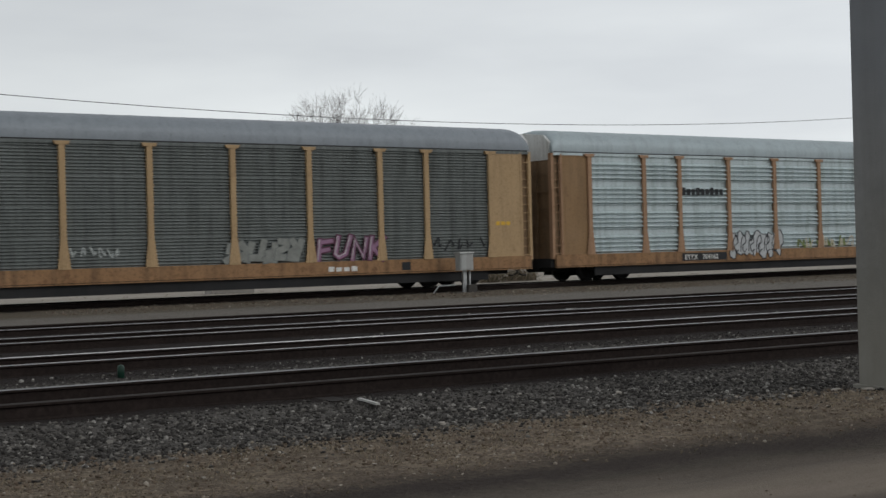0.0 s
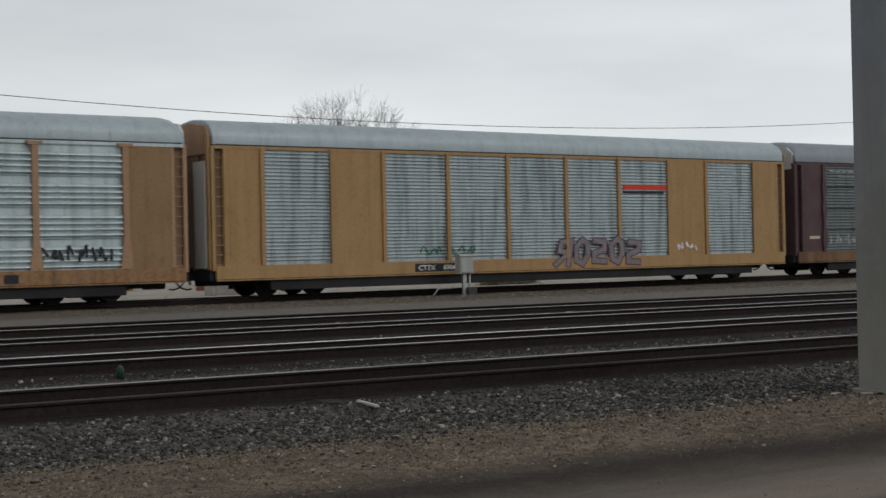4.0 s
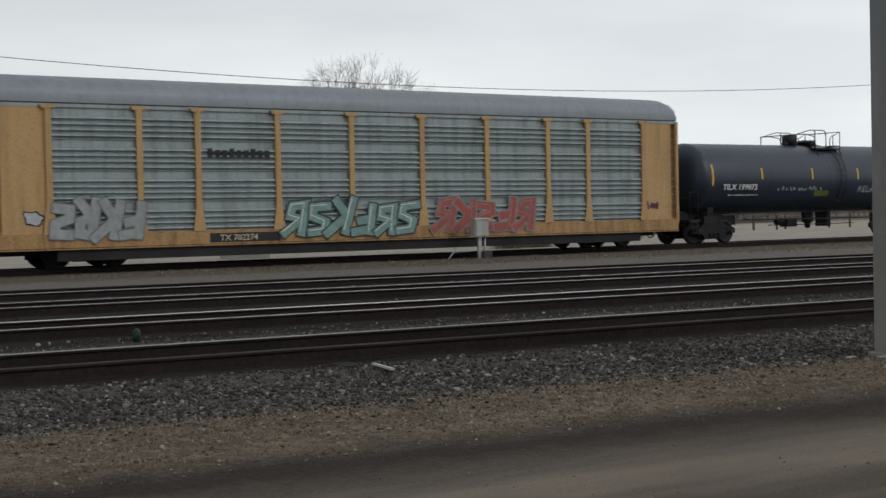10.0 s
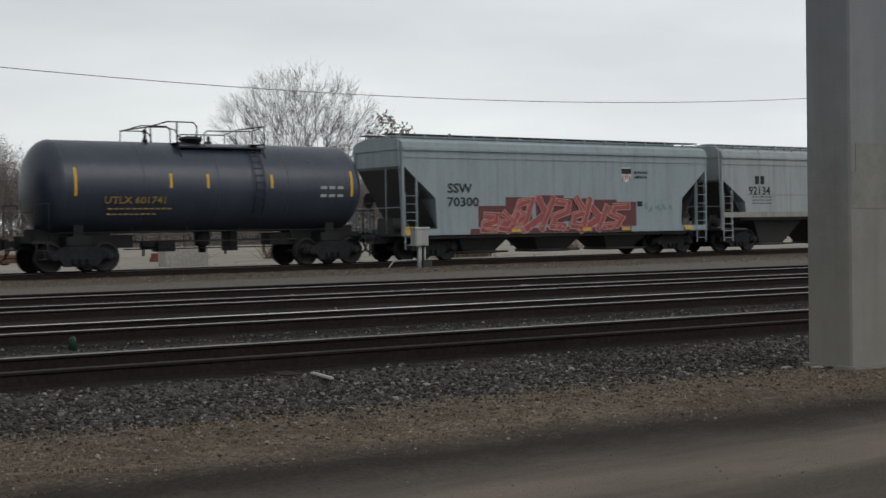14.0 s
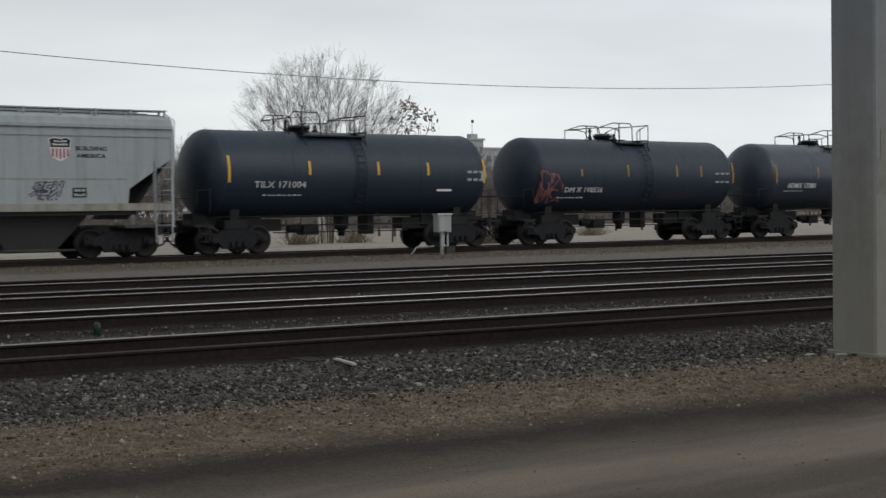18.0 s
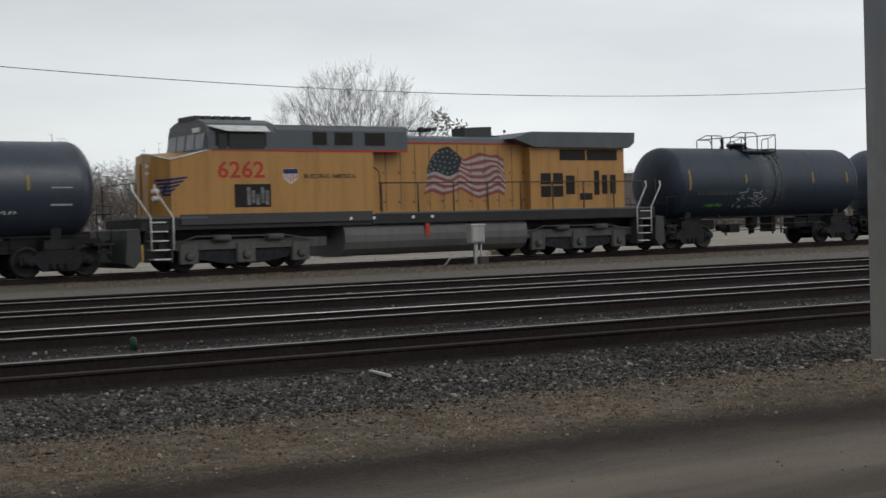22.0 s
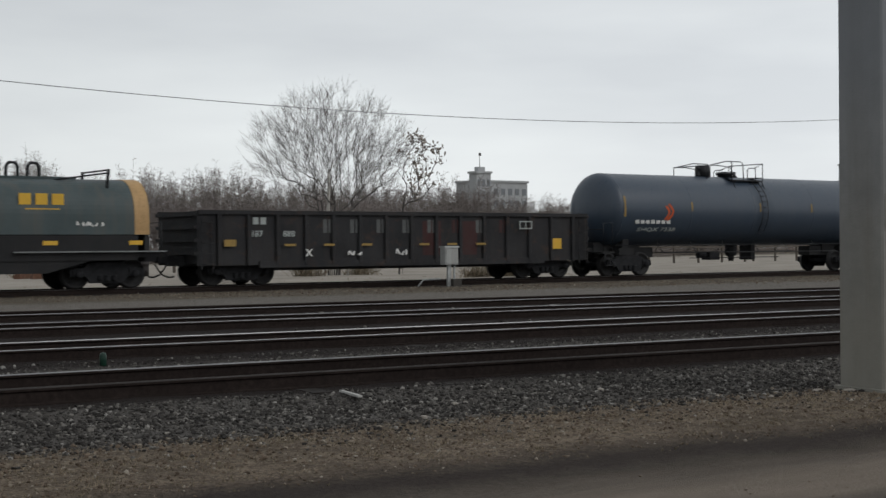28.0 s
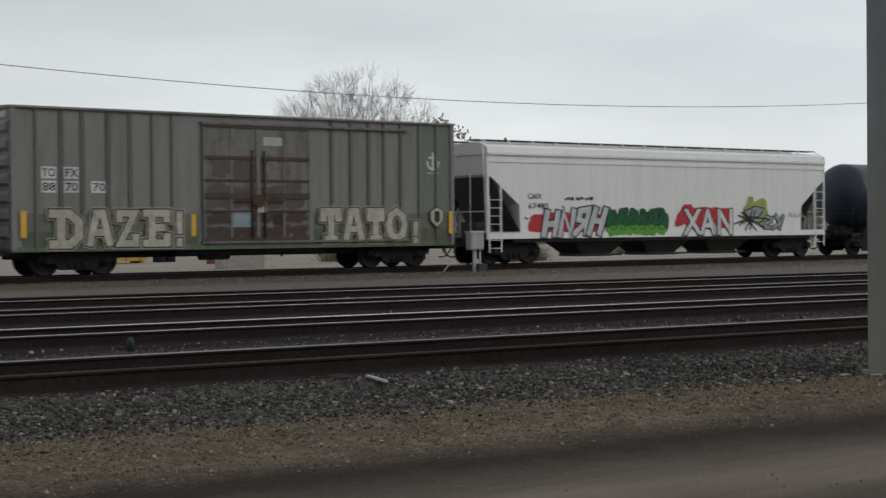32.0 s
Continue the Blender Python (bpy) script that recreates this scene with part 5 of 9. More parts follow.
def rack_roof(ob, hl, top, material, round_ends):
    prof = [(-1.54, 5.30), (-1.545, 5.58), (-1.47, 5.80), (-1.28, 6.02), (-0.95, 6.18), (-0.5, top - 0.04), (0, top)]
    prof += [(-y, z) for y, z in prof[-2::-1]]
    secs = [(-hl, 0.52), (-hl + 0.06, 0.76), (-hl + 0.20, 0.93), (-hl + 0.45, 1.0)] if round_ends else [(-hl, 0.97), (-hl + 0.05, 1.0)]
    secs = secs + [(-x, k) for x, k in secs[::-1]]
    b = Build()
    n = len(prof)
    vs = [(x, y, 5.30 + (z - 5.30) * k) for x, k in secs for y, z in prof]
    b.add(vs, [(j * n + i, j * n + i + 1, (j + 1) * n + i + 1, (j + 1) * n + i) for j in range(len(secs) - 1) for i in range(n - 1)], True)
    for j in (0, len(secs) - 1):
        b.add(vs[j * n:(j + 1) * n], [tuple(range(n))])
    x = -hl + 0.95
    while x < hl - 0.9:
        b.sheet([(y * 1.003, z + 0.005) for y, z in prof[:7]], x, x + 0.045)
        b.add([(x + d, y * 1.003, z + 0.005 * (1 - q)) for d in (0.0, 0.045) for q in (0, 1) for y, z in prof[:7]],
              [(d * 14 + i, d * 14 + i + 1, d * 14 + 7 + i + 1, d * 14 + 7 + i) for d in (0, 1) for i in range(6)])
        x += 0.915
    return part("roof", b, material, ob, "rounded sheet-metal roof")


def rack(name, label, x0, x1, posts, m_frame, m_sill, m_panel, m_top, m_inner, groups, ribs, depth=0.10, style="post", top=6.30, ends_white=True, round_ends=True, m_side=None):
    ob, hl, lx = car(name, label, x0, x1)
    part("center_sill", Build().box(-hl + 0.2, hl - 0.2, -0.35, 0.35, 0.42, 0.95).box(-hl + 2.6, hl - 2.6, -1.30, 1.30, 0.42, 0.62), m_black, ob)
    part("deck", Build().box(-hl, hl, -1.46, 1.46, 0.95, 1.08), m_black, ob)
    part("upper_deck", Build().box(-hl + 0.3, hl - 0.3, -1.40, 1.40, 3.05, 3.15), m_black, ob)
    for s in (-1, 1):
        b = Build().box(-hl + 0.05, hl - 0.05, s * 1.56 - 0.05, s * 1.56 + 0.05, 0.66, 1.12)
        b.box(-hl + 0.05, hl - 0.05, s * 1.60 - 0.04, s * 1.60 + 0.04, 0.60, 0.64)
        part("side_sill", b, m_sill, ob)
        part("skirt", Build().box(-hl + 2.0, hl - 2.0, s * 1.50 - 0.03, s * 1.50 + 0.03, 0.24, 0.64), m_black, ob)
        part("top_chord", Build().box(-hl + 0.05, hl - 0.05, s * 1.53 - 0.03, s * 1.53 + 0.03, 5.16, 5.27), m_inner if style == "post" else m_frame, ob)
    rack_roof(ob, hl, top, m_top, round_ends)
    for s in (-1, 1):
        part("eave_seal", Build().box(-hl + 0.1, hl - 0.1, s * 1.545 - 0.012, s * 1.545 + 0.012, 5.262, 5.315), m_seal, ob)
    # side screens, one for each bay
    edges = [-hl + 0.45] + [lx(q) for q in posts] + [hl - 0.45]
    for k, (a, b_) in enumerate(zip(edges, edges[1:])):
        solid = k in (0, len(edges) - 2)
        if style == "solid":
            solid = solid or k in (2, len(edges) - 4)
        for s in (-1, 1):
            if solid:
                q = Build().slab(a, b_, s * 1.53 - 0.02, s * 1.53 + 0.02, 1.12, 5.20, 0.006)
                if s < 0:
                    q.box(a + 0.12, b_ - 0.12, -1.556, -1.55, 1.30, 3.1).box(a + 0.12, b_ - 0.12, -1.556, -1.55, 3.2, 5.05)
                part("end_panel", q, m_side or m_frame, ob)
            else:
                pr = ribbed(1.12, 5.17, -1.50, groups, ribs, depth)
                q = Build().sheet([(y * -s, z) for y, z in pr], a, b_)
                part("side_panel", q, m_panel, ob)
    for k, q in enumerate(posts):
        x = lx(q)
        for s in (-1, 1):
            b = Build()
            if style == "post":
                b.slab(x - 0.10, x + 0.10, s * 1.58 - 0.055, s * 1.58 + 0.055, 1.1, 5.22, 0.012)
                b.prism([(x - 0.21, 1.1), (x + 0.21, 1.1), (x + 0.10, 2.05), (x - 0.10, 2.05)], s * 1.615 - 0.012, s * 1.615 + 0.012, "y")
                b.prism([(x - 0.26, 5.24), (x + 0.26, 5.24), (x + 0.20, 5.12), (x - 0.20, 5.12)], s * 1.60 - 0.045, s * 1.60 + 0.045, "y")
            elif style == "gusset":
                b.slab(x - 0.085, x + 0.085, s * 1.58 - 0.05, s * 1.58 + 0.05, 1.1, 5.22, 0.012)
                for z in (1.75, 3.1, 4.1):
                    b.prism([(x - 0.09, z - 0.45), (x - 0.14, z - 0.12), (x - 0.14, z + 0.12), (x - 0.09, z + 0.45), (x + 0.09, z + 0.45), (x + 0.14, z + 0.12), (x + 0.14, z - 0.12), (x + 0.09, z - 0.45)],
                            s * 1.60 - 0.045, s * 1.60 + 0.045, "y")
            else:
                b.slab(x - 0.075, x + 0.075, s * 1.57 - 0.05, s * 1.57 + 0.05, 1.1, 5.22, 0.01)
            part("post", b, m_frame, ob)
    for e in (-1, 1):
        for s in (-1, 1):
            b = Build().box(e * hl - 0.06, e * hl + 0.06, s * 1.46 - 0.09, s * 1.46 + 0.09, 0.95, 5.25)
            b.box(e * (hl - 0.42) - 0.05, e * (hl - 0.42) + 0.05, s * 1.50 - 0.06, s * 1.50 + 0.06, 1.1, 5.22)
            part("corner_post", b, m_frame, ob)
            a, c = sorted((e * (hl - 0.36), e * (hl - 0.06)))
            part("ladder_back", Build().box(a, c, s * 1.40 - 0.02, s * 1.40 + 0.02, 1.1, 5.2), m_end if m_frame is not m_maroon else m_frame, ob)
            if s < 0:
                ladder(ob, a, c, -1.49, 1.0, 5.0, m_frame, 12)
        d = Build()
        for k in range(4):
            y0 = -1.36 + k * 0.68
            d.slab(*sorted((e * (hl - 0.10), e * (hl + 0.02 + 0.05 * (k % 2)))), y0 + 0.01, y0 + 0.67, 0.98, 4.98, 0.01)
        for z in (1.6, 2.3, 3.0, 3.7, 4.4):
            d.box(*sorted((e * (hl + 0.06), e * (hl + 0.09))), -1.3, 1.3, z - 0.02, z + 0.02)
        part("end_door", d, m_maroon if m_frame is m_maroon else m_end, ob)
        if ends_white:
            part("end_hood", Build().prism([(-1.40, 4.98), (1.40, 4.98), (1.42, 5.7), (1.1, 6.0), (0, 6.16), (-1.1, 6.0), (-1.42, 5.7)], *sorted((e * (hl - 0.05), e * (hl + 0.05)))), m_hood, ob)
        part("end_sill", Build().box(*sorted((e * (hl - 0.3), e * (hl + 0.1))), -1.45, 1.45, 0.62, 0.98), m_black, ob)
        coupling(ob, e * (hl + 0.05), e)
        truck(ob, e * (hl - 3.15))
    b = Build().box(-3.0, -1.8, -0.9, -0.3, 0.25, 0.62).tube((2.0, -0.7, 0.45), (3.4, -0.7, 0.45), 0.2, 14)
    b.pipe([(-hl + 3, -1.1, 0.5), (hl - 3, -1.1, 0.5)], 0.02)
    part("brake_gear", b, m_iron, ob)
    return ob, lx, hl


POSTS = (1.78, 4.6, 6.53, 9.33, 12.1, 14.93, 17.72, 20.5, 22.42, 25.22)


def posts_from(x0):
    return [x0 + q for q in POSTS]


SIDE = -1.60
m_pink = ink("pink spray", (0.32, 0.18, 0.28), 0.8)
m_pfaint = ink("washed-out grey spray", (0.27, 0.28, 0.26), 0.8)
m_shadow = ink("dark sprayed shade", (0.045, 0.052, 0.052), 0.4)
m_greytag = ink("dull silver spray", (0.34, 0.36, 0.36), 0.7)
m_teal = ink("teal spray", (0.21, 0.34, 0.315), 0.8)
m_red = ink("red spray", (0.37, 0.10, 0.09), 0.65)
m_plum = ink("plum spray", (0.10, 0.035, 0.06), 0.3)
m_green = ink("green spray", (0.12, 0.36, 0.05), 0.35)
m_dgreen = ink("dark green spray", (0.02, 0.12, 0.05), 0.3)
m_silver = ink("silver spray", (0.45, 0.47, 0.48), 0.35)
m_cream = ink("cream spray", (0.55, 0.50, 0.40), 0.35)

a, lx, hl = rack("auto_rack", "enclosed auto rack with ochre frame and sooty screens", -1.32, 25.76, posts_from(-1.32), m_ochre, m_orange, m_pdark, m_roofd, m_pdark, 4, 9, 0.045)
piece(a, lx(13.3), lx(16.0), 1.14, 2.0, -1.600, "RKLFSR", m_pfaint, m_pdark, 0.22, 0.025, 3, "faded grey tag")
piece(a, lx(16.6), lx(19.3), 1.12, 2.05, -1.600, "FUNK", m_pink, m_plum, 0.14, 0.045, 4, "pink tag with dark plum outlines", turned=False, glint=m_glint)
strokes(a, lx(20.9), lx(23.7), 1.2, 2.2, -1.550, 6, m_blackink, 5, 0.06)
strokes(a, lx(8.2), lx(9.9), 1.3, 2.0, -1.550, 6, m_pale, 6, 0.05)
bars(a, lx(17.0), lx(18.2), 0.75, 0.93, -1.612, 4, m_white)
bars(a, lx(19.9), lx(20.4), 0.72, 1.02, -1.612, 1, m_blackink)
bars(a, lx(24.1), lx(24.8), 2.35, 2.5, -1.56, 3, m_yel)

b_, lx, hl = rack("auto_rack", "enclosed auto rack with tan frame and bright ribbed screens", 26.85, 54.05, posts_from(26.85), m_tan, m_orange, m_plite, m_roof, m_plite, 4, 4, m_side=m_brown)
bars(b_, lx(33.45), lx(35.85), 3.55, 3.88, -1.605, 9, m_blackink, label="faded black owner's name")
scrawl(b_, lx(36.1), lx(39.3), 0.72, 2.0, -1.618, 7, ink("pale silver spray", (0.50, 0.52, 0.53), 0.45), m_blackink, 7, label="swollen silver tag with black outlines", bulge=0.9, inner=False)
for k in range(6):
    c = lx(36.45) + 0.47 * k
    part("graffiti", ribbons([[(c - 0.16, 1.05), (c - 0.10, 1.55), (c + 0.08, 1.75), (c + 0.16, 1.45), (c - 0.04, 1.30), (c + 0.02, 1.02), (c + 0.18, 1.12)]], 0.05, -1.628), m_blackink, b_)
strokes(b_, lx(40.3), lx(43.6), 0.85, 1.9, -1.615, 9, ink("faded olive spray", (0.20, 0.24, 0.09), 0.6), 8, 0.08)
strokes(b_, lx(40.5), lx(43.9), 0.85, 1.9, -1.618, 7, m_cream, 88, 0.07)
strokes(b_, lx(49.4), lx(51.7), 1.2, 2.1, -1.605, 9, m_blackink, 9, 0.08)
part("number_board", Build().box(lx(33.4), lx(35.95), -1.6115, -1.606, 0.70, 1.04), m_blackink, b_)
letters("704162", 0.30, m_white, b_, side(lx(34.55), 0.76, -1.612), bold=0.004)
letters("ETTX", 0.30, m_white, b_, side(lx(33.55), 0.76, -1.612), bold=0.004)
bars(b_, lx(48.2), lx(48.8), 0.72, 1.0, -1.612, 1, m_blackink)

SOLID = [56.74, 59.35, 61.4, 64.1, 66.78, 69.55, 72.2, 74.85, 76.95, 79.75]
c_, lx, hl = rack("auto_rack", "enclosed auto rack with solid yellow panels and streaked screens", 55.0, 81.6, SOLID, m_amber, m_amber, m_pblue, m_roof, m_amber, 1, 30, 0.05, "solid", 6.28, False, False)
for e in (-1, 1):
    part("corner_guard", Build().slab(*sorted((e * (hl + 0.09), e * (hl + 0.16))), -1.30, -0.45, 1.05, 4.75, 0.02), m_hood, c_, "chipped white end door panel")
    part("corner_guard", Build().slab(*sorted((e * (hl + 0.09), e * (hl + 0.15))), -1.52, -1.32, 1.0, 5.6, 0.02), m_amber, c_, "yellow corner post cover")
    part("end_cap", Build().prism([(-1.45, 5.0), (1.45, 5.0), (1.45, 5.6), (1.2, 5.95), (0, 6.16), (-1.2, 5.95), (-1.45, 5.6)], *sorted((e * (hl - 0.02), e * (hl + 0.10)))), m_tan, c_)
part("stripe", Build().box(lx(72.45), lx(74.75), -1.562, -1.53, 3.92, 4.12), ink("red stripe", (0.62, 0.06, 0.035), 0.15), c_, "faded red stripe")
part("stripe", Build().box(lx(72.45), lx(74.6), -1.562, -1.53, 3.76, 3.85), m_blackink, c_)
piece(c_, lx(68.9), lx(73.3), 0.74, 2.02, -1.612, "ROSOS", ink("faded lilac spray", (0.24, 0.215, 0.225), 0.7), m_plum, 0.20, 0.04, 10, "lilac tag with dark purple outlines")
strokes(c_, lx(62.8), lx(65.2), 1.2, 1.9, -1.556, 6, m_dgreen, 11, 0.05)
strokes(c_, lx(75.3), lx(76.4), 1.2, 1.8, -1.58, 5, m_white, 12, 0.06)
letters("CTTX", 0.27, m_white, c_, side(lx(62.75), 0.78, -1.613), bold=0.004)
letters("690464", 0.27, m_white, c_, side(lx(63.8), 0.78, -1.613), bold=0.004)
part("number_board", Build().box(lx(62.6), lx(65.1), -1.611, -1.605, 0.72, 1.03), m_blackink, c_)

GUSS = [84.16, 86.96, 88.91, 91.75, 94.43, 97.28, 100.16, 102.95, 104.9, 107.72]
d_, lx, hl = rack("auto_rack", "enclosed auto rack with maroon frame and dull ribbed screens", 82.4, 109.45, GUSS, m_maroon, m_dsill, m_pdull, m_roofd, m_maroon, 4, 7, 0.05, "gusset", 6.34)
for z in (2.13, 3.14, 4.16):
    part("screen_rail", Build().box(-hl + 1.8, hl - 1.8, -1.545, -1.525, z - 0.02, z + 0.02), m_seal, d_)
bars(d_, lx(89.35), lx(90.4), 3.9, 4.1, -1.555, 1, m_blackink, label="black painted bars")
bars(d_, lx(90.45), lx(91.1), 3.85, 4.15, -1.555, 2, m_blackink)
bars(d_, lx(90.4), lx(91.5), 3.55, 3.7, -1.555, 7, m_pdark)
piece(d_, lx(91.9), lx(94.4), 1.12, 2.1, -1.60, "SOSO", m_pdull, m_pale, 0.24, 0.028, 13, "white-edged faint tag")
piece(d_, lx(95.7), lx(98.4), 0.85, 2.05, -1.65, "FRKE", m_greytag, m_silver, 0.24, 0.045, 14, "washed white block tag")
piece(d_, lx(101.2), lx(105.0), 0.72, 2.05, -1.65, "RSKRF", m_shadow, m_silver, 0.28, 0.032, 15, "black tag edged in white", lean=-0.3)
strokes(d_, lx(84.5), lx(86.8), 1.2, 2.1, -1.555, 7, m_pale, 16, 0.05)
strokes(d_, lx(86.9), lx(87.4), 1.0, 1.9, -1.64, 4, m_white, 17, 0.06)
letters("ETTX 711178", 0.27, m_cream, d_, side(lx(88.75), 0.75, -1.612), bold=0.004)
bars(d_, lx(83.1), lx(84.0), 1.72, 1.85, -1.56, 1, m_cream)
b = Build().box(lx(107.95), lx(108.75), -1.562, -1.556, 3.15, 3.18).box(lx(107.95), lx(108.75), -1.562, -1.556, 3.55, 3.58).box(lx(107.95), lx(107.99), -1.562, -1.556, 3.15, 3.58).box(lx(108.71), lx(108.75), -1.562, -1.556, 3.15, 3.58)
part("placard_frame", b, m_white, d_)
bars(d_, lx(107.9), lx(108.8), 2.35, 2.45, -1.556, 1, m_cream)
# pale bars painted in for bright reflections high on the screens
for q in (84.3, 87.0, 89.0, 91.9, 94.6, 97.4, 100.3):
    bars(d_, lx(q + 0.25), lx(q + 1.9), 4.86, 4.94, -1.556, 4, m_pale, name="screen_patch")
    bars(d_, lx(q + 0.9), lx(q + 2.2), 4.62, 4.69, -1.556, 5, m_pmid, name="screen_patch")

e_, lx, hl = rack("auto_rack", "enclosed auto rack with yellow frame and grey ribbed screens", 110.54, 137.6, posts_from(110.54), m_gold, m_esill, m_pmid, m_roofd, m_pmid, 4, 4)
bars(e_, lx(117.35), lx(119.6), 3.58, 3.90, -1.605, 9, m_blackink, label="faded black owner's name")
piece(e_, lx(112.3), lx(115.2), 0.85, 2.3, -1.645, "SRKF", m_greytag, m_pdark, 0.30, 0.035, 18, "silver-grey tag")
piece(e_, lx(120.0), lx(125.2), 0.78, 2.2, -1.645, "RSKFRS", m_teal, m_shadow, 0.30, 0.05, 19, "teal tag with dark outlines and pale rims", glint=m_white)
piece(e_, lx(125.9), lx(130.3), 0.80, 2.2, -1.645, "RKSFR", m_red, m_pfaint, 0.30, 0.05, 20, "washed-out red tag", glint=m_pfaint)
part("number_board", Build().box(lx(117.4), lx(119.9), -1.6115, -1.606, 0.70, 1.02), m_blackink, e_)
letters("TX 702274", 0.29, m_cream, e_, side(lx(117.75), 0.76, -1.612), bold=0.004)
strokes(e_, lx(135.9), lx(136.6), 1.3, 2.1, -1.56, 4, m_plum, 21, 0.1)
scrawl(e_, lx(111.6), lx(112.1), 1.35, 1.85, -1.557, 1, m_silver, m_blackink, 22, inner=False)
# ---- tank cars ----
m_tank = paint("black tank paint", (0.0165, 0.026, 0.044), 0.38, (0.045, 0.05, 0.06), 0.12, 0.25, 0.04, bump=0.015, gloss=0.45)
m_tank1 = paint("matt black tank paint", (0.0155, 0.0265, 0.046), 0.48, (0.045, 0.05, 0.06), 0.12, 0.25, 0.04, bump=0.015, seed=2, gloss=0.36)
m_tank2 = paint("dusty black tank paint", (0.026, 0.036, 0.056), 0.36, (0.06, 0.068, 0.082), 0.15, 0.35, 0.06, bump=0.015, seed=3, gloss=0.5)
m_tank3 = paint("blue-black tank paint", (0.035, 0.052, 0.078), 0.36, (0.06, 0.07, 0.085), 0.12, 0.35, 0.05, bump=0.015, seed=6, gloss=0.48)
m_tank4 = paint("dust-grey tank paint", (0.054, 0.072, 0.100), 0.40, (0.085, 0.098, 0.118), 0.15, 0.4, 0.05, bump=0.015, seed=9, gloss=0.48)


def film(name, col, mid, half, strength):
    """A dried spill: a thin film, thickest along its middle, broken by runs."""
    m, n, l, p = tree_of(name)
    co = n.new("ShaderNodeTexCoord")
    sep = n.new("ShaderNodeSeparateXYZ")
    l.new(co.outputs["Object"], sep.inputs[0])
    near = span(n, l, sep.outputs["X"], mid - half, mid - half * 0.25)
    away = span(n, l, sep.outputs["X"], mid + half * 0.25, mid + half, 1.0, 0.0)
    low = span(n, l, sep.outputs["Z"], 1.35, 2.7)
    run = span(n, l, noise_node(n, l, co.outputs["Object"], 4.0, 4, 0.6, (1.0, 1.0, 0.12)), 0.3, 0.62, 0.45, 1.0)
    fac = near
    for other in (away, low, run):
        k = n.new("ShaderNodeMath")
        k.operation = "MULTIPLY"
        l.new(fac, k.inputs[0])
        l.new(other, k.inputs[1])
        fac = k.outputs[0]
    k = n.new("ShaderNodeMath")
    k.operation = "MULTIPLY"
    l.new(fac, k.inputs[0])
    k.inputs[1].default_value = strength
    l.new(k.outputs[0], p.inputs["Alpha"])
    p.inputs["Base Color"].default_value = (*col, 1)
    p.inputs["Roughness"].default_value = 0.7
    return m


m_fit = plain("black fittings", (0.03, 0.031, 0.034), 0.5, 0.3, 0.3)
ZC, TR = 2.86, 1.59


def bow(r, a0, a1, k=10):
    """Points round the tank's skin between two angles from straight down, on the road's side."""
    return [(-r * math.sin(radians(a0 + (a1 - a0) * i / k)), ZC - r * math.cos(radians(a0 + (a1 - a0) * i / k))) for i in range(k + 1)]


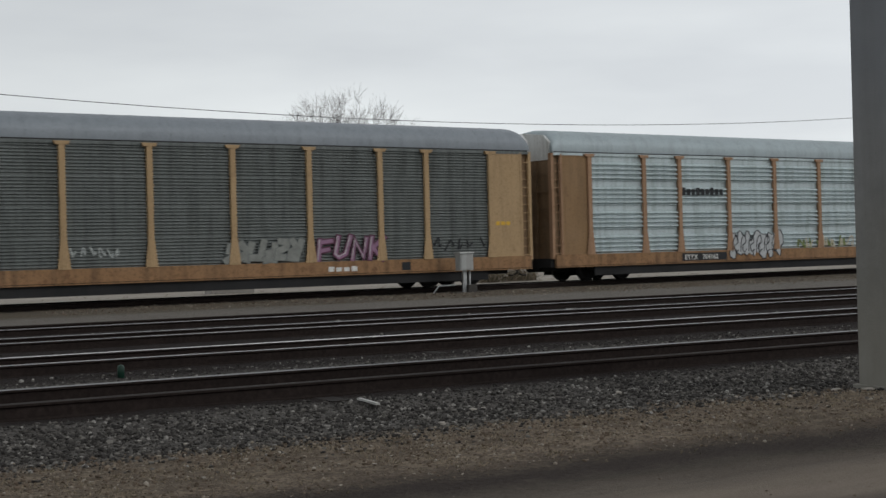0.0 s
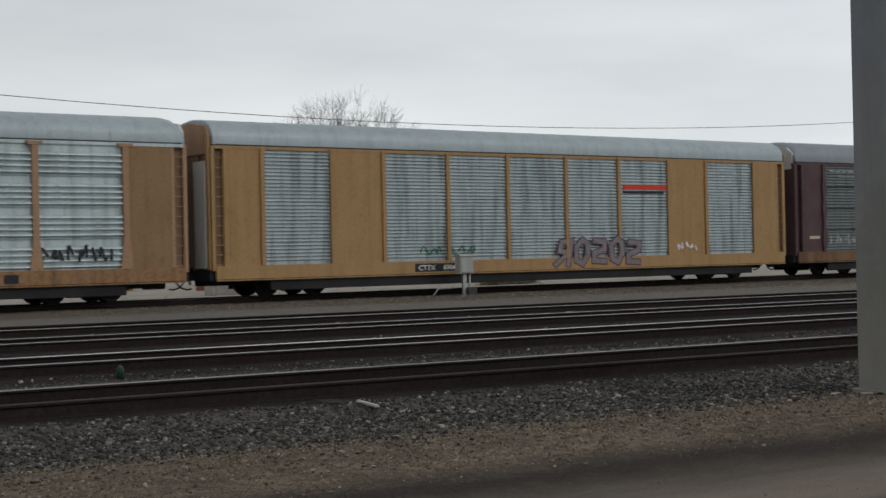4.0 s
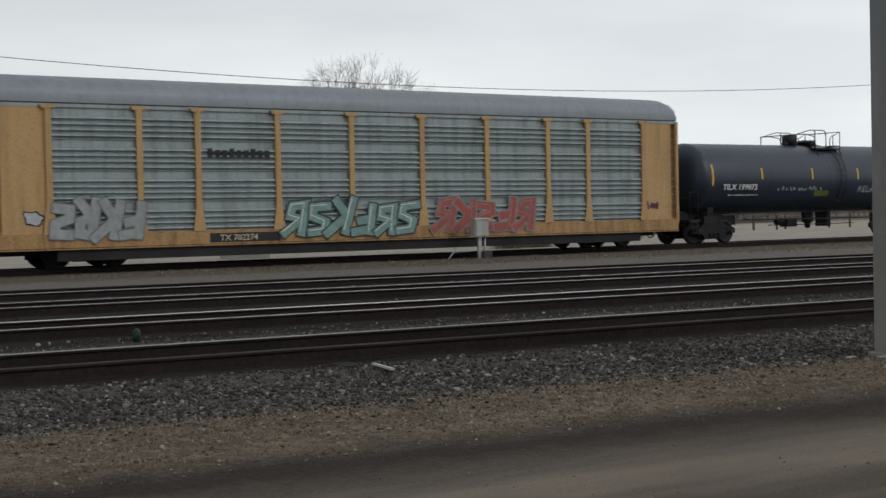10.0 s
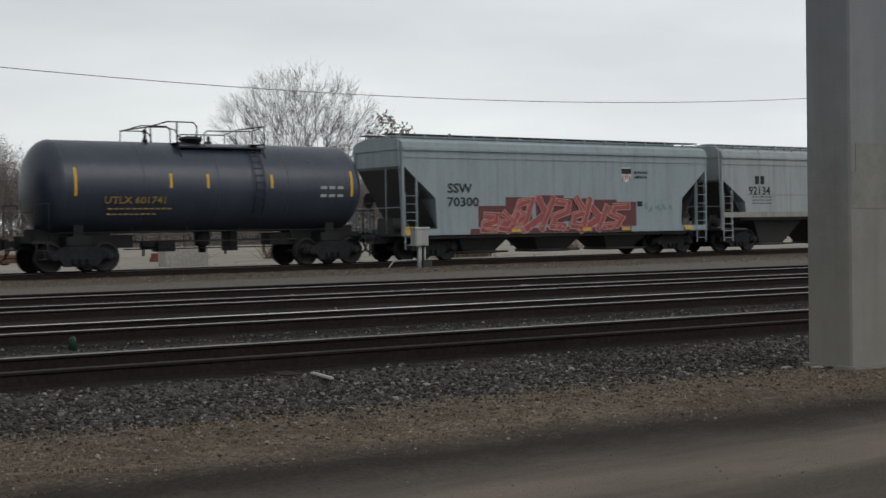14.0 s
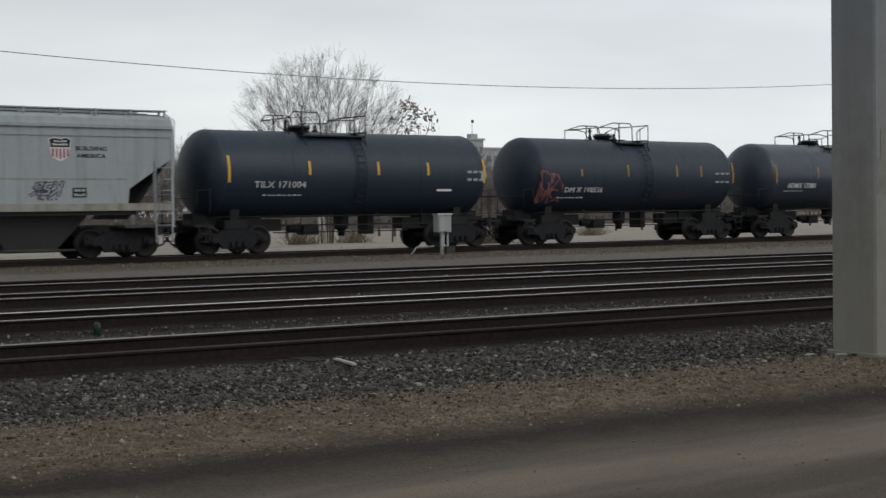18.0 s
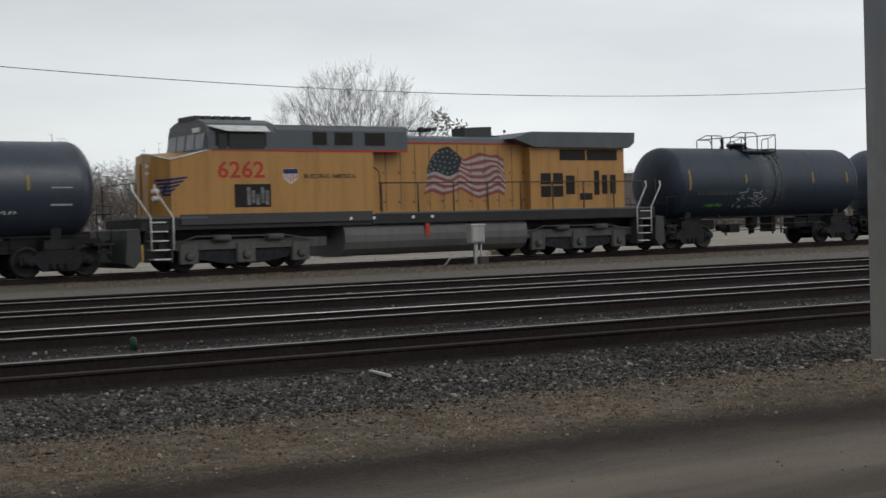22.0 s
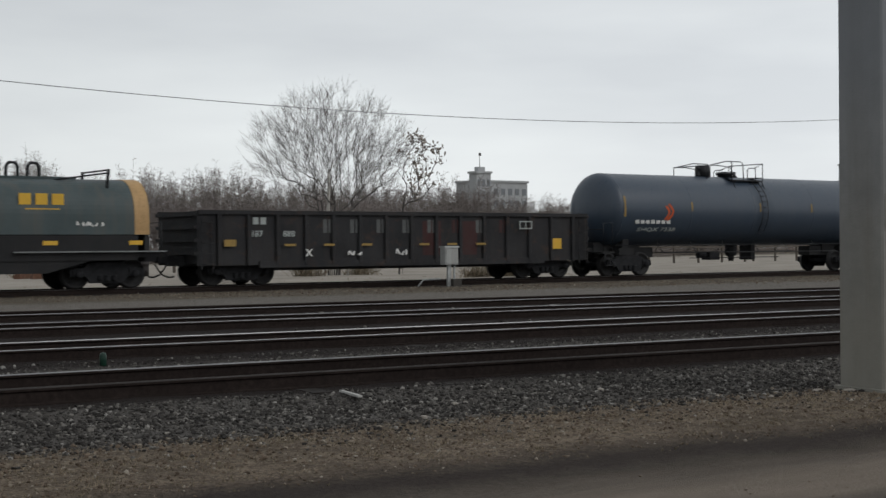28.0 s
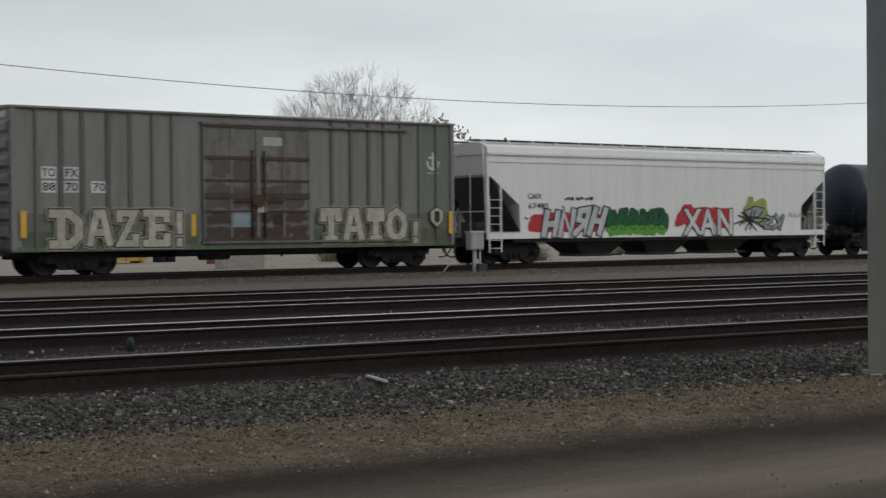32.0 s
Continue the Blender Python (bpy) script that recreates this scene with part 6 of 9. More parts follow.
def tank(label, x0, x1, skin, plat=(-2.1, -1.25, 1.2), marks=(), spill=None, box_valves=False, belts=(), mark=None, man=-0.35):
    """A tank car; marks are places of its reflectors along the train, spill a stained stretch under the manway."""
    ob, hl, lx = car("tank_car", label, x0, x1)
    hd = 0.72
    prof = [(-hl + hd * (1 - math.cos(radians(a))), TR * math.sin(radians(a))) for a in (0, 12, 25, 38, 50, 62, 74, 84)] + [(-hl + hd, TR)]
    rings = [-hl + hd + (2 * hl - 2 * hd) * k / 4 for k in range(1, 4)]
    body = Build().lathe(prof + [(x, TR) for x in rings] + [(-x, r) for x, r in prof[::-1]], 48, "x", (0, 0, ZC))
    shell = part("tank", body, skin, ob)
    for x in [-hl + hd, hl - hd] + rings:
        seam = Build().lathe([(x - 0.02, TR + 0.001), (x - 0.012, TR + 0.005), (x + 0.012, TR + 0.005), (x + 0.02, TR + 0.001)], 48, "x", (0, 0, ZC))
        part("weld_seam", seam, skin, shell)
    if spill:
        a, b = lx(spill[0]), lx(spill[1])
        skin_film = film("dried spill", spill[2], (a + b) / 2 * GAUGE[0], (b - a) / 2 * GAUGE[0], spill[3])
        part("spill", Build().sheet(bow(TR + 0.006, 25, 178, 18), a, b, smooth=True), skin_film, shell, "pale dried spill")
    for a, b in belts:
        part("belt", Build().sheet(bow(TR + 0.012, 20, 178, 16), lx(a), lx(b), smooth=True), skin, shell)
    # manway, valves and platform
    mw = Build().lathe([(0, 0.0), (0, 0.34), (0.16, 0.34), (0.16, 0.40), (0.20, 0.40), (0.27, 0.30), (0.30, 0.0)], 20, "z", (man, 0, ZC + TR - 0.04))
    mw = part("manway", mw, m_fit, ob)
    for k in range(8):
        a = k * math.pi / 4
        part("bolt", Build().tube((man + 0.37 * math.cos(a), 0.37 * math.sin(a), ZC + TR + 0.06), (man + 0.37 * math.cos(a), 0.37 * math.sin(a), ZC + TR + 0.26), 0.022, 6), m_fit, mw)
    v = Build().lathe([(0, 0.09), (0.12, 0.09), (0.14, 0.05), (0.34, 0.05), (0.36, 0.09), (0.44, 0.06), (0.5, 0.0)], 10, "z", (plat[0] + 0.35, -0.15, ZC + TR - 0.03))
    part("safety_valve", v, m_fit, ob)
    v = Build().lathe([(0, 0.12), (0.1, 0.12), (0.12, 0.06), (0.3, 0.06)], 10, "z", (man + 0.7, 0.1, ZC + TR - 0.03))
    part("vent_valve", v, m_fit, ob)
    if box_valves:
        part("valve_housing", Build().lathe([(0, 0.34), (0.5, 0.34), (0.52, 0.30), (0.52, 0.0)], 18, "z", (plat[0] + 0.75, 0, ZC + TR - 0.05)), m_fit, ob)
    zp, p0, p1, p2 = ZC + TR - 0.17, plat[0], plat[1], plat[2]
    b = Build().box(p1, p2, -1.05, -0.55, zp - 0.05, zp).box(p1, p2, 0.55, 1.05, zp - 0.05, zp).box(p1, p1 + 0.3, -1.05, 1.05, zp + 0.1, zp + 0.13)
    b.box(p2 - 0.3, p2, -1.05, 1.05, zp + 0.1, zp + 0.13)
    for x in (p1 + 0.05, p2 - 0.05):
        b.tube((x, -1.0, zp - 0.03), (x, -1.22, zp - 0.45), 0.025, 6)
    part("platform", b, m_fit, ob, "grated walkway round the manway")
    zt = ZC + TR + 0.66
    for s in (-1, 1):
        y = s * 1.03
        r = Build()
        r.pipe([(p0, y, zp), (p0, y, zt - 0.22), (p0 + 0.7, y, zt - 0.20), (p1 - 0.1, y, zt - 0.28), (p1, y, zt - 0.45), (p1, y, zp)], 0.022)
        r.pipe([(p0, y, zt - 0.24), (p1 - 0.35, y, zt), (p1 + 0.55, y, zt), (p1 + 0.68, y, zt - 0.12), (p1 + 0.7, y, zp)], 0.024)
        r.pipe([(p1 - 0.02, y, zp), (p1 - 0.02, y, zt)], 0.028)
        r.pipe([(p1 + 0.95, y, zp), (p1 + 0.95, y, zt - 0.38), (p1 + 1.05, y, zt - 0.28), (p2 - 0.5, y, zt - 0.26), (p2, y, zt - 0.06), (p2, y, zp)], 0.022)
        r.pipe([(p2 - 0.45, y, zp), (p2 - 0.45, y, zt - 0.24)], 0.02)
        part("railing", r, m_fit, ob)
    part("railing", Build().pipe([(p2, -1.03, zt - 0.06), (p2, 1.03, zt - 0.06)], 0.022), m_fit, ob)
    part("railing", Build().pipe([(p0, -1.03, zt - 0.22), (p0, 1.03, zt - 0.22)], 0.022), m_fit, ob)
    for s in (-1, 1):
        b = Build()
        for e in (-0.17, 0.17):
            b.pipe([(p2 - 0.5 + e, s * abs(y) * 1.03, z) for y, z in bow(TR + 0.05, 55, 150, 8)], 0.018)
        for k, (y, z) in enumerate(bow(TR + 0.06, 50, 150, 11)):
            b.tube((p2 - 0.67, s * abs(y), z), (p2 - 0.33, s * abs(y), z), 0.014, 6)
        part("ladder", b, m_fit, ob)
    # underframe
    for e in (-1, 1):
        x_in, x_out = e * (hl - 3.4), e * (hl + 0.25)
        b = Build().box(*sorted((x_in, x_out)), -0.33, 0.33, 0.78, 1.22)
        b.box(*sorted((e * (hl - 1.75), e * (hl - 0.95))), -1.0, 1.0, 0.90, 1.20).box(*sorted((e * (hl - 2.6), e * (hl - 0.1))), -0.40, 0.40, 0.92, 1.45)
        b.prism([(-0.9, 1.1), (0.9, 1.1), (0.95, 1.62), (0.45, 1.48), (0, 1.44), (-0.45, 1.48), (-0.95, 1.62)], *sorted((e * (hl - 1.52), e * (hl - 1.20))))
        b.box(*sorted((e * (hl - 0.35), e * (hl + 0.28))), -1.42, 1.42, 0.98, 1.06)
        part("stub_sill", b, m_black, ob)
        r = Build()
        for s in (-1, 1):
            xo = e * (hl + 0.2)
            r.pipe([(xo, s * 1.38, 1.05), (xo, s * 1.38, 2.25), (xo - e * 0.45, s * 1.40, 2.28), (xo - e * 0.45, s * 1.40, 1.05)], 0.018)
            r.pipe([(xo - e * 0.05, s * 1.42, 0.45), (xo - e * 0.05, s * 1.42, 1.0)], 0.02)
            r.pipe([(xo - e * 0.40, s * 1.42, 0.45), (xo - e * 0.40, s * 1.42, 1.0)], 0.02)
            r.pipe([(xo - e * 0.05, s * 1.42, 0.47), (xo - e * 0.40, s * 1.42, 0.47)], 0.02)
            r.pipe([(xo - e * 0.05, s * 1.42, 0.75), (xo - e * 0.40, s * 1.42, 0.75)], 0.02)
        r.pipe([(e * (hl + 0.2), -1.38, 2.0), (e * (hl + 0.2), 1.38, 2.0)], 0.018)
        part("end_railing", r, m_fit, ob)
        coupling(ob, e * (hl + 0.35), e)
        truck(ob, e * (hl - 1.35))
    for y in (-1.28, 1.28):
        b = Build()
        b.pipe([(-hl + 2.9, y, 0.98), (hl - 2.9, y, 0.98)], 0.02)
        b.pipe([(-hl + 0.4, y * 1.1, 1.32), (hl - 0.4, y * 1.1, 1.32)], 0.018)
        k = -hl + 3.1
        while k < hl - 2.8:
            b.pipe([(k, y, 0.98), (k, y * 0.72, 1.5)], 0.016)
            k += 1.9
        part("grab_rail", b, m_fit, ob)
    b = Build().lathe([(0.55, 0.0), (0.55, 0.12), (0.78, 0.14), (0.80, 0.24), (0.95, 0.26), (1.32, 0.28)], 14, "z", (0.1, 0, 0))
    b.box(-1.7, -1.1, -0.5, 0.0, 0.62, 0.95).tube((-2.2, -0.25, 0.85), (-1.7, -0.25, 0.85), 0.12, 10).box(1.0, 1.25, -0.35, 0.35, 0.6, 1.3).pipe([(-2.9, -0.5, 0.72), (2.6, -0.5, 0.72)], 0.02)
    part("outlet_valve", b, m_iron, ob)
    for q, h in marks:
        x = lx(q)
        a0 = 90 if h < 0.8 else 80
        part("reflector", Build().sheet(bow(TR + 0.006, a0 - 2, a0 - 2 + 36 * h, 6), x - 0.045, x + 0.045), mark or m_yel, ob)
    return ob, lx, hl


def on_tank(ob, x, z, text, size, material, bold=0.0, name="lettering", fit=0.0):
    """Letters laid on the curve of a tank at height z."""
    y = -math.sqrt(max(0.0, (TR + 0.012) ** 2 - (z + size * 0.35 - ZC) ** 2)) - 0.006
    tilt = math.degrees(math.asin(max(-1, min(1, (z + size * 0.35 - ZC) / TR))))
    return letters(text, size, material, ob, pose(x, y, z, 90 - tilt, 0, 0), name=name, bold=bold, lift=0.006, fit=fit)


def tank_y(z):
    return -math.sqrt(max(0.0, (TR + 0.016) ** 2 - (z - ZC) ** 2))


m_dimyel = ink("dim yellow stencil", (0.34, 0.225, 0.07), 0.5)
f_, lx, hl = tank("long clean black tank car with yellow reflectors", 138.71, 154.96, m_tank, (-1.72, -0.43, 1.17), [(139.65, 0.95), (142.5, 0.5), (145.6, 0.5), (148.55, 0.5), (151.75, 0.5), (154.16, 0.95)], None, True, man=0.0)
on_tank(f_, lx(140.2), 2.34, "TILX 199873", 0.36, m_white, 0.006, fit=1.99)
bars(f_, lx(140.6), lx(142.4), 2.08, 2.14, tank_y(2.1), 9, m_pale)
strokes(f_, lx(143.5), lx(146.3), 2.2, 2.55, tank_y(2.4) - 0.01, 12, m_pale, 31, 0.035)
part("placard", Build().box(lx(145.85), lx(146.75), tank_y(2.1) - 0.006, tank_y(2.1), 2.03, 2.27), ink("dull olive", (0.16, 0.19, 0.04), 0.3), f_)
on_tank(f_, lx(148.6), 2.18, "RELAX=NSC", 0.46, m_silver, -0.005, "graffiti", fit=2.75)
strokes(f_, lx(151.6), lx(153.4), 2.3, 2.42, tank_y(2.3) - 0.01, 9, m_white, 32, 0.03)
bars(f_, lx(152.6), lx(153.8), 2.55, 2.95, tank_y(2.75) - 0.01, 4, m_pale, "placard")

g_, lx, hl = tank("black tank car dulled by dust with amber lettering", 156.6, 168.41, m_tank2, (-2.3, -1.2, 1.97), [(157.65, 0.95), (160.8, 0.5), (162.1, 0.5), (164.45, 0.5), (167.6, 0.95)], man=-0.25)
on_tank(g_, lx(158.55), 2.28, "UTLX 601741", 0.34, m_dimyel, 0.004, fit=2.04)
bars(g_, lx(158.7), lx(160.9), 2.08, 2.13, tank_y(2.1), 11, m_dimyel)
bars(g_, lx(158.7), lx(160.4), 1.9, 1.95, tank_y(1.92), 9, m_dimyel)
bars(g_, lx(166.3), lx(167.3), 2.5, 2.9, tank_y(2.7) - 0.01, 3, m_pale, "placard")

j_, lx, hl = tank("clean black tank car with white stencil and yellow reflectors", 203.58, 215.35, m_tank1, (-2.5, -1.97, 0.55), [(204.45, 0.95), (207.45, 0.5), (210.2, 0.5), (212.3, 0.5), (214.8, 0.95)], man=-1.55)
on_tank(j_, lx(205.35), 2.34, "TILX 171004", 0.33, m_white, 0.0, fit=1.94)
bars(j_, lx(205.7), lx(207.2), 2.05, 2.10, tank_y(2.07), 8, m_pale)
bars(j_, lx(212.6), lx(213.5), 2.20, 2.28, tank_y(2.24), 1, m_white)
bars(j_, lx(214.0), lx(214.8), 2.6, 3.0, tank_y(2.8) - 0.01, 3, m_pale, "placard")

k_, lx, hl = tank("black tank car with a pink tag and a white number", 217.0, 228.48, m_tank1, (-1.9, -0.72, 0.85), [(219.55, 0.3), (222.0, 0.5), (224.7, 0.5), (226.1, 0.5), (228.0, 0.95)], None, False, (), m_dimyel, -0.75)
on_tank(k_, lx(218.7), 2.14, "DM X 190536", 0.32, m_white, 0.0, fit=1.93)
bars(k_, lx(218.45), lx(219.8), 1.9, 1.95, tank_y(1.92), 7, m_pale)
m_coral = ink("coral spray", (0.34, 0.13, 0.13), 0.6)
scrawl(k_, lx(217.5), lx(218.6), 1.72, 3.0, tank_y(1.9) - 0.02, 2, ink("dull plum spray", (0.15, 0.065, 0.075), 0.7), m_coral, 33, label="coral outlined tag", bulge=0.4, inner=False)
burst(k_, lx(217.5), lx(218.6), 1.7, 2.9, tank_y(1.9) - 0.03, 9, m_coral, 133, 0.045)
bars(k_, lx(226.9), lx(227.8), 2.55, 3.0, tank_y(2.8) - 0.01, 3, m_pale, "placard")
strokes(k_, lx(223.8), lx(226.0), 1.7, 2.2, tank_y(1.9) - 0.02, 6, m_plum, 34, 0.06)

l_, lx, hl = tank("black tank car with a broad pale spill down its side", 230.0, 241.6, m_tank2, (-2.3, -0.98, 1.43), [(230.75, 0.9), (233.5, 0.5), (239.25, 0.5)], (234.3, 236.8, (0.20, 0.215, 0.20), 0.9), False, (), m_dimyel, -1.15)
on_tank(l_, lx(231.45), 2.32, "ADMX 17380", 0.32, m_white, 0.005, fit=1.88)
bars(l_, lx(231.3), lx(232.6), 2.15, 2.2, tank_y(2.17), 7, m_pale)
burst(l_, lx(236.9), lx(238.25), 1.95, 2.72, tank_y(2.2) - 0.01, 19, m_white, 35, 0.024, "white spiky tag")
strokes(l_, lx(238.4), lx(239.0), 2.0, 2.2, tank_y(2.1) - 0.01, 3, m_white, 36, 0.035)
bars(l_, lx(239.8), lx(240.7), 2.3, 2.9, tank_y(2.6) - 0.01, 1, m_pale, "placard")

n_, lx, hl = tank("grimy black tank car with pale streaks under the manway", 265.05, 276.79, m_tank1, (-2.06, -1.15, 0.65), [(266.0, 0.9), (269.2, 0.4), (273.3, 0.5), (275.5, 0.5)], (269.9, 271.9, (0.14, 0.155, 0.17), 0.75), False, (), m_dimyel, -0.75)
piece(n_, lx(268.8), lx(270.5), 1.75, 2.5, tank_y(2.1) - 0.015, "RKSR", m_tank, m_silver, 0.10, 0.032, 36, "hollow tag outlined in silver")
strokes(n_, lx(266.95), lx(268.1), 1.75, 2.0, tank_y(1.85) - 0.01, 7, m_green, 37, 0.05)
bars(n_, lx(266.4), lx(268.9), 2.3, 2.5, tank_y(2.4), 11, m_fit)

o_, lx, hl = tank("dusty blue-black tank car with a white tag", 278.05, 289.8, m_tank4, (-2.56, -1.22, 1.14), [(278.9, 0.9), (288.9, 0.4)], None, False, (), m_dimyel, -1.4)
on_tank(o_, lx(279.8), 2.47, "ADMX 16973", 0.30, m_pale, 0.002, fit=1.86)
burst(o_, lx(285.0), lx(286.2), 2.02, 2.8, tank_y(2.3) - 0.01, 17, m_silver, 38, 0.024, "white spiky tag")
strokes(o_, lx(286.2), lx(287.2), 2.2, 2.5, tank_y(2.3) - 0.01, 4, m_silver, 138, 0.035)
strokes(o_, lx(278.6), lx(279.5), 2.0, 2.5, tank_y(2.2) - 0.01, 7, m_silver, 39, 0.05)

r_, lx, hl = tank("long blue-black tank car with a red flash by its name", 325.7, 342.25, m_tank3, (-2.35, -0.85, 1.05), [(326.5, 0.9), (330.2, 0.4), (334.3, 0.4), (337.6, 0.4), (341.1, 0.4)], None, True, [(335.0, 335.9)], m_dimyel, -0.25)
bars(r_, lx(327.05), lx(329.05), 2.24, 2.42, tank_y(2.33), 7, m_glint, label="white maker's name")
on_tank(r_, lx(327.25), 1.92, "SHQX 7338", 0.26, m_pale, 0.002, fit=2.1)
flash = ink("red flash", (0.55, 0.10, 0.03), 0.2)
for shape in ([(328.72, 2.45), (328.86, 2.62), (328.88, 2.82), (328.74, 2.98)], [(328.86, 2.42), (329.06, 2.62), (329.10, 2.82), (328.92, 3.06)]):
    part("emblem", ribbons([[(lx(x), z) for x, z in shape]], 0.11, tank_y(2.7) - 0.02), flash, r_, "orange-red swoosh")

u_, lx, hl = tank("black tank car coupled last behind the white hopper", 380.9, 393.0, m_tank, (-2.1, -1.25, 1.2), [(381.8, 0.9)])

# ---- covered hoppers ----
m_hgrey = paint("pale blue-grey hopper paint", (0.275, 0.330, 0.352), 0.6, (0.14, 0.14, 0.13), 0.22, 0.35, 0.12, 0.03)
m_hlite = paint("light grey hopper paint", (0.325, 0.358, 0.372), 0.6, (0.15, 0.145, 0.13), 0.2, 0.4, 0.12, 0.05, seed=2)
m_hwhite = paint("off-white hopper paint", (0.74, 0.745, 0.73), 0.6, (0.34, 0.34, 0.32), 0.12, 0.14, 0.08, 0.012, seed=5)
m_lstripe = ink("deep red stripe", (0.30, 0.06, 0.09), 0.2)
m_hsill = paint("dust-caked hopper sill", (0.30, 0.295, 0.26), 0.75, (0.12, 0.10, 0.08), 0.45, 0.6, 0.15, 0.25, seed=8)
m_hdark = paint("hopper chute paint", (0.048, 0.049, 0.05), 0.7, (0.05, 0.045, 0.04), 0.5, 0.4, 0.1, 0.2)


def hopper(label, x0, x1, skin, chutes, knee=(3.7, 2.45), bays=3, stands=False, sill_mat=None, top=4.92, base=1.22, bay=0.0, shift=0.0, wide=0.49):
    ob, hl, lx = car("covered_hopper", label, x0, x1)
    hi, lo = knee
    outline = [(-hl + 0.05, 4.35), (-hl + 0.05, hi), (-hl + 1.45, lo), (-hl + 1.50, base), (hl - 1.50, base), (hl - 1.45, lo), (hl - 0.05, hi), (hl - 0.05, 4.35)]
    body = part("body", Build().prism(outline, -1.53, 1.53, "y"), skin, ob)
    n = 9
    for k in range(1, n):
        x = -hl + 1.6 + (2 * hl - 3.2) * k / n
        part("weld_seam", Build().box(x - 0.012, x + 0.012, -1.536, -1.53, base + 0.03, 4.3), skin, body)
    roof = [(-1.54, 4.34), (-1.56, 4.40), (-1.50, 4.62), (-1.30, 4.72), (-0.55, top - 0.06), (0.55, top - 0.06), (1.30, 4.72), (1.50, 4.62), (1.56, 4.40), (1.54, 4.34)]
    part("roof", Build().prism(roof, -hl, hl), skin, ob)
    for s in (-1, 1):
        part("side_belt", Build().box(-hl + 0.05, hl - 0.05, s * 1.545 - 0.015, s * 1.545 + 0.015, 4.02, 4.10), skin, ob)
        part("roof_rail", Build().box(-hl, hl, s * 1.57 - 0.03, s * 1.57 + 0.03, 4.30, 4.40), skin, ob)
    part("running_board", Build().box(-hl - 0.1, hl + 0.1, -0.95, -0.45, top + 0.02, top + 0.06).box(-hl - 0.1, hl + 0.1, 0.45, 0.95, top + 0.02, top + 0.06), m_hdark if not stands else skin, ob)
    x = -hl + 0.3
    while x < hl:
        for s in (-1, 1):
            b = Build().box(x - 0.03, x + 0.03, s * 0.95 - 0.03, s * 0.95 + 0.03, 4.68, top + 0.03)
            if stands:
                b.box(x - 0.03, x + 0.03, s * 1.35 - 0.02, s * 1.35 + 0.02, 4.62, top + 0.03).box(x - 0.03, x + 0.03, min(s * .9, s * 1.37), max(s * .9, s * 1.37), top - 0.0, top + 0.03)
            part("board_bracket", b, skin, ob)
        x += 1.12
    part("hatch_trough", Build().box(-hl + 0.6, hl - 0.6, -0.3, 0.3, top - 0.06, top + 0.08), skin, ob)
    for s in (-1, 1):
        part("side_sill", Build().box(-hl, hl, s * 1.50 - 0.06, s * 1.50 + 0.06, base - 0.2, base + 0.04), sill_mat or skin, ob)
    w = bay or (2 * hl - 4.6) / bays
    beam = Build()
    for s in (-1, 1):
        beam.box(-hl + 1.2, hl - 1.2, s * 1.42 - 0.05, s * 1.42 + 0.05, base - 0.34, base - 0.2)
    part("under_beam", beam, m_black, ob, "black side beam under the sill")
    for k in range(bays):
        c = (k + 0.5 - bays / 2) * w + shift
        b = Build()
        vs = [(c + sx * w * wide, sy * 1.15, base) for sx in (-1, 1) for sy in (-1, 1)] + [(c + sx * w * 0.20, sy * 0.60, 0.32) for sx in (-1, 1) for sy in (-1, 1)]
        b.add(vs, [(0, 1, 3, 2), (4, 6, 7, 5), (0, 4, 5, 1), (2, 3, 7, 6), (0, 2, 6, 4), (1, 5, 7, 3)])
        b.box(c - w * 0.22, c + w * 0.22, -0.68, 0.68, 0.24, 0.36).tube((c - w * 0.34, -0.8, 0.30), (c + w * 0.34, -0.8, 0.30), 0.04, 8)
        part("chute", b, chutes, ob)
    for e in (-1, 1):
        for s in (-1, 1):
            part("corner_post", Build().box(e * (hl - 0.02) - 0.045, e * (hl - 0.02) + 0.045, s * 1.50 - 0.045, s * 1.50 + 0.045, 1.0, 4.36), skin, ob)
            part("end_strut", Build().box(e * (hl - 0.62) - 0.035, e * (hl - 0.62) + 0.035, s * 1.50 - 0.03, s * 1.50 + 0.03, 1.2, hi - 0.45), skin, ob)
            a, c = sorted((e * (hl - 0.06), e * (hl - 0.60)))
            if s < 0:
                ladder(ob, a, c, -1.56, 0.5, 2.7 if e < 0 else 3.2, skin, 7, -0.02)
        slope = Build()
        xo, xi = e * (hl - 0.1), e * (hl - 1.5)
        slope.add([(xo, -1.5, hi), (xo, 1.5, hi), (xi, 1.5, 1.3), (xi, -1.5, 1.3), (xo - e * .05, -1.5, hi), (xo - e * .05, 1.5, hi)], [(0, 1, 2, 3)])
        # slope sheet coloured dark for the shade under the car's end
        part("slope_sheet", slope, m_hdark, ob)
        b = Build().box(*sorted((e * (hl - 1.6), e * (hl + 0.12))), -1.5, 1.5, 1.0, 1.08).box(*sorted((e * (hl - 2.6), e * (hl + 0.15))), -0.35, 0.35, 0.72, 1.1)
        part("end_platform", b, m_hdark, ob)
        r = Build().pipe([(e * hl, -1.45, 1.1), (e * (hl + 0.12), -1.45, 4.6), (e * (hl - 0.15), -1.0, top + 0.05)], 0.02)
        r.pipe([(e * hl, -1.45, 2.1), (e * hl, 1.45, 2.1)], 0.02).pipe([(e * hl, -0.5, 1.1), (e * hl, -0.5, 3.6)], 0.02)
        part("end_rail", r, skin, ob)
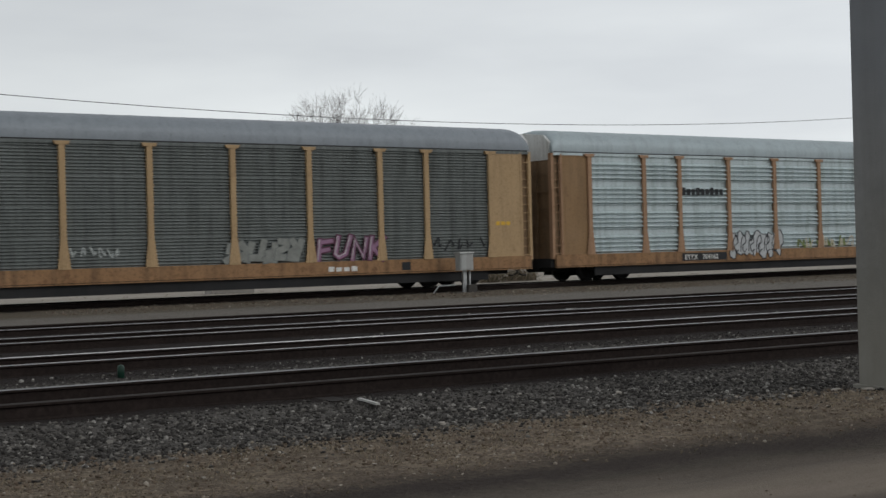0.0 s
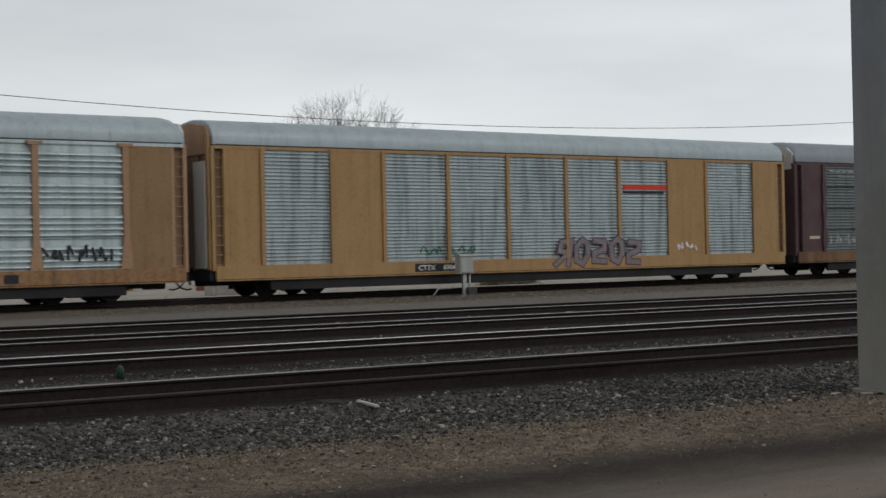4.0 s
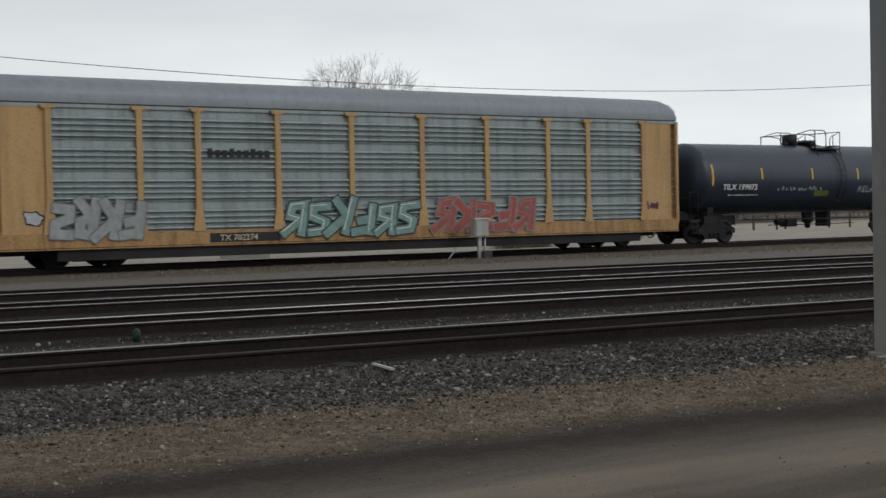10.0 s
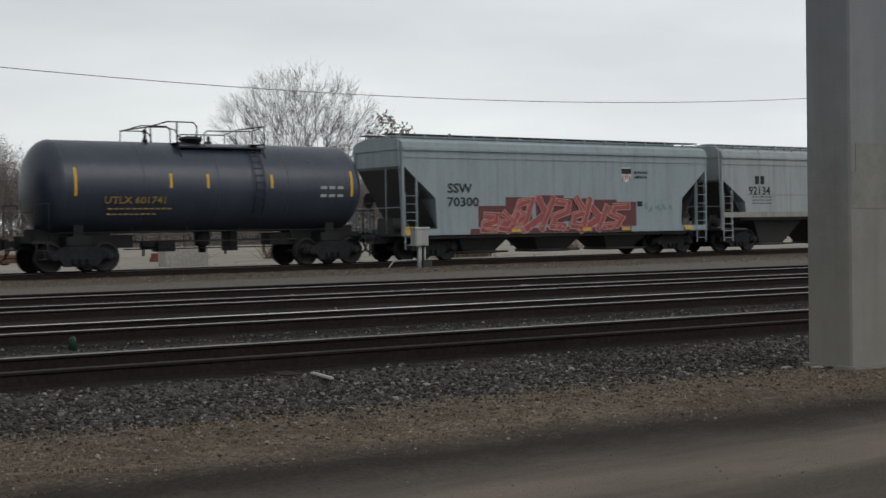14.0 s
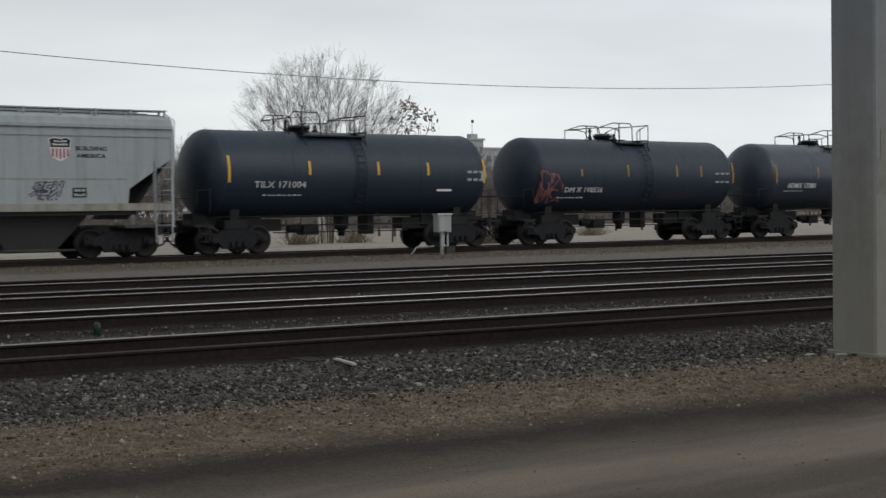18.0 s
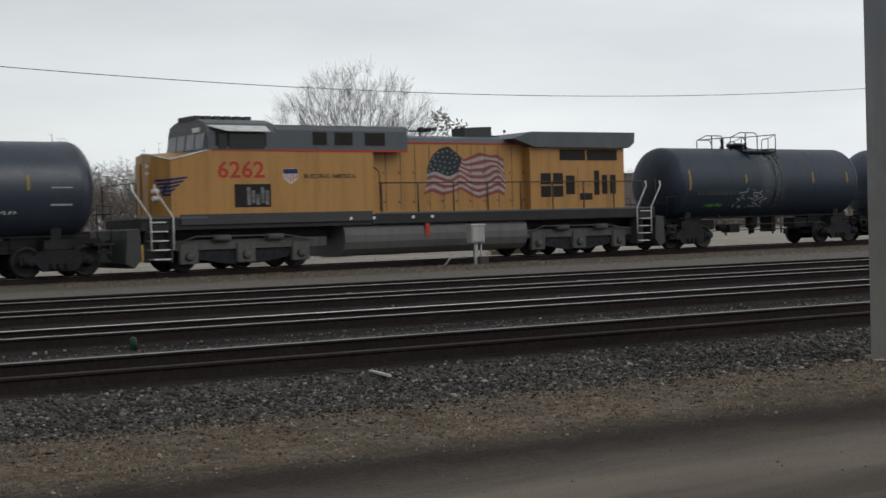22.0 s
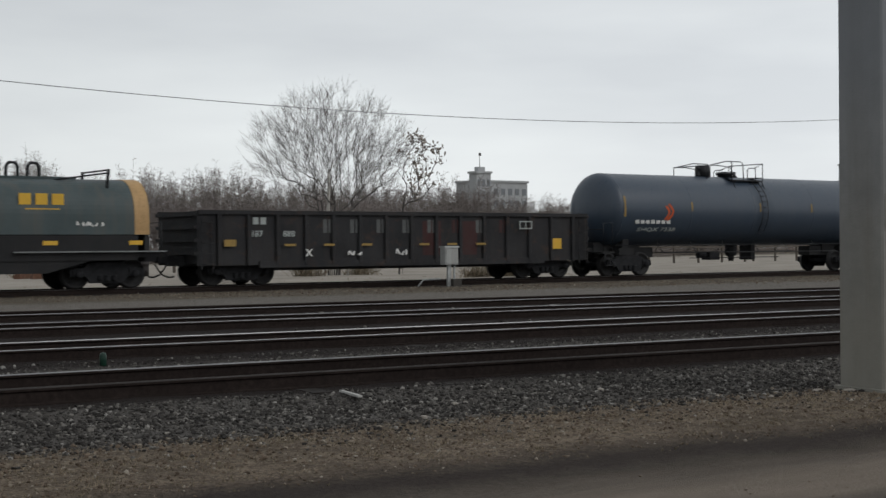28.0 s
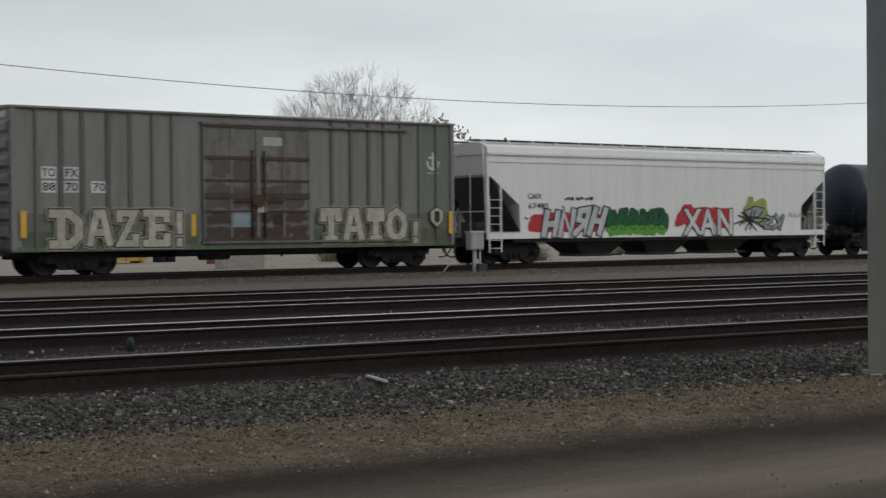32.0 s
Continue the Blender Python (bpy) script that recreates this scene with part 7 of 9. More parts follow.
        if e < 0:
            part("brake_wheel", Build().lathe([(-0.02, 0.30), (0.02, 0.30), (0.02, 0.26), (-0.02, 0.26), (-0.02, 0.30)], 18, "x", (-hl - 0.08, 0.5, 2.4)).box(-hl - 0.1, -hl - 0.06, 0.22, 0.78, 2.38, 2.42).box(-hl - 0.1, -hl + 0.2, 0.46, 0.54, 2.36, 2.44), m_iron, ob)
            part("brake_gear", Build().box(-hl + 0.15, -hl + 0.6, -0.7, 0.3, 1.1, 1.7).tube((-hl + 0.4, -1.1, 1.35), (-hl + 0.4, -0.4, 1.35), 0.2, 12), m_hdark, ob)
        coupling(ob, e * (hl + 0.2), e)
        truck(ob, e * (hl - 1.55))
    return ob, lx, hl


h_, lx, hl = hopper("pale grey covered hopper with a red tag along its sill", 169.7, 185.3, m_hgrey, m_hdark, wide=0.40)
letters("SSW", 0.52, m_blackink, h_, side(lx(171.68), 2.67, -1.537), bold=0.012, fit=1.13)
letters("70300", 0.50, m_blackink, h_, side(lx(171.66), 2.14, -1.537), bold=0.012, fit=1.45)
m_peach = ink("peach spray", (0.50, 0.30, 0.24), 0.5)
m_brick = ink("brick red backing", (0.155, 0.055, 0.058), 0.7)
for k, (q, w, z0, z1) in enumerate(((173.1, 1.5, 1.3, 2.15), (174.4, 1.3, 1.5, 2.5), (175.9, 1.4, 1.4, 2.58), (177.3, 1.5, 1.5, 2.45), (178.9, 1.2, 1.4, 2.4), (180.1, 1.1, 1.2, 2.3))):
    part("graffiti_backing", Build().box(lx(q), lx(q + w), -1.5385 - 0.0006 * (k % 2), -1.53, z0, z1), m_brick, h_, "brick red backing" if k == 0 else "")
m_salmon = ink("salmon red spray", (0.37, 0.095, 0.095), 0.7)
m_pink = ink("pale pink spray", (0.56, 0.40, 0.37), 0.5)
for q0, q1, z1, forms, seed in ((173.2, 174.9, 2.05, "SR", 45), (174.6, 178.6, 2.58, "RKSR", 46), (178.4, 180.6, 2.35, "KS", 47)):
    piece(h_, lx(q0), lx(q1), 1.04, z1, -1.566 - 0.001 * (seed - 45), forms, m_salmon, m_pink, 0.27, 0.025, seed, "red tag edged in pale pink", lean=0.35, glint=m_peach)
part("graffiti_backing", Build().box(lx(172.7), lx(180.9), -1.5635, -1.55, 1.03, 1.24), m_brick, h_)
for q in (174.6, 178.2, 180.3, 183.9):
    part("reflector", Build().box(lx(q), lx(q) + 0.45, -1.63, -1.622, 1.08, 1.22), m_yel, h_)
strokes(h_, lx(173.2), lx(180.9), 0.98, 1.45, -1.63, 12, m_peach, 145, 0.035)
strokes(h_, lx(181.6), lx(183.2), 1.75, 2.35, -1.537, 6, ink("faint green spray", (0.20, 0.32, 0.27), 0.7), 146, 0.07)
part("shield", Build().prism([(lx(180.4), 3.78), (lx(180.92), 3.78), (lx(180.92), 3.35), (lx(180.66), 3.12), (lx(180.4), 3.35)], -1.541, -1.535, "y"), m_white, h_, "small striped shield emblem")
part("shield_band", Build().box(lx(180.4), lx(180.92), -1.545, -1.541, 3.5, 3.74), m_blackink, h_)
b = Build()
for k in range(4):
    b.box(lx(180.45) + k * 0.12, lx(180.45) + k * 0.12 + 0.06, -1.545, -1.541, 3.25, 3.48)
part("shield_stripes", b, m_red, h_)
letters("BUILDING", 0.17, m_blackink, h_, side(lx(181.1), 3.52, -1.537), bold=0.002)
letters("AMERICA", 0.17, m_blackink, h_, side(lx(181.1), 3.32, -1.537), bold=0.002)
part("reflector", Build().box(lx(169.72), lx(170.35), -1.57, -1.56, 1.04, 1.36), m_yel, h_)
bars(h_, lx(181.2), lx(181.6), 2.1, 2.32, -1.537, 1, m_blackink, "placard")

i_, lx, hl = hopper("light grey covered hopper with a bracketed roof walk", 186.3, 202.45, m_hlite, m_hdark, (3.3, 2.3), 3, True, m_hsill, 4.92, 1.78)
bars(i_, lx(188.35), lx(189.05), 3.12, 3.5, -1.537, 2, m_blackink)
letters("92134", 0.54, m_blackink, i_, side(lx(187.98), 2.63, -1.537), bold=0.008, fit=1.4)
for z in (2.2, 2.35, 2.5):
    bars(i_, lx(188.2), lx(189.5), z, z + 0.05, -1.537, 7, m_hdark)
part("shield", Build().prism([(lx(198.52), 3.58), (lx(198.46), 3.90), (lx(198.66), 3.97), (lx(198.83), 3.92), (lx(199.00), 3.97), (lx(199.18), 3.90), (lx(199.12), 3.58), (lx(199.06), 3.32), (lx(198.82), 3.18), (lx(198.58), 3.32)], -1.541, -1.535, "y"), m_white, i_, "striped shield emblem with a dark head")
part("shield_band", Build().prism([(lx(198.53), 3.64), (lx(198.49), 3.88), (lx(198.66), 3.94), (lx(198.83), 3.89), (lx(199.00), 3.94), (lx(199.15), 3.88), (lx(199.11), 3.64)], -1.545, -1.541, "y"), m_blackink, i_)
bars(i_, lx(198.58), lx(199.06), 3.70, 3.76, -1.548, 5, m_white)
bars(i_, lx(198.62), lx(199.02), 3.81, 3.86, -1.548, 4, m_white)
b = Build()
for k in range(5):
    c = lx(198.60) + 0.113 * k
    b.box(c - 0.028, c + 0.028, -1.545, -1.541, 3.34 - 0.09 * (1 - abs(k - 2) / 2), 3.60)
part("shield_stripes", b, m_lstripe, i_)
letters("BUILDING", 0.19, m_blackink, i_, side(lx(199.29), 3.55, -1.537), bold=0.003, fit=0.98)
letters("AMERICA", 0.19, m_blackink, i_, side(lx(199.33), 3.31, -1.537), bold=0.003, fit=0.93)
strokes(i_, lx(194.5), lx(196.4), 1.95, 2.45, -1.537, 8, m_blackink, 46, 0.045)
m_violet = ink("dark violet spray", (0.070, 0.065, 0.095), 0.5)
burst(i_, lx(197.95), lx(198.8), 1.98, 2.62, -1.537, 9, m_violet, 47, 0.045, "dark violet scribbled tag")
piece(i_, lx(197.95), lx(198.85), 2.08, 2.55, -1.537, "RSK", m_hlite, m_violet, 0.05, 0.035, 147, lean=0.25)
strokes(i_, lx(198.1), lx(198.7), 1.90, 2.02, -1.537, 5, ink("rust brown spray", (0.16, 0.11, 0.085), 0.5), 148, 0.04)
pl = part("placard", Build().box(lx(199.18), lx(199.62), -1.541, -1.535, 2.02, 2.34), m_blackink, i_, "black stencil panel")
bars(pl, lx(199.22), lx(199.58), 2.06, 2.15, -1.544, 4, m_pale)
bars(pl, lx(199.22), lx(199.58), 2.21, 2.30, -1.544, 3, m_pale)
part("body_seam", Build().box(-hl + 1.5, hl - 1.5, -1.538, -1.53, 2.60, 2.64), m_hsill, i_)

t_, lx, hl = hopper("off-white covered hopper with red, green and black tags", 360.42, 378.5, m_hwhite, m_hdark, (3.55, 2.35), 3, False, None, 4.88, bay=3.45, shift=0.3)
letters("CAIX", 0.30, m_blackink, t_, side(lx(362.26), 2.60, -1.537), bold=0.004, fit=0.65)
letters("67485", 0.30, m_blackink, t_, side(lx(362.26), 2.21, -1.537), bold=0.004, fit=0.96)
m_cloud = ink("bright red spray", (0.50, 0.045, 0.05), 0.4)
m_chrome = ink("chrome spray", (0.50, 0.53, 0.54), 0.3)
scrawl(t_, lx(362.4), lx(363.4), 1.08, 1.95, -1.548, 2, m_cloud, m_cloud, 248, name="graffiti_backing", bulge=0.6, inner=False)
scrawl(t_, lx(363.4), lx(366.0), 1.25, 2.10, -1.550, 3, m_cloud, m_cloud, 148, name="graffiti_backing", bulge=0.6, inner=False)
piece(t_, lx(362.95), lx(365.95), 1.04, 2.36, -1.566, "HNRH", m_chrome, m_blackink, 0.24, 0.055, 49, "chrome block tag with black outlines", lean=0.22, glint=m_white)
scrawl(t_, lx(366.05), lx(369.2), 1.10, 2.30, -1.566, 6, m_dgreen, m_blackink, 50, bulge=0.95, inner=False)
scrawl(t_, lx(366.1), lx(369.1), 1.12, 1.50, -1.572, 7, m_green, m_green, 51, label="two-tone green bubble tag with black outlines", bulge=1.0, inner=False)
for k in range(6):
    c = lx(366.35) + 0.5 * k
    part("graffiti", ribbons([[(c - 0.10, 1.95), (c + 0.08, 2.05), (c + 0.14, 1.80), (c - 0.06, 1.62), (c - 0.12, 1.42), (c + 0.10, 1.34), (c + 0.20, 1.5)]], 0.035, -1.578), m_blackink, t_)
scrawl(t_, lx(369.75), lx(372.7), 1.40, 2.36, -1.566, 3, m_cloud, m_cloud, 52, name="graffiti_backing", bulge=0.5, inner=False)
for q, w, txt in ((370.10, 1.0, "X"), (371.02, 0.92, "A"), (371.92, 0.95, "N")):
    letters(txt, 1.55, m_blackink, t_, side(lx(q), 1.12, -1.572), name="graffiti_shadow", bold=0.085, width=w * 0.86, lift=0.001)
    letters(txt, 1.55, m_hood, t_, side(lx(q), 1.12, -1.576), name="graffiti", bold=0.035, width=w * 0.86, label="white block letters on red")
m_lime = ink("yellow-green spray", (0.36, 0.38, 0.12), 0.6)
scrawl(t_, lx(373.5), lx(374.9), 1.35, 2.72, -1.548, 2, m_lime, m_lime, 54, name="graffiti_backing", bulge=0.9, inner=False)
scrawl(t_, lx(373.75), lx(374.65), 1.60, 2.40, -1.556, 1, m_pmid, m_blackink, 154, label="grey skull-like blot", bulge=1.0, inner=False)
burst(t_, lx(373.05), lx(375.0), 1.25, 2.45, -1.564, 13, m_blackink, 53, 0.06, "spiky black tag")
piece(t_, lx(374.7), lx(375.85), 1.25, 2.0, -1.560, "SK", m_pmid, m_blackink, 0.13, 0.04, 55, lean=0.3)
strokes(t_, lx(376.15), lx(377.25), 1.70, 2.15, -1.537, 6, m_pmid, 56, 0.035)
strokes(t_, lx(364.05), lx(365.45), 2.50, 2.74, -1.540, 9, m_blackink, 57, 0.07)
strokes(t_, lx(362.1), lx(363.2), 1.75, 1.92, -1.540, 5, m_shadow, 58, 0.05)

# ---- coil car ----
m_csteel = paint("dark green-grey hood paint", (0.026, 0.028, 0.027), 0.55, (0.040, 0.035, 0.030), 0.25, 0.4, 0.12, bump=0.08, gloss=0.18)
m_chood = paint("slate hood paint", (0.055, 0.076, 0.080), 0.5, (0.11, 0.10, 0.085), 0.25, 0.5, 0.2, bump=0.08, seed=1, gloss=0.22)
m_walk = plain("pale walkway edge", (0.22, 0.23, 0.23), 0.6)
p_, hl, lx = car("coil_car", "coil steel car with two curved dark hoods", 290.45, 307.0)
part("deck", Build().box(-hl, hl, -1.45, 1.45, 1.05, 1.22).box(-hl + 1, hl - 1, -0.4, 0.4, 0.6, 1.1), m_black, p_)
for s in (-1, 1):
    part("side_sill", Build().box(-hl + 0.7, hl - 0.9, s * 1.42 - 0.05, s * 1.42 + 0.05, 0.95, 1.78).prism([(-4.5, 0.55), (4.5, 0.55), (6.0, 0.98), (-6.0, 0.98)], s * 1.40 - 0.03, s * 1.40 + 0.03, "y"), m_black, p_)
    for a, b2 in ((-hl, -hl + 5.6), (hl - 4.8, hl)):
        part("walkway", Build().box(a, b2, s * 1.5 - 0.12, s * 1.5 + 0.12, 1.22, 1.26), m_walk, p_, "pale walkway edge")
HOODP = [(-1.45, 1.80)] + [(-1.45 * math.cos(radians(a)) ** 0.72, 2.3 + 1.37 * math.sin(radians(a)) ** 0.92) for a in range(0, 90, 6)] + [(0, 3.67)]
HOODP += [(-y, z) for y, z in HOODP[-2::-1]]
for a, b2, skin, band in ((291.3, 299.28, m_csteel, False), (299.34, 306.5, m_chood, True)):
    hd = part("hood", Build().prism(HOODP, lx(a), lx(b2), smooth=False), skin, p_, "curved steel coil hood")
    for x in (a + 0.02, b2 - 0.5):
        big = [(y * 1.008, 1.8 + (z - 1.8) * 1.008) for y, z in HOODP]
        if band:
            part("hood_band", Build().prism(big, lx(x), lx(x + 0.48), caps=True), m_gold, hd, "worn yellow end band")
    c = lx((a + b2) / 2) + 0.1
    part("roof_hatch", Build().box(c - 1.5, c + 1.5, -0.5, 0.5, 3.64, 3.72), skin, hd)
    lug = Build()
    for s in (-0.33, 0.33):
        lug.pipe([(c + s - 0.18, 0, 3.66), (c + s - 0.18, 0, 4.05), (c + s - 0.10, 0, 4.18), (c + s + 0.10, 0, 4.18), (c + s + 0.18, 0, 4.05), (c + s + 0.18, 0, 3.66)], 0.055, 8)
    part("lifting_lug", lug, m_iron, hd)
    for s in (-1, 1):
        x = lx(a) + 1.55 if s < 0 else lx(b2) - 1.25
        r = Build().pipe([(x, -1.05, 3.05), (x + 0.08, -1.05, 3.98)], 0.05).pipe([(x, 1.05, 3.05), (x + 0.08, 1.05, 3.98)], 0.05)
        r.pipe([(x + 0.06, -1.05, 3.85), (x - 1.5, -0.6, 3.60)], 0.03).pipe([(x + 0.08, -1.05, 3.95), (x + 0.08, 1.05, 3.95)], 0.03)
        part("guide_arm", r, m_iron, hd)
    low = 2.76 if band else 2.62
    bars(hd, lx(a) + 3.0, lx(a) + 4.5, low, low + 0.36, -1.41 if band else -1.435, 3, m_yel, label="yellow owner's initials")
    bars(hd, lx(a) + 3.05, lx(a) + 4.5, low - 0.2, low - 0.12, -1.425, 1, m_yel)
strokes(p_, lx(293.3), lx(294.2), 2.0, 2.3, -1.46, 6, m_white, 60, 0.04)
strokes(p_, lx(304.1), lx(305.0), 2.0, 2.3, -1.46, 6, m_white, 61, 0.04)
letters("49 6138", 0.36, m_dimyel, p_, side(lx(295.0), 1.42, -1.475), bold=0.004)
for q, w in ((291.9, 0.55), (294.2, 0.45), (298.0, 0.45), (300.4, 0.45), (303.1, 0.45), (305.8, 0.45)):
    part("reflector", Build().box(lx(q), lx(q) + w, -1.478, -1.470, 1.46, 1.46 + (0.28 if w > 0.5 and q < 292 else 0.14)), m_yel, p_)
for e in (-1, 1):
    part("bulkhead", Build().box(*sorted((e * (hl - 0.65), e * (hl - 0.5))), -1.4, 1.4, 1.2, 2.0), m_csteel, p_)
    r = Build().pipe([(e * (hl - 0.1), -1.4, 1.2), (e * (hl - 0.1), -1.4, 2.2), (e * (hl - 0.1), 1.4, 2.2), (e * (hl - 0.1), 1.4, 1.2)], 0.02)
    part("end_railing", r, m_fit, p_)
    coupling(p_, e * (hl + 0.15), e)
    truck(p_, e * (hl - 1.75))

# ---- gondola ----
m_gon = paint("sooty blue-black gondola paint", (0.015, 0.0155, 0.018), 0.8, (0.045, 0.038, 0.034), 0.5, 0.4, 0.15, 0.25)
q_, hl, lx = car("gondola_car", "empty sooty gondola with ribbed sides and worn lettering", 308.1, 324.5)
part("floor", Build().box(-hl, hl, -1.4, 1.4, 0.95, 1.1).box(-hl + 1, hl - 1, -0.35, 0.35, 0.5, 0.95), m_gon, q_)
for s in (-1, 1):
    w = part("side", Build().box(-hl, hl, s * 1.42 - 0.02, s * 1.42 + 0.02, 0.72, 2.55), m_gon, q_)
    part("top_rail", Build().slab(-hl, hl, s * 1.45 - 0.08, s * 1.45 + 0.08, 2.50, 2.64, 0.02), m_gon, w)
    part("bottom_sill", Build().box(-hl + 2.2, hl - 2.2, s * 1.47 - 0.05, s * 1.47 + 0.05, 0.62, 0.86), m_gon, w)
    for k in range(15):
        x = -hl + 0.75 + (2 * hl - 1.5) * k / 14
        part("rib", Build().slab(x - 0.07, x + 0.07, s * 1.48 - 0.06, s * 1.48 + 0.06, 0.72, 2.5, 0.02), m_gon, w)
for e in (-1, 1):
    b = Build().box(*sorted((e * (hl - 0.06), e * hl)), -1.42, 1.42, 0.8, 2.6)
    for z in (1.15, 1.6, 2.05, 2.5):
        b.box(*sorted((e * hl, e * (hl + 0.10))), -1.45, 1.45, z - 0.06, z + 0.06)
    part("end_wall", b, m_gon, q_)
    part("end_sill", Build().box(*sorted((e * (hl - 1.8), e * (hl + 0.15))), -0.5, 0.5, 0.7, 1.05), m_black, q_)
    ladder(q_, *sorted((e * (hl - 0.1), e * (hl - 0.5))), -1.56, 0.6, 2.4, m_gon, 5)
    coupling(q_, e * (hl + 0.2), e)
    truck(q_, e * (hl - 1.75))
m_rustred = ink("rust red patch", (0.055, 0.021, 0.020), 0.7)
m_worn = ink("worn pale lettering", (0.12, 0.125, 0.125), 0.8)
for k in range(8):
    x = -hl + 4.6 + 1.07 * k
    bars(q_, x, x + 0.42, 1.85, 2.35, -1.445, 2, m_rustred if k in (5, 7) else m_worn, label="worn owner's lettering" if k == 0 else "")
for q in (309.0, 311.2, 312.7, 314.2, 316.6, 317.8, 319.1):
    part("reflector", Build().box(lx(q), lx(q) + 0.42, -1.55, -1.543, 1.38, 1.46 if q > 309.5 else 1.62), m_dimyel, q_)
part("reflector", Build().box(lx(322.7), lx(322.7) + 0.42, -1.55, -1.543, 1.2, 1.62), m_yel, q_)
letters("187", 0.30, m_pale, q_, side(lx(310.0), 1.72, -1.445), bold=0.004)
letters("888", 0.30, m_pale, q_, side(lx(311.2), 1.72, -1.445), bold=0.004)
bars(q_, lx(310.05), lx(310.6), 2.15, 2.4, -1.445, 2, m_pale)
letters("X", 0.35, m_white, q_, side(lx(312.0), 1.02, -1.545), name="graffiti", bold=0.01)
strokes(q_, lx(313.6), lx(314.2), 0.95, 1.25, -1.545, 3, m_white, 62, 0.05)
strokes(q_, lx(315.7), lx(316.2), 0.9, 1.35, -1.445, 3, m_white, 63, 0.06)
for q in (316.8, 318.4):
    part("repaint_patch", Build().box(lx(q), lx(q) + 0.8, -1.446, -1.442, 1.0, 2.3), m_rustred, q_)
b = Build().box(lx(321.1), lx(321.7), -1.55, -1.544, 2.0, 2.04).box(lx(321.1), lx(321.7), -1.55, -1.544, 2.28, 2.32).box(lx(321.1), lx(321.14), -1.55, -1.544, 2.0, 2.32).box(lx(321.66), lx(321.7), -1.55, -1.544, 2.0, 2.32).box(lx(321.38), lx(321.42), -1.55, -1.544, 2.0, 2.32)
part("placard_frame", b, m_pale, q_)

# ---- boxcar ----
m_box = paint("dirty grey boxcar paint", (0.203, 0.202, 0.194), 0.65, (0.10, 0.084, 0.070), 0.22, 0.45, 0.12, 0.05)
m_boxd = paint("rusty boxcar door", (0.165, 0.163, 0.152), 0.75, (0.06, 0.042, 0.034), 0.4, 0.6, 0.12, 0.6, seed=2)
# ribs coloured darker than the body to carry their shade, besides grime
m_ribd = paint("grimy boxcar rib", (0.150, 0.142, 0.128), 0.7, (0.075, 0.058, 0.045), 0.35, 0.6, 0.1, 0.15, seed=4)
m_boxg = paint("green base of the boxcar", (0.10, 0.14, 0.08), 0.75, (0.06, 0.055, 0.04), 0.5, 0.5, 0.2, 0.1)
s_, hl, lx = car("boxcar", "high grey boxcar with ribbed sides and a rusty plug door", 343.3, 358.95)
BT, BB = 5.40, 0.86
part("body", Build().box(-hl, hl, -1.48, 1.48, BB, BT), m_box, s_)
part("roof", Build().prism([(-1.58, BT - 0.04), (-1.58, BT + 0.03), (0, BT + 0.12), (1.58, BT + 0.03), (1.58, BT - 0.04)], -hl - 0.05, hl + 0.05), m_box, s_)
part("floor_sill", Build().box(-hl, hl, -1.53, 1.53, BB - 0.06, BB + 0.10), m_boxg, s_)
part("underframe", Build().box(-hl + 0.3, hl - 0.3, -0.4, 0.4, 0.55, BB).box(-2.5, 2.8, -1.1, 1.1, 0.62, BB - 0.02).tube((-1.6, -0.8, 0.6), (-0.6, -0.8, 0.6), 0.18, 12), m_black, s_)
ribs = [344.03, 344.77, 345.42, 346.22, 346.92, 347.66, 348.31, 354.0, 354.74, 355.45, 356.05, 356.74, 357.5, 358.22]
for q in ribs:
    x = lx(q)
    for s in (-1, 1):
        part("rib", Build().prism([(x - 0.05, s * 1.48), (x - 0.03, s * 1.55), (x + 0.03, s * 1.55), (x + 0.05, s * 1.48)], BB + 0.05, BT - 0.06, "z"), m_ribd, s_)
for x in (-hl + 0.06, hl - 0.06):
    for s in (-1, 1):
        part("corner_post", Build().box(x - 0.07, x + 0.07, s * 1.50 - 0.045, s * 1.50 + 0.045, BB, BT), m_box, s_)
d0, d1 = lx(349.35), lx(353.1)
door = part("door", Build().slab(d0, d1, -1.575, -1.49, 1.10, 5.02, 0.02), m_boxd, s_, "rusty grey plug door")
m_beam = paint("rusted door beam", (0.07, 0.052, 0.045), 0.8, (0.04, 0.025, 0.02), 0.6, 0.5, 0.1, 0.5)
for z, t in ((1.14, 0.06), (2.10, 0.035), (2.63, 0.10), (3.16, 0.04), (3.93, 0.06), (5.00, 0.04)):
    part("door_beam", Build().box(d0, d1, -1.61, -1.575, z - t, z + t), m_beam, door)
b = Build()
for k in range(5):
    x = d0 + (d1 - d0) * k / 4
    b.box(x - 0.04, x + 0.04, -1.60, -1.575, 1.12, 5.0)
part("door_stile", b, m_boxd, door)
mid = (d0 + d1) / 2
b = Build()
for x in (mid - 0.22, mid + 0.22):
    b.tube((x, -1.64, 1.15), (x, -1.64, 4.2), 0.03, 8)
b.lathe([(-1.70, 0.22), (-1.66, 0.22), (-1.66, 0.18), (-1.70, 0.18), (-1.70, 0.22)], 16, "y", (mid, 0, 2.45)).box(mid - 0.9, mid + 0.9, -1.66, -1.62, 2.42, 2.48)
part("lock_bar", b, plain("rusty lock steel", (0.08, 0.05, 0.038), 0.8, 0.2, 0.4), door)
part("door_track", Build().box(d0 - 0.1, lx(357.0), -1.62, -1.50, 1.0, 1.07).box(d0 - 0.1, lx(357.0), -1.60, -1.50, 5.06, 5.14), m_boxd, s_)
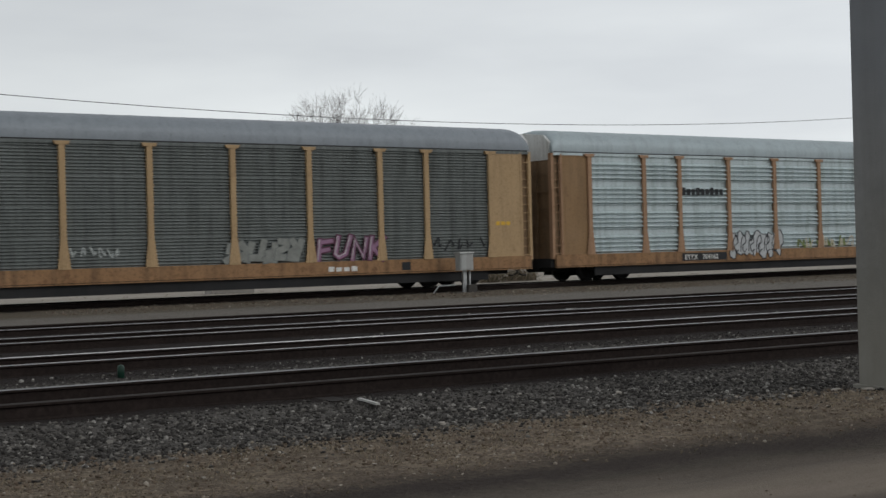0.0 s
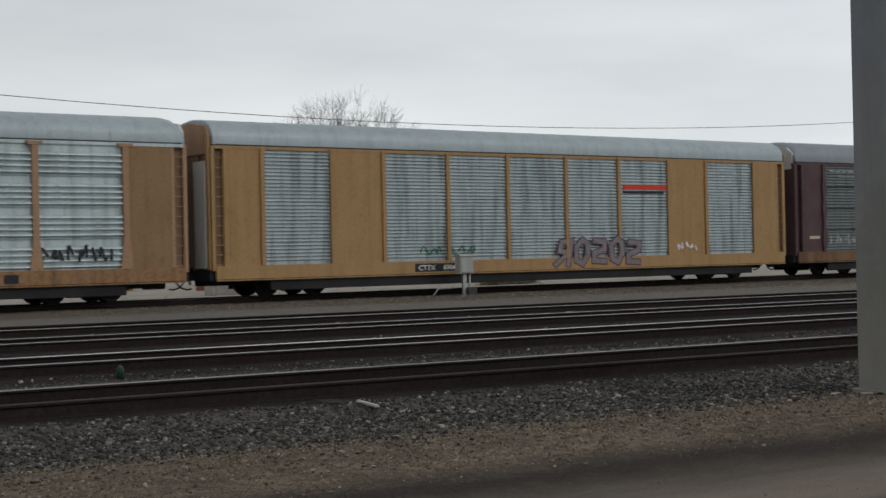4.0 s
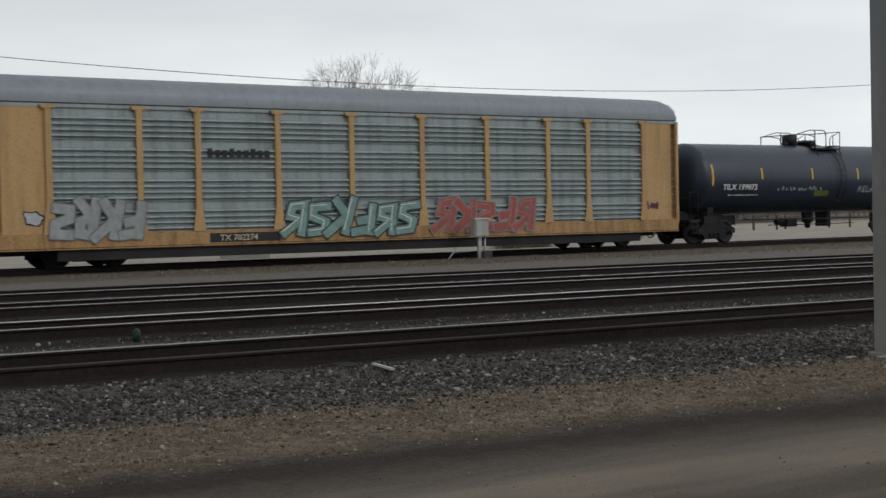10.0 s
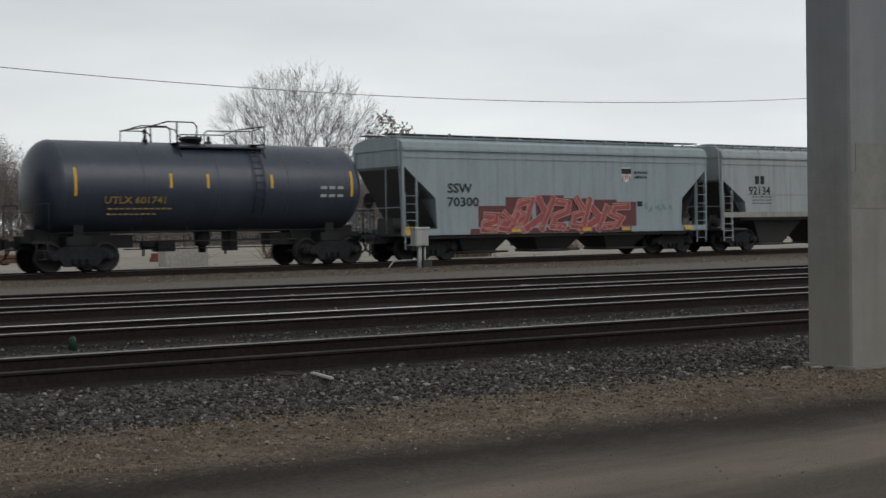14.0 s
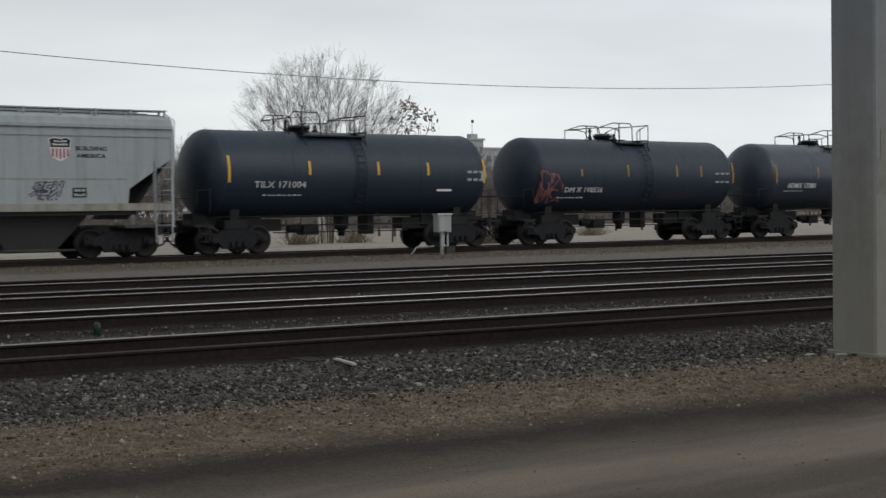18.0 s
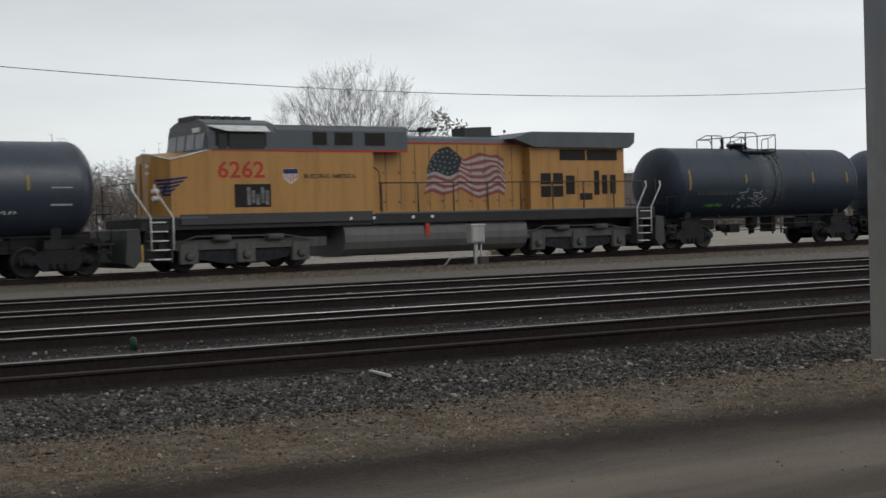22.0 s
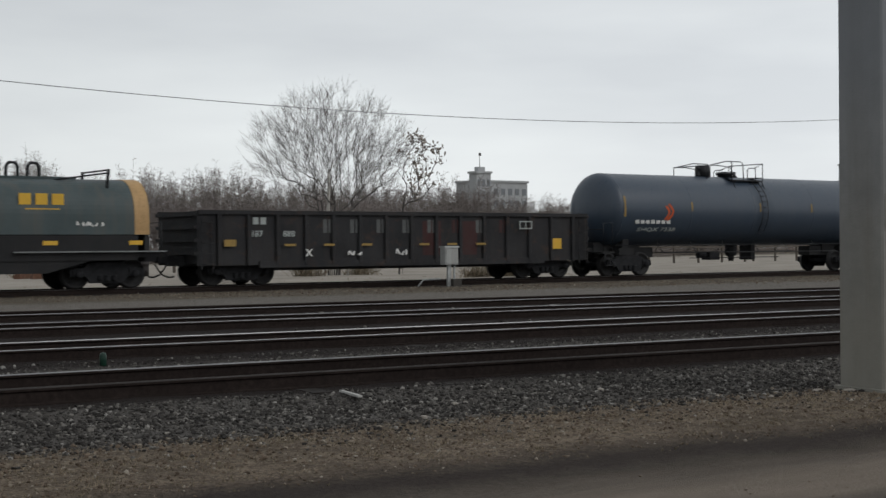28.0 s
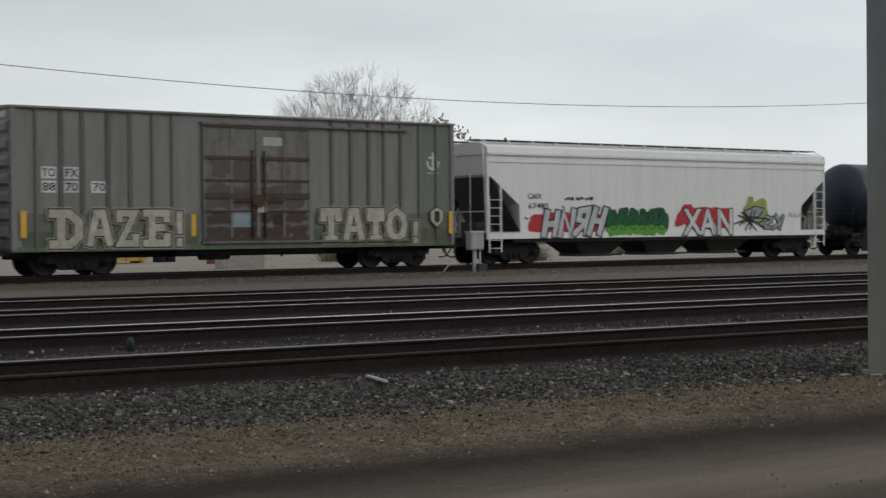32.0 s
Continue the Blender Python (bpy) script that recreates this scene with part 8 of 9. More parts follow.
part("door_patch", Build().box(d0 + 2.08, d0 + 2.86, -1.582, -1.574, 4.38, 4.68), m_pale, door, "white stencil panel")
part("door_patch", Build().box(d0 + 0.90, d0 + 1.62, -1.582, -1.574, 1.55, 2.08), ink("pale blue spray", (0.25, 0.33, 0.36), 0.5), door)
part("door_patch", Build().box(d0 + 2.4, d0 + 2.85, -1.582, -1.574, 1.62, 1.98), m_fit, door)
m_doorrust = ink("dark door rust", (0.072, 0.048, 0.038), 0.8)
m_doorgrime = ink("brown door stain", (0.115, 0.095, 0.082), 0.8)
scrawl(door, d0 + 0.1, d1 - 0.1, 1.15, 1.62, -1.5755, 6, m_doorrust, m_doorgrime, 71, name="rust_patch", label="dark rust patch", inner=False)
scrawl(door, d0 + 0.1, d1 - 0.1, 1.66, 2.10, -1.5755, 5, m_doorrust, m_doorgrime, 72, name="rust_patch", inner=False)
scrawl(door, d0 + 0.1, d1 - 0.3, 2.15, 3.05, -1.5755, 4, m_doorgrime, m_doorgrime, 73, name="rust_patch", inner=False)
scrawl(door, d0 + 0.3, d1 - 1.6, 3.2, 3.85, -1.5755, 3, m_doorgrime, m_doorgrime, 74, name="rust_patch", inner=False)
part("door_post", Build().box(mid - 0.07, mid + 0.07, -1.625, -1.575, 1.2, 4.9), m_boxd, door)
part("handle_plate", Build().slab(mid - 0.05, mid + 0.28, -1.65, -1.60, 2.05, 2.50, 0.02), m_pale, door, "pale latch plate")
for e in (-1, 1):
    b = Build()
    z = BB + 0.35
    while z < BT - 0.5:
        b.add([(e * (hl + o), y, zz) for y in (-1.38, 1.38) for zz, o in ((z, 0.0), (z + 0.10, 0.10), (z + 0.30, 0.10), (z + 0.42, 0.0))], [(0, 1, 5, 4), (1, 2, 6, 5), (2, 3, 7, 6), (0, 3, 2, 1), (4, 5, 6, 7)])
        z += 0.56
    part("end_rib", b, m_box, s_, "pressed corrugated end")
    for k in range(8):
        part("end_lettering", Build().box(*sorted((e * hl, e * (hl + 0.012))), -1.15 + 0.2 * k, -1.02 + 0.2 * k, BT - 0.30, BT - 0.10), m_hood, s_)
    coupling(s_, e * (hl + 0.25), e)
    part("end_sill", Build().box(*sorted((e * (hl - 0.5), e * (hl + 0.25))), -1.2, 1.2, 0.68, BB), m_black, s_)
    truck(s_, e * (hl - 2.1))
for q, z, txt in ((344.28, 3.14, "TO"), (344.96, 3.14, "FX"), (344.28, 2.69, "88"), (344.96, 2.69, "70"), (345.80, 2.69, "70")):
    part("number_panel", Build().box(lx(q) - 0.09, lx(q) + 0.36, -1.492, -1.482, z, z + 0.38), m_hood, s_)
    letters(txt, 0.37, m_blackink, s_, side(lx(q) - 0.06, z + 0.065, -1.494), bold=0.004, fit=0.39)
m_tato = ink("weathered cream spray", (0.48, 0.45, 0.385), 0.9)
m_shade = ink("dark letter shadow", (0.035, 0.04, 0.03), 0.3)
m_rim = ink("pale letter rim", (0.40, 0.39, 0.33), 0.7)
m_ribrun = ink("dark rust run", (0.085, 0.066, 0.052), 0.7)
m_over = ink("green overspray", (0.150, 0.158, 0.128), 0.5)
m_overlow = ink("moss green overspray", (0.110, 0.125, 0.092), 0.6)
for q0, q1 in ((343.6, 349.2), (353.3, 358.8)):
    part("overspray", Build().box(lx(q0), lx(q1), -1.4835, -1.48, 1.45, 2.02), m_over, s_, "green overspray round the tag")
    part("overspray", Build().box(lx(q0), lx(q1), -1.4835, -1.48, BB + 0.1, 1.45), m_overlow, s_)
part("overspray", Build().box(lx(357.6), lx(358.8), -1.482, -1.48, 2.02, 5.3), ink("green-grey fresh panel", (0.165, 0.185, 0.165), 0.3), s_, "greener repainted end panel")
# dark lines beside the ribs: rust runs with the ribs' shade painted in
for q in (344.77, 345.42, 346.22, 346.92, 354.0, 354.74, 355.45, 356.05, 356.74):
    part("rust_run", ribbons([[(lx(q) + 0.065, 5.28), (lx(q) + 0.07, 4.0), (lx(q) + 0.065, 2.1 + (q * 3.7) % 0.5)]], 0.045, -1.4845), m_ribrun, s_, "dark rust run with painted shade beside a rib" if q == 344.77 else "")
SLAB = {"D": [[(0.0, 0.0), (0.62, 0.0), (0.95, 0.25), (0.95, 0.72), (0.62, 1.0), (0.0, 1.0)], [(0.30, 0.05), (0.30, 0.95)]], "A": [[(0.02, 0.0), (0.36, 1.0), (0.64, 1.0), (0.98, 0.0)], [(0.25, 0.36), (0.75, 0.36)]],
        "Z": [[(0.04, 0.80), (0.06, 1.0), (0.92, 1.0), (0.08, 0.0), (0.95, 0.0), (0.97, 0.22)]], "E": [[(0.95, 0.80), (0.95, 1.0), (0.02, 1.0)], [(0.28, 1.0), (0.28, 0.0)], [(0.02, 0.0), (0.95, 0.0), (0.95, 0.22)], [(0.30, 0.50), (0.72, 0.52)]],
        "T": [[(0.03, 0.74), (0.05, 1.0), (0.95, 1.0), (0.97, 0.74)], [(0.50, 1.0), (0.50, 0.0)], [(0.26, 0.0), (0.74, 0.0)]], "O": [[(0.50, 0.0), (0.14, 0.16), (0.02, 0.52), (0.16, 0.86), (0.52, 1.0), (0.86, 0.84), (0.98, 0.48), (0.84, 0.14), (0.46, 0.0)]],
        "!": [[(0.5, 1.0), (0.5, 0.42)], [(0.5, 0.10), (0.5, 0.0)]]}
for txt, q0, q1, z0, z1, fat in (("D", 344.36, 345.46, 0.90, 2.15, 0.27), ("A", 345.50, 346.36, 0.95, 2.15, 0.22), ("Z", 346.42, 347.20, 0.93, 2.14, 0.22), ("E", 347.28, 348.24, 0.92, 2.15, 0.24), ("!", 348.34, 348.68, 0.90, 2.12, 0.20),
                                 ("T", 353.50, 354.36, 0.98, 2.22, 0.25), ("A", 354.38, 355.25, 0.97, 2.22, 0.23), ("T", 355.30, 356.06, 0.97, 2.22, 0.25), ("O", 356.06, 356.98, 0.97, 2.22, 0.25), ("!", 357.14, 357.46, 0.88, 1.75, 0.20)):
    lines = [[(lx(q0 + fat / 2 + u * (q1 - q0 - fat)), z0 + fat / 2 + v * (z1 - z0 - fat)) for u, v in line] for line in SLAB[txt]]
    g = part("graffiti", blocky(lines, fat, -1.567), m_tato, s_, "cream slab letters")
    part("outline", blocky(lines, fat + 0.09, -1.562), m_shade, g)
    part("rim", blocky(lines, fat + 0.15, -1.559), m_rim, g)
for grow, mat, dy in ((0.06, m_shade, 0.0), (0.0, m_tato, 0.003), (-0.14, m_shade, 0.006)):
    crest = [(357.95 - grow, 1.75), (357.95 - grow, 2.1), (358.2, 2.24 + grow), (358.46 + grow, 2.1), (358.46 + grow, 1.75), (358.2, 1.5 - grow)]
    part("crest", Build().prism([(lx(x), z) for x, z in crest], -1.56 - dy, -1.552 - dy, "y"), mat, s_, "sprayed crest" if dy == 0.0 else "")
part("reflector", Build().box(lx(343.55), lx(343.72), -1.552, -1.546, 1.25, 2.1), m_yel, s_)
part("reflector", Build().box(lx(358.72), lx(358.86), -1.552, -1.546, 1.25, 2.1), m_yel, s_)
part("reflector", Build().box(lx(348.95), lx(349.1), -1.492, -1.484, 1.25, 2.0), m_yel, s_)
for line in ([(358.1, 4.3), (358.1, 4.0), (358.1, 3.72)], [(357.86, 3.95), (357.93, 3.76), (358.1, 3.68), (358.27, 3.76), (358.34, 3.95)], [(357.95, 4.12), (358.1, 4.12), (358.25, 4.12)]):
    part("emblem", ribbons([[(lx(x), z) for x, z in line]], 0.085, -1.490), m_hood, s_, "pale anchor emblem")
bars(s_, lx(357.85), lx(358.36), 3.5, 3.58, -1.486, 4, m_pale)
# ---- locomotive ----
m_ly = paint("locomotive yellow", (0.40, 0.208, 0.060), 0.42, (0.12, 0.075, 0.035), 0.3, 0.35, 0.08, bump=0.1)
m_lg = paint("locomotive grey", (0.082, 0.094, 0.108), 0.5, (0.06, 0.055, 0.05), 0.4, 0.3, 0.1)
m_ld = paint("locomotive underframe grey", (0.042, 0.043, 0.046), 0.65, (0.05, 0.045, 0.04), 0.5, 0.3, 0.1)
m_lk = paint("locomotive black grime", (0.024, 0.024, 0.026), 0.8, (0.03, 0.027, 0.025), 0.5, 0.3, 0.1)
m_cast = paint("dusty truck casting", (0.082, 0.080, 0.078), 0.8, (0.022, 0.020, 0.018), 0.6, 0.3, 0.15)
# pale base colour stands in for bright sky in the windshield
m_pane = plain("pale windshield glass", (0.20, 0.22, 0.235), 0.1, 0.0, 0.15, 2, 0.0)
m_lred = ink("red stripe paint", (0.40, 0.045, 0.03), 0.15, 0.5)
m_lblue = ink("dark blue paint", (0.015, 0.03, 0.10), 0.15, 0.5)
m_glass = plain("dark cab glass", (0.012, 0.015, 0.018), 0.12, 0.0, 0.1, 2, 0.0)
m_vent = plain("dark vent mesh", (0.02, 0.018, 0.016), 0.7, 0.2, 0.4, 30)
m_plate = plain("grey mesh plate", (0.13, 0.14, 0.135), 0.6, 0.0, 0.5, 5)
m_rail = plain("white handrail", (0.62, 0.62, 0.60), 0.5)
m_drail = plain("dark handrail", (0.05, 0.042, 0.035), 0.6)
lo, hl, lx = car("locomotive", "yellow and grey diesel locomotive with a painted flag", 242.2, 264.55, "locomotive")
part("frame", Build().box(-hl + 0.5, hl - 0.5, -1.45, 1.45, 1.42, 1.80).box(-hl + 0.4, hl - 0.4, -0.6, 0.6, 0.95, 1.42), m_lk, lo)
part("skirt", Build().box(lx(244.0), lx(251.0), -1.512, -1.44, 1.58, 1.93), m_ld, lo, "grey frame skirt")
part("side_beam", Build().box(lx(251.0), hl - 1.1, -1.50, -1.44, 1.46, 1.80), m_lk, lo)
# a broad nose whose front bulges forward and whose top falls to its corners
rim = [(245.0, -1.50, 4.11), (243.78, -1.32, 3.78), (243.44, -0.60, 3.98), (243.40, 0.0, 4.04), (243.44, 0.60, 3.98), (243.78, 1.32, 3.78), (245.0, 1.50, 4.11)]
nb = Build()
nb.add([(lx(x), y, z) for x, y, z in rim] + [(lx(x), y, 1.8) for x, y, z in rim], [(i, i + 1, 8 + i, 7 + i) for i in range(6)] + [(7, 8, 9, 10, 11, 12, 13)])
nb.add([(lx(x), y, z) for x, y, z in rim] + [(lx(245.0), 0, 4.15)], [(i, i + 1, 7) for i in range(6)])
part("nose", nb, m_ly, lo, "broad yellow nose")
for y0, y1 in ((-0.5, -0.12), (0.12, 0.5)):
    part("nose_door", Build().box(lx(243.36), lx(243.46), y0, y1, 2.0, 3.7), m_ly, lo)
part("nose_strip", Build().pipe([(lx(x) - 0.01, y * 1.005, z + 0.012) for x, y, z in rim[:4]], 0.028, 6), m_hood, lo, "pale edge strip along the nose top")
cab = part("cab", Build().box(lx(245.0), lx(247.4), -1.50, 1.50, 1.8, 4.13), m_ly, lo)
part("cab_roof", Build().prism([(-1.51, 4.13), (-1.50, 4.74), (-1.32, 5.06), (-0.80, 5.22), (0.80, 5.22), (1.32, 5.06), (1.50, 4.74), (1.51, 4.13)], lx(244.98), lx(247.4)), m_lg, cab, "grey upper cab and roof")
part("windshield_frame", Build().add([(lx(244.88), -1.46, 4.10), (lx(244.88), 1.46, 4.10), (lx(244.99), 1.42, 4.80), (lx(244.99), -1.42, 4.80), (lx(244.99), -1.46, 4.05), (lx(244.99), 1.46, 4.05)], [(0, 1, 2, 3), (0, 4, 5, 1), (0, 3, 4), (1, 5, 2)]), m_lg, cab)
for y0, y1 in ((-1.36, -0.74), (-0.66, -0.06), (0.06, 0.66), (0.74, 1.36)):
    part("windshield", Build().add([(lx(244.874), y0, 4.18), (lx(244.874), y1, 4.18), (lx(244.952), y1, 4.70), (lx(244.952), y0, 4.70)], [(0, 1, 2, 3)]), m_pane, cab, "windshield pane with bright sky painted in")
part("window_surround", Build().box(lx(245.25), lx(247.05), -1.508, -1.50, 4.13, 4.72), m_seal, cab)
for q, w in ((245.34, 0.30), (245.72, 1.26)):
    part("cab_window", Build().slab(lx(q), lx(q) + w, -1.53, -1.508, 4.17, 4.68, 0.01), m_glass, cab)
for k in range(6):
    part("roof_fin", Build().slab(lx(244.95) + 0.36 * k, lx(244.95) + 0.36 * k + 0.24, -0.62, 0.62, 5.20, 5.36, 0.02), m_ld, cab)
part("window_visor", Build().add([(lx(245.0), -1.38, 4.98), (lx(247.1), -1.38, 4.98), (lx(247.0), -1.88, 4.74), (lx(245.5), -1.88, 4.74), (lx(245.0), -1.36, 4.94), (lx(247.1), -1.36, 4.94)], [(0, 1, 2, 3), (4, 5, 2, 3), (0, 3, 4), (1, 5, 2)]), m_hood, cab, "pale side window visor")
part("number_board", Build().box(lx(244.93), lx(245.0), -1.0, -0.5, 4.76, 4.92), m_white, cab)
for z in (3.62, 3.38, 2.75, 2.5):
    part("headlight", Build().tube((lx(243.36), -0.82 if z < 3 else -0.42, z), (lx(243.62), -0.82 if z < 3 else -0.42, z), 0.085, 14), m_white, lo)
# wing emblem wrapped from the nose front round its corner
for k in range(5):
    z, tip = 3.16 - 0.125 * k, 244.30 - 0.13 * k
    q0 = 0.18 + 0.10 * k
    face = (lx(243.44 + 0.34 * q0) - 0.012, -0.60 - 0.72 * q0 - 0.006)
    edge_ = (lx(243.78) - 0.010, -1.326)
    end = (lx(tip), -1.326 - 0.18 * (tip - 243.78) / 1.22 - 0.008)
    part("wing_emblem", Build().add([(*face, z - 0.02), (*edge_, z), (*end, z + 0.06), (*end, z), (*edge_, z - 0.085), (*face, z - 0.10)], [(0, 1, 4, 5), (1, 2, 3, 4)]), m_lblue, lo, "dark blue wing emblem" if k == 0 else "")
part("wing_emblem", Build().add([(lx(243.60), -0.98, 2.62), (lx(243.66), -1.10, 3.02), (lx(243.72), -1.23, 3.02), (lx(243.65), -1.09, 2.58)], [(0, 1, 2, 3)]), m_lblue, lo)
letters("6262", 0.80, m_lred, lo, side(lx(245.27), 3.17, -1.504), bold=0.014, fit=1.66)
part("side_hatch", Build().box(lx(245.86), lx(247.16), -1.506, -1.50, 2.14, 2.94), m_vent, lo)
for k in range(5):
    part("hatch_slat", Build().box(lx(246.30) + 0.165 * k, lx(246.30) + 0.165 * k + 0.125, -1.514, -1.505, 2.22 + 0.06 * (k % 2), 2.84 - 0.12 * (k % 3)), m_plate, lo, "bare metal grille slat")
# electrical hood, engine hood, radiator
part("equipment_hood", Build().box(lx(247.4), lx(251.1), -1.49, 1.49, 1.8, 4.13), m_ly, lo)
part("equipment_roof", Build().prism([(-1.49, 4.13), (-1.49, 4.84), (-1.30, 5.04), (1.30, 5.04), (1.49, 4.84), (1.49, 4.13)], lx(247.4), lx(252.5)), m_lg, lo)
part("red_stripe", Build().box(lx(245.1), lx(252.5), -1.506, -1.492, 4.08, 4.15), m_lred, lo)
part("red_stripe", Build().box(lx(252.5), lx(257.6), -1.0, -0.975, 4.44, 4.50), m_lred, lo)
for a, b2 in ((248.77, 249.3), (249.61, 250.3), (250.79, 251.58)):
    part("intake_screen", Build().box(lx(a), lx(b2), -1.51, -1.488, 4.32, 4.78), m_vent, lo)
part("engine_hood", Build().box(lx(251.1), lx(258.0), -0.98, 0.98, 1.8, 4.50), m_ly, lo)
part("engine_roof", Build().prism([(-1.0, 4.50), (-0.95, 4.66), (-0.7, 4.76), (0.7, 4.76), (0.95, 4.66), (1.0, 4.50)], lx(252.5), lx(258.6)), m_lg, lo)
b = Build()
for k in range(11):
    x = lx(251.3) + k * 0.61
    b.box(x - 0.008, x + 0.008, -0.99, -0.98, 1.95, 4.40)
    b.box(x + 0.5, x + 0.54, -1.0, -0.98, 3.3, 3.38).box(x + 0.5, x + 0.54, -1.0, -0.98, 2.2, 2.28)
part("hood_doors", b, m_ld, lo)
part("exhaust_stack", Build().prism([(lx(255.75), 4.7), (lx(257.3), 4.7), (lx(257.3), 4.82), (lx(256.95), 4.86), (lx(256.95), 5.20), (lx(255.72), 5.14)], -0.4, 0.4, "y"), m_ld, lo)
hn = Build().tube((lx(254.05), 0, 4.72), (lx(254.05), 0, 5.02), 0.04, 8).box(lx(253.6), lx(254.5), -0.05, 0.05, 4.98, 5.04)
for dx, w in ((-0.42, -1), (-0.2, 1), (0.1, 1), (0.35, 1)):
    hn.tube((lx(254.05) + dx, -0.15 * w, 5.08), (lx(254.05) + dx + 0.22 * w, -0.15 * w, 5.08), 0.035, 10, 0.10)
part("horn", hn, m_ld, lo)
part("radiator_body", Build().box(lx(258.0), lx(262.62), -1.30, 1.30, 1.8, 4.34), m_ly, lo)
part("radiator_roof", Build().prism([(lx(257.1), 4.66), (lx(257.95), 4.94), (lx(263.02), 4.97), (lx(262.98), 4.54), (lx(262.7), 4.33), (lx(258.1), 4.33)], -1.52, 1.52, "y"), m_lg, lo, "overhanging grey radiator housing")
for a, b2 in ((259.42, 260.66), (260.76, 262.26)):
    part("radiator_intake", Build().box(lx(a), lx(b2), -1.315, -1.295, 3.82, 4.26), m_vent, lo)
for a, b2, z0, z1 in ((258.49, 258.97, 2.86, 3.30), (259.09, 259.55, 2.86, 3.30), (258.49, 258.97, 2.34, 2.78), (259.09, 259.55, 2.34, 2.78), (259.70, 260.12, 2.44, 3.20), (260.36, 260.98, 2.20, 2.48), (261.09, 261.34, 2.40, 3.40), (261.48, 261.74, 2.44, 3.22), (261.90, 262.17, 2.44, 3.22)):
    part("louvre", Build().box(lx(a), lx(b2), -1.315, -1.295, z0, z1), m_vent, lo)
part("access_door", Build().slab(lx(260.28), lx(261.04), -1.312, -1.29, 2.12, 3.56, 0.01), m_ly, lo)
# waving flag
FU = (0.0, 0.10, 0.22, 0.34, 0.44, 0.55, 0.68, 0.82, 0.92, 1.0)
FTOP = (4.02, 4.26, 4.36, 4.10, 3.86, 3.98, 4.14, 4.02, 4.06, 3.86)
FLOW = (2.50, 2.62, 2.46, 2.58, 2.70, 2.48, 2.32, 2.46, 2.56, 2.42)


def wave(u, v):
    """A place on the painted flag: u along it, v up it, between its rippling edges."""
    top_, low_ = float(np.interp(u, FU, FTOP)), float(np.interp(u, FU, FLOW))
    x = lx(253.45) + 3.62 * u + 0.40 * v * (1 - u) ** 1.5 + 0.05 * math.sin(v * 7 + u * 5)
    return x, low_ + (top_ - low_) * v + 0.09 * math.sin(u * 15 + v * 2.5) * math.sin(v * math.pi) + 0.05 * math.sin(u * 27 + v * 6) * v * (1 - v) * 3


red, blu, stars = Build(), Build(), Build()
wht = [Build() for _ in range(6)]
for s in range(13):
    for k in range(32):
        q = [wave(k / 32, s / 13), wave((k + 1) / 32, s / 13), wave((k + 1) / 32, (s + 1) / 13), wave(k / 32, (s + 1) / 13)]
        red.add([(x, -0.986, z) for x, z in q], [(0, 1, 2, 3)])
        if s % 2:
            wht[s // 2].add([(x, -0.9875, z) for x, z in q], [(0, 1, 2, 3)])
for k in range(13):
    for j in range(7):
        v0, v1 = (6 + j) / 13, (7 + j) / 13
        q = [wave(k / 32, v0), wave((k + 1) / 32, v0), wave((k + 1) / 32, v1), wave(k / 32, v1)]
        blu.add([(x, -0.989, z) for x, z in q], [(0, 1, 2, 3)])
for i in range(6):
    for j in range(5):
        x, z = wave((i + 0.5 + 0.3 * (j % 2)) * 0.36 / 6, 6 / 13 + (j + 0.6) * 0.5 / 5)
        stars.add([(x + 0.045 * math.sin(a), -0.992, z + 0.045 * math.cos(a)) for a in [m * 1.2566 for m in range(5)]], [(0, 1, 2, 3, 4)])
flag = part("painted_flag", red, ink("flag red", (0.27, 0.075, 0.07), 0.7), lo, "weathered waving flag painted on the hood")
m_fwhite = ink("flag white", (0.40, 0.355, 0.34), 0.7)
for b in wht:
    part("white_stripe", b, m_fwhite, flag)
part("canton", blu, ink("flag navy", (0.026, 0.034, 0.042), 0.5), flag)
part("stars", stars, m_pdark, flag)["kind"] = "stuff"
part("shield", Build().prism([(lx(247.64), 3.48), (lx(248.16), 3.48), (lx(248.16), 3.12), (lx(247.9), 2.93), (lx(247.64), 3.12)], -1.50, -1.494, "y"), m_white, lo, "small striped shield emblem")
part("shield_band", Build().box(lx(247.64), lx(248.16), -1.504, -1.50, 3.30, 3.47), m_lblue, lo)
for k in range(5):
    part("shield_stripe", Build().box(lx(247.67) + 0.10 * k, lx(247.67) + 0.10 * k + 0.055, -1.504, -1.50, 3.10 - 0.06 * (2 - abs(k - 2)), 3.29), m_red, lo)
letters("BUILDING AMERICA", 0.225, m_blackink, lo, side(lx(248.4), 3.13, -1.494), bold=0.002, fit=1.97)
# walkway, rails, steps
part("walkway", Build().box(lx(251.1), hl - 0.6, -1.52, 1.52, 1.80, 1.86).box(-hl + 0.5, lx(244.9), -1.52, 1.52, 1.80, 1.86), m_lg, lo)
r = Build().pipe([(lx(251.3), -1.48, 2.95), (lx(263.4), -1.48, 2.95)], 0.022)
for k in range(9):
    r.pipe([(lx(251.4) + 1.5 * k, -1.48, 1.85), (lx(251.4) + 1.5 * k, -1.48, 2.95)], 0.028)
part("handrail", r, m_drail, lo)
r = Build().pipe([(lx(251.1), -1.48, 3.55), (lx(251.35), -1.46, 3.35), (lx(251.35), -1.46, 1.9)], 0.018)
part("handrail", r, m_drail, lo)
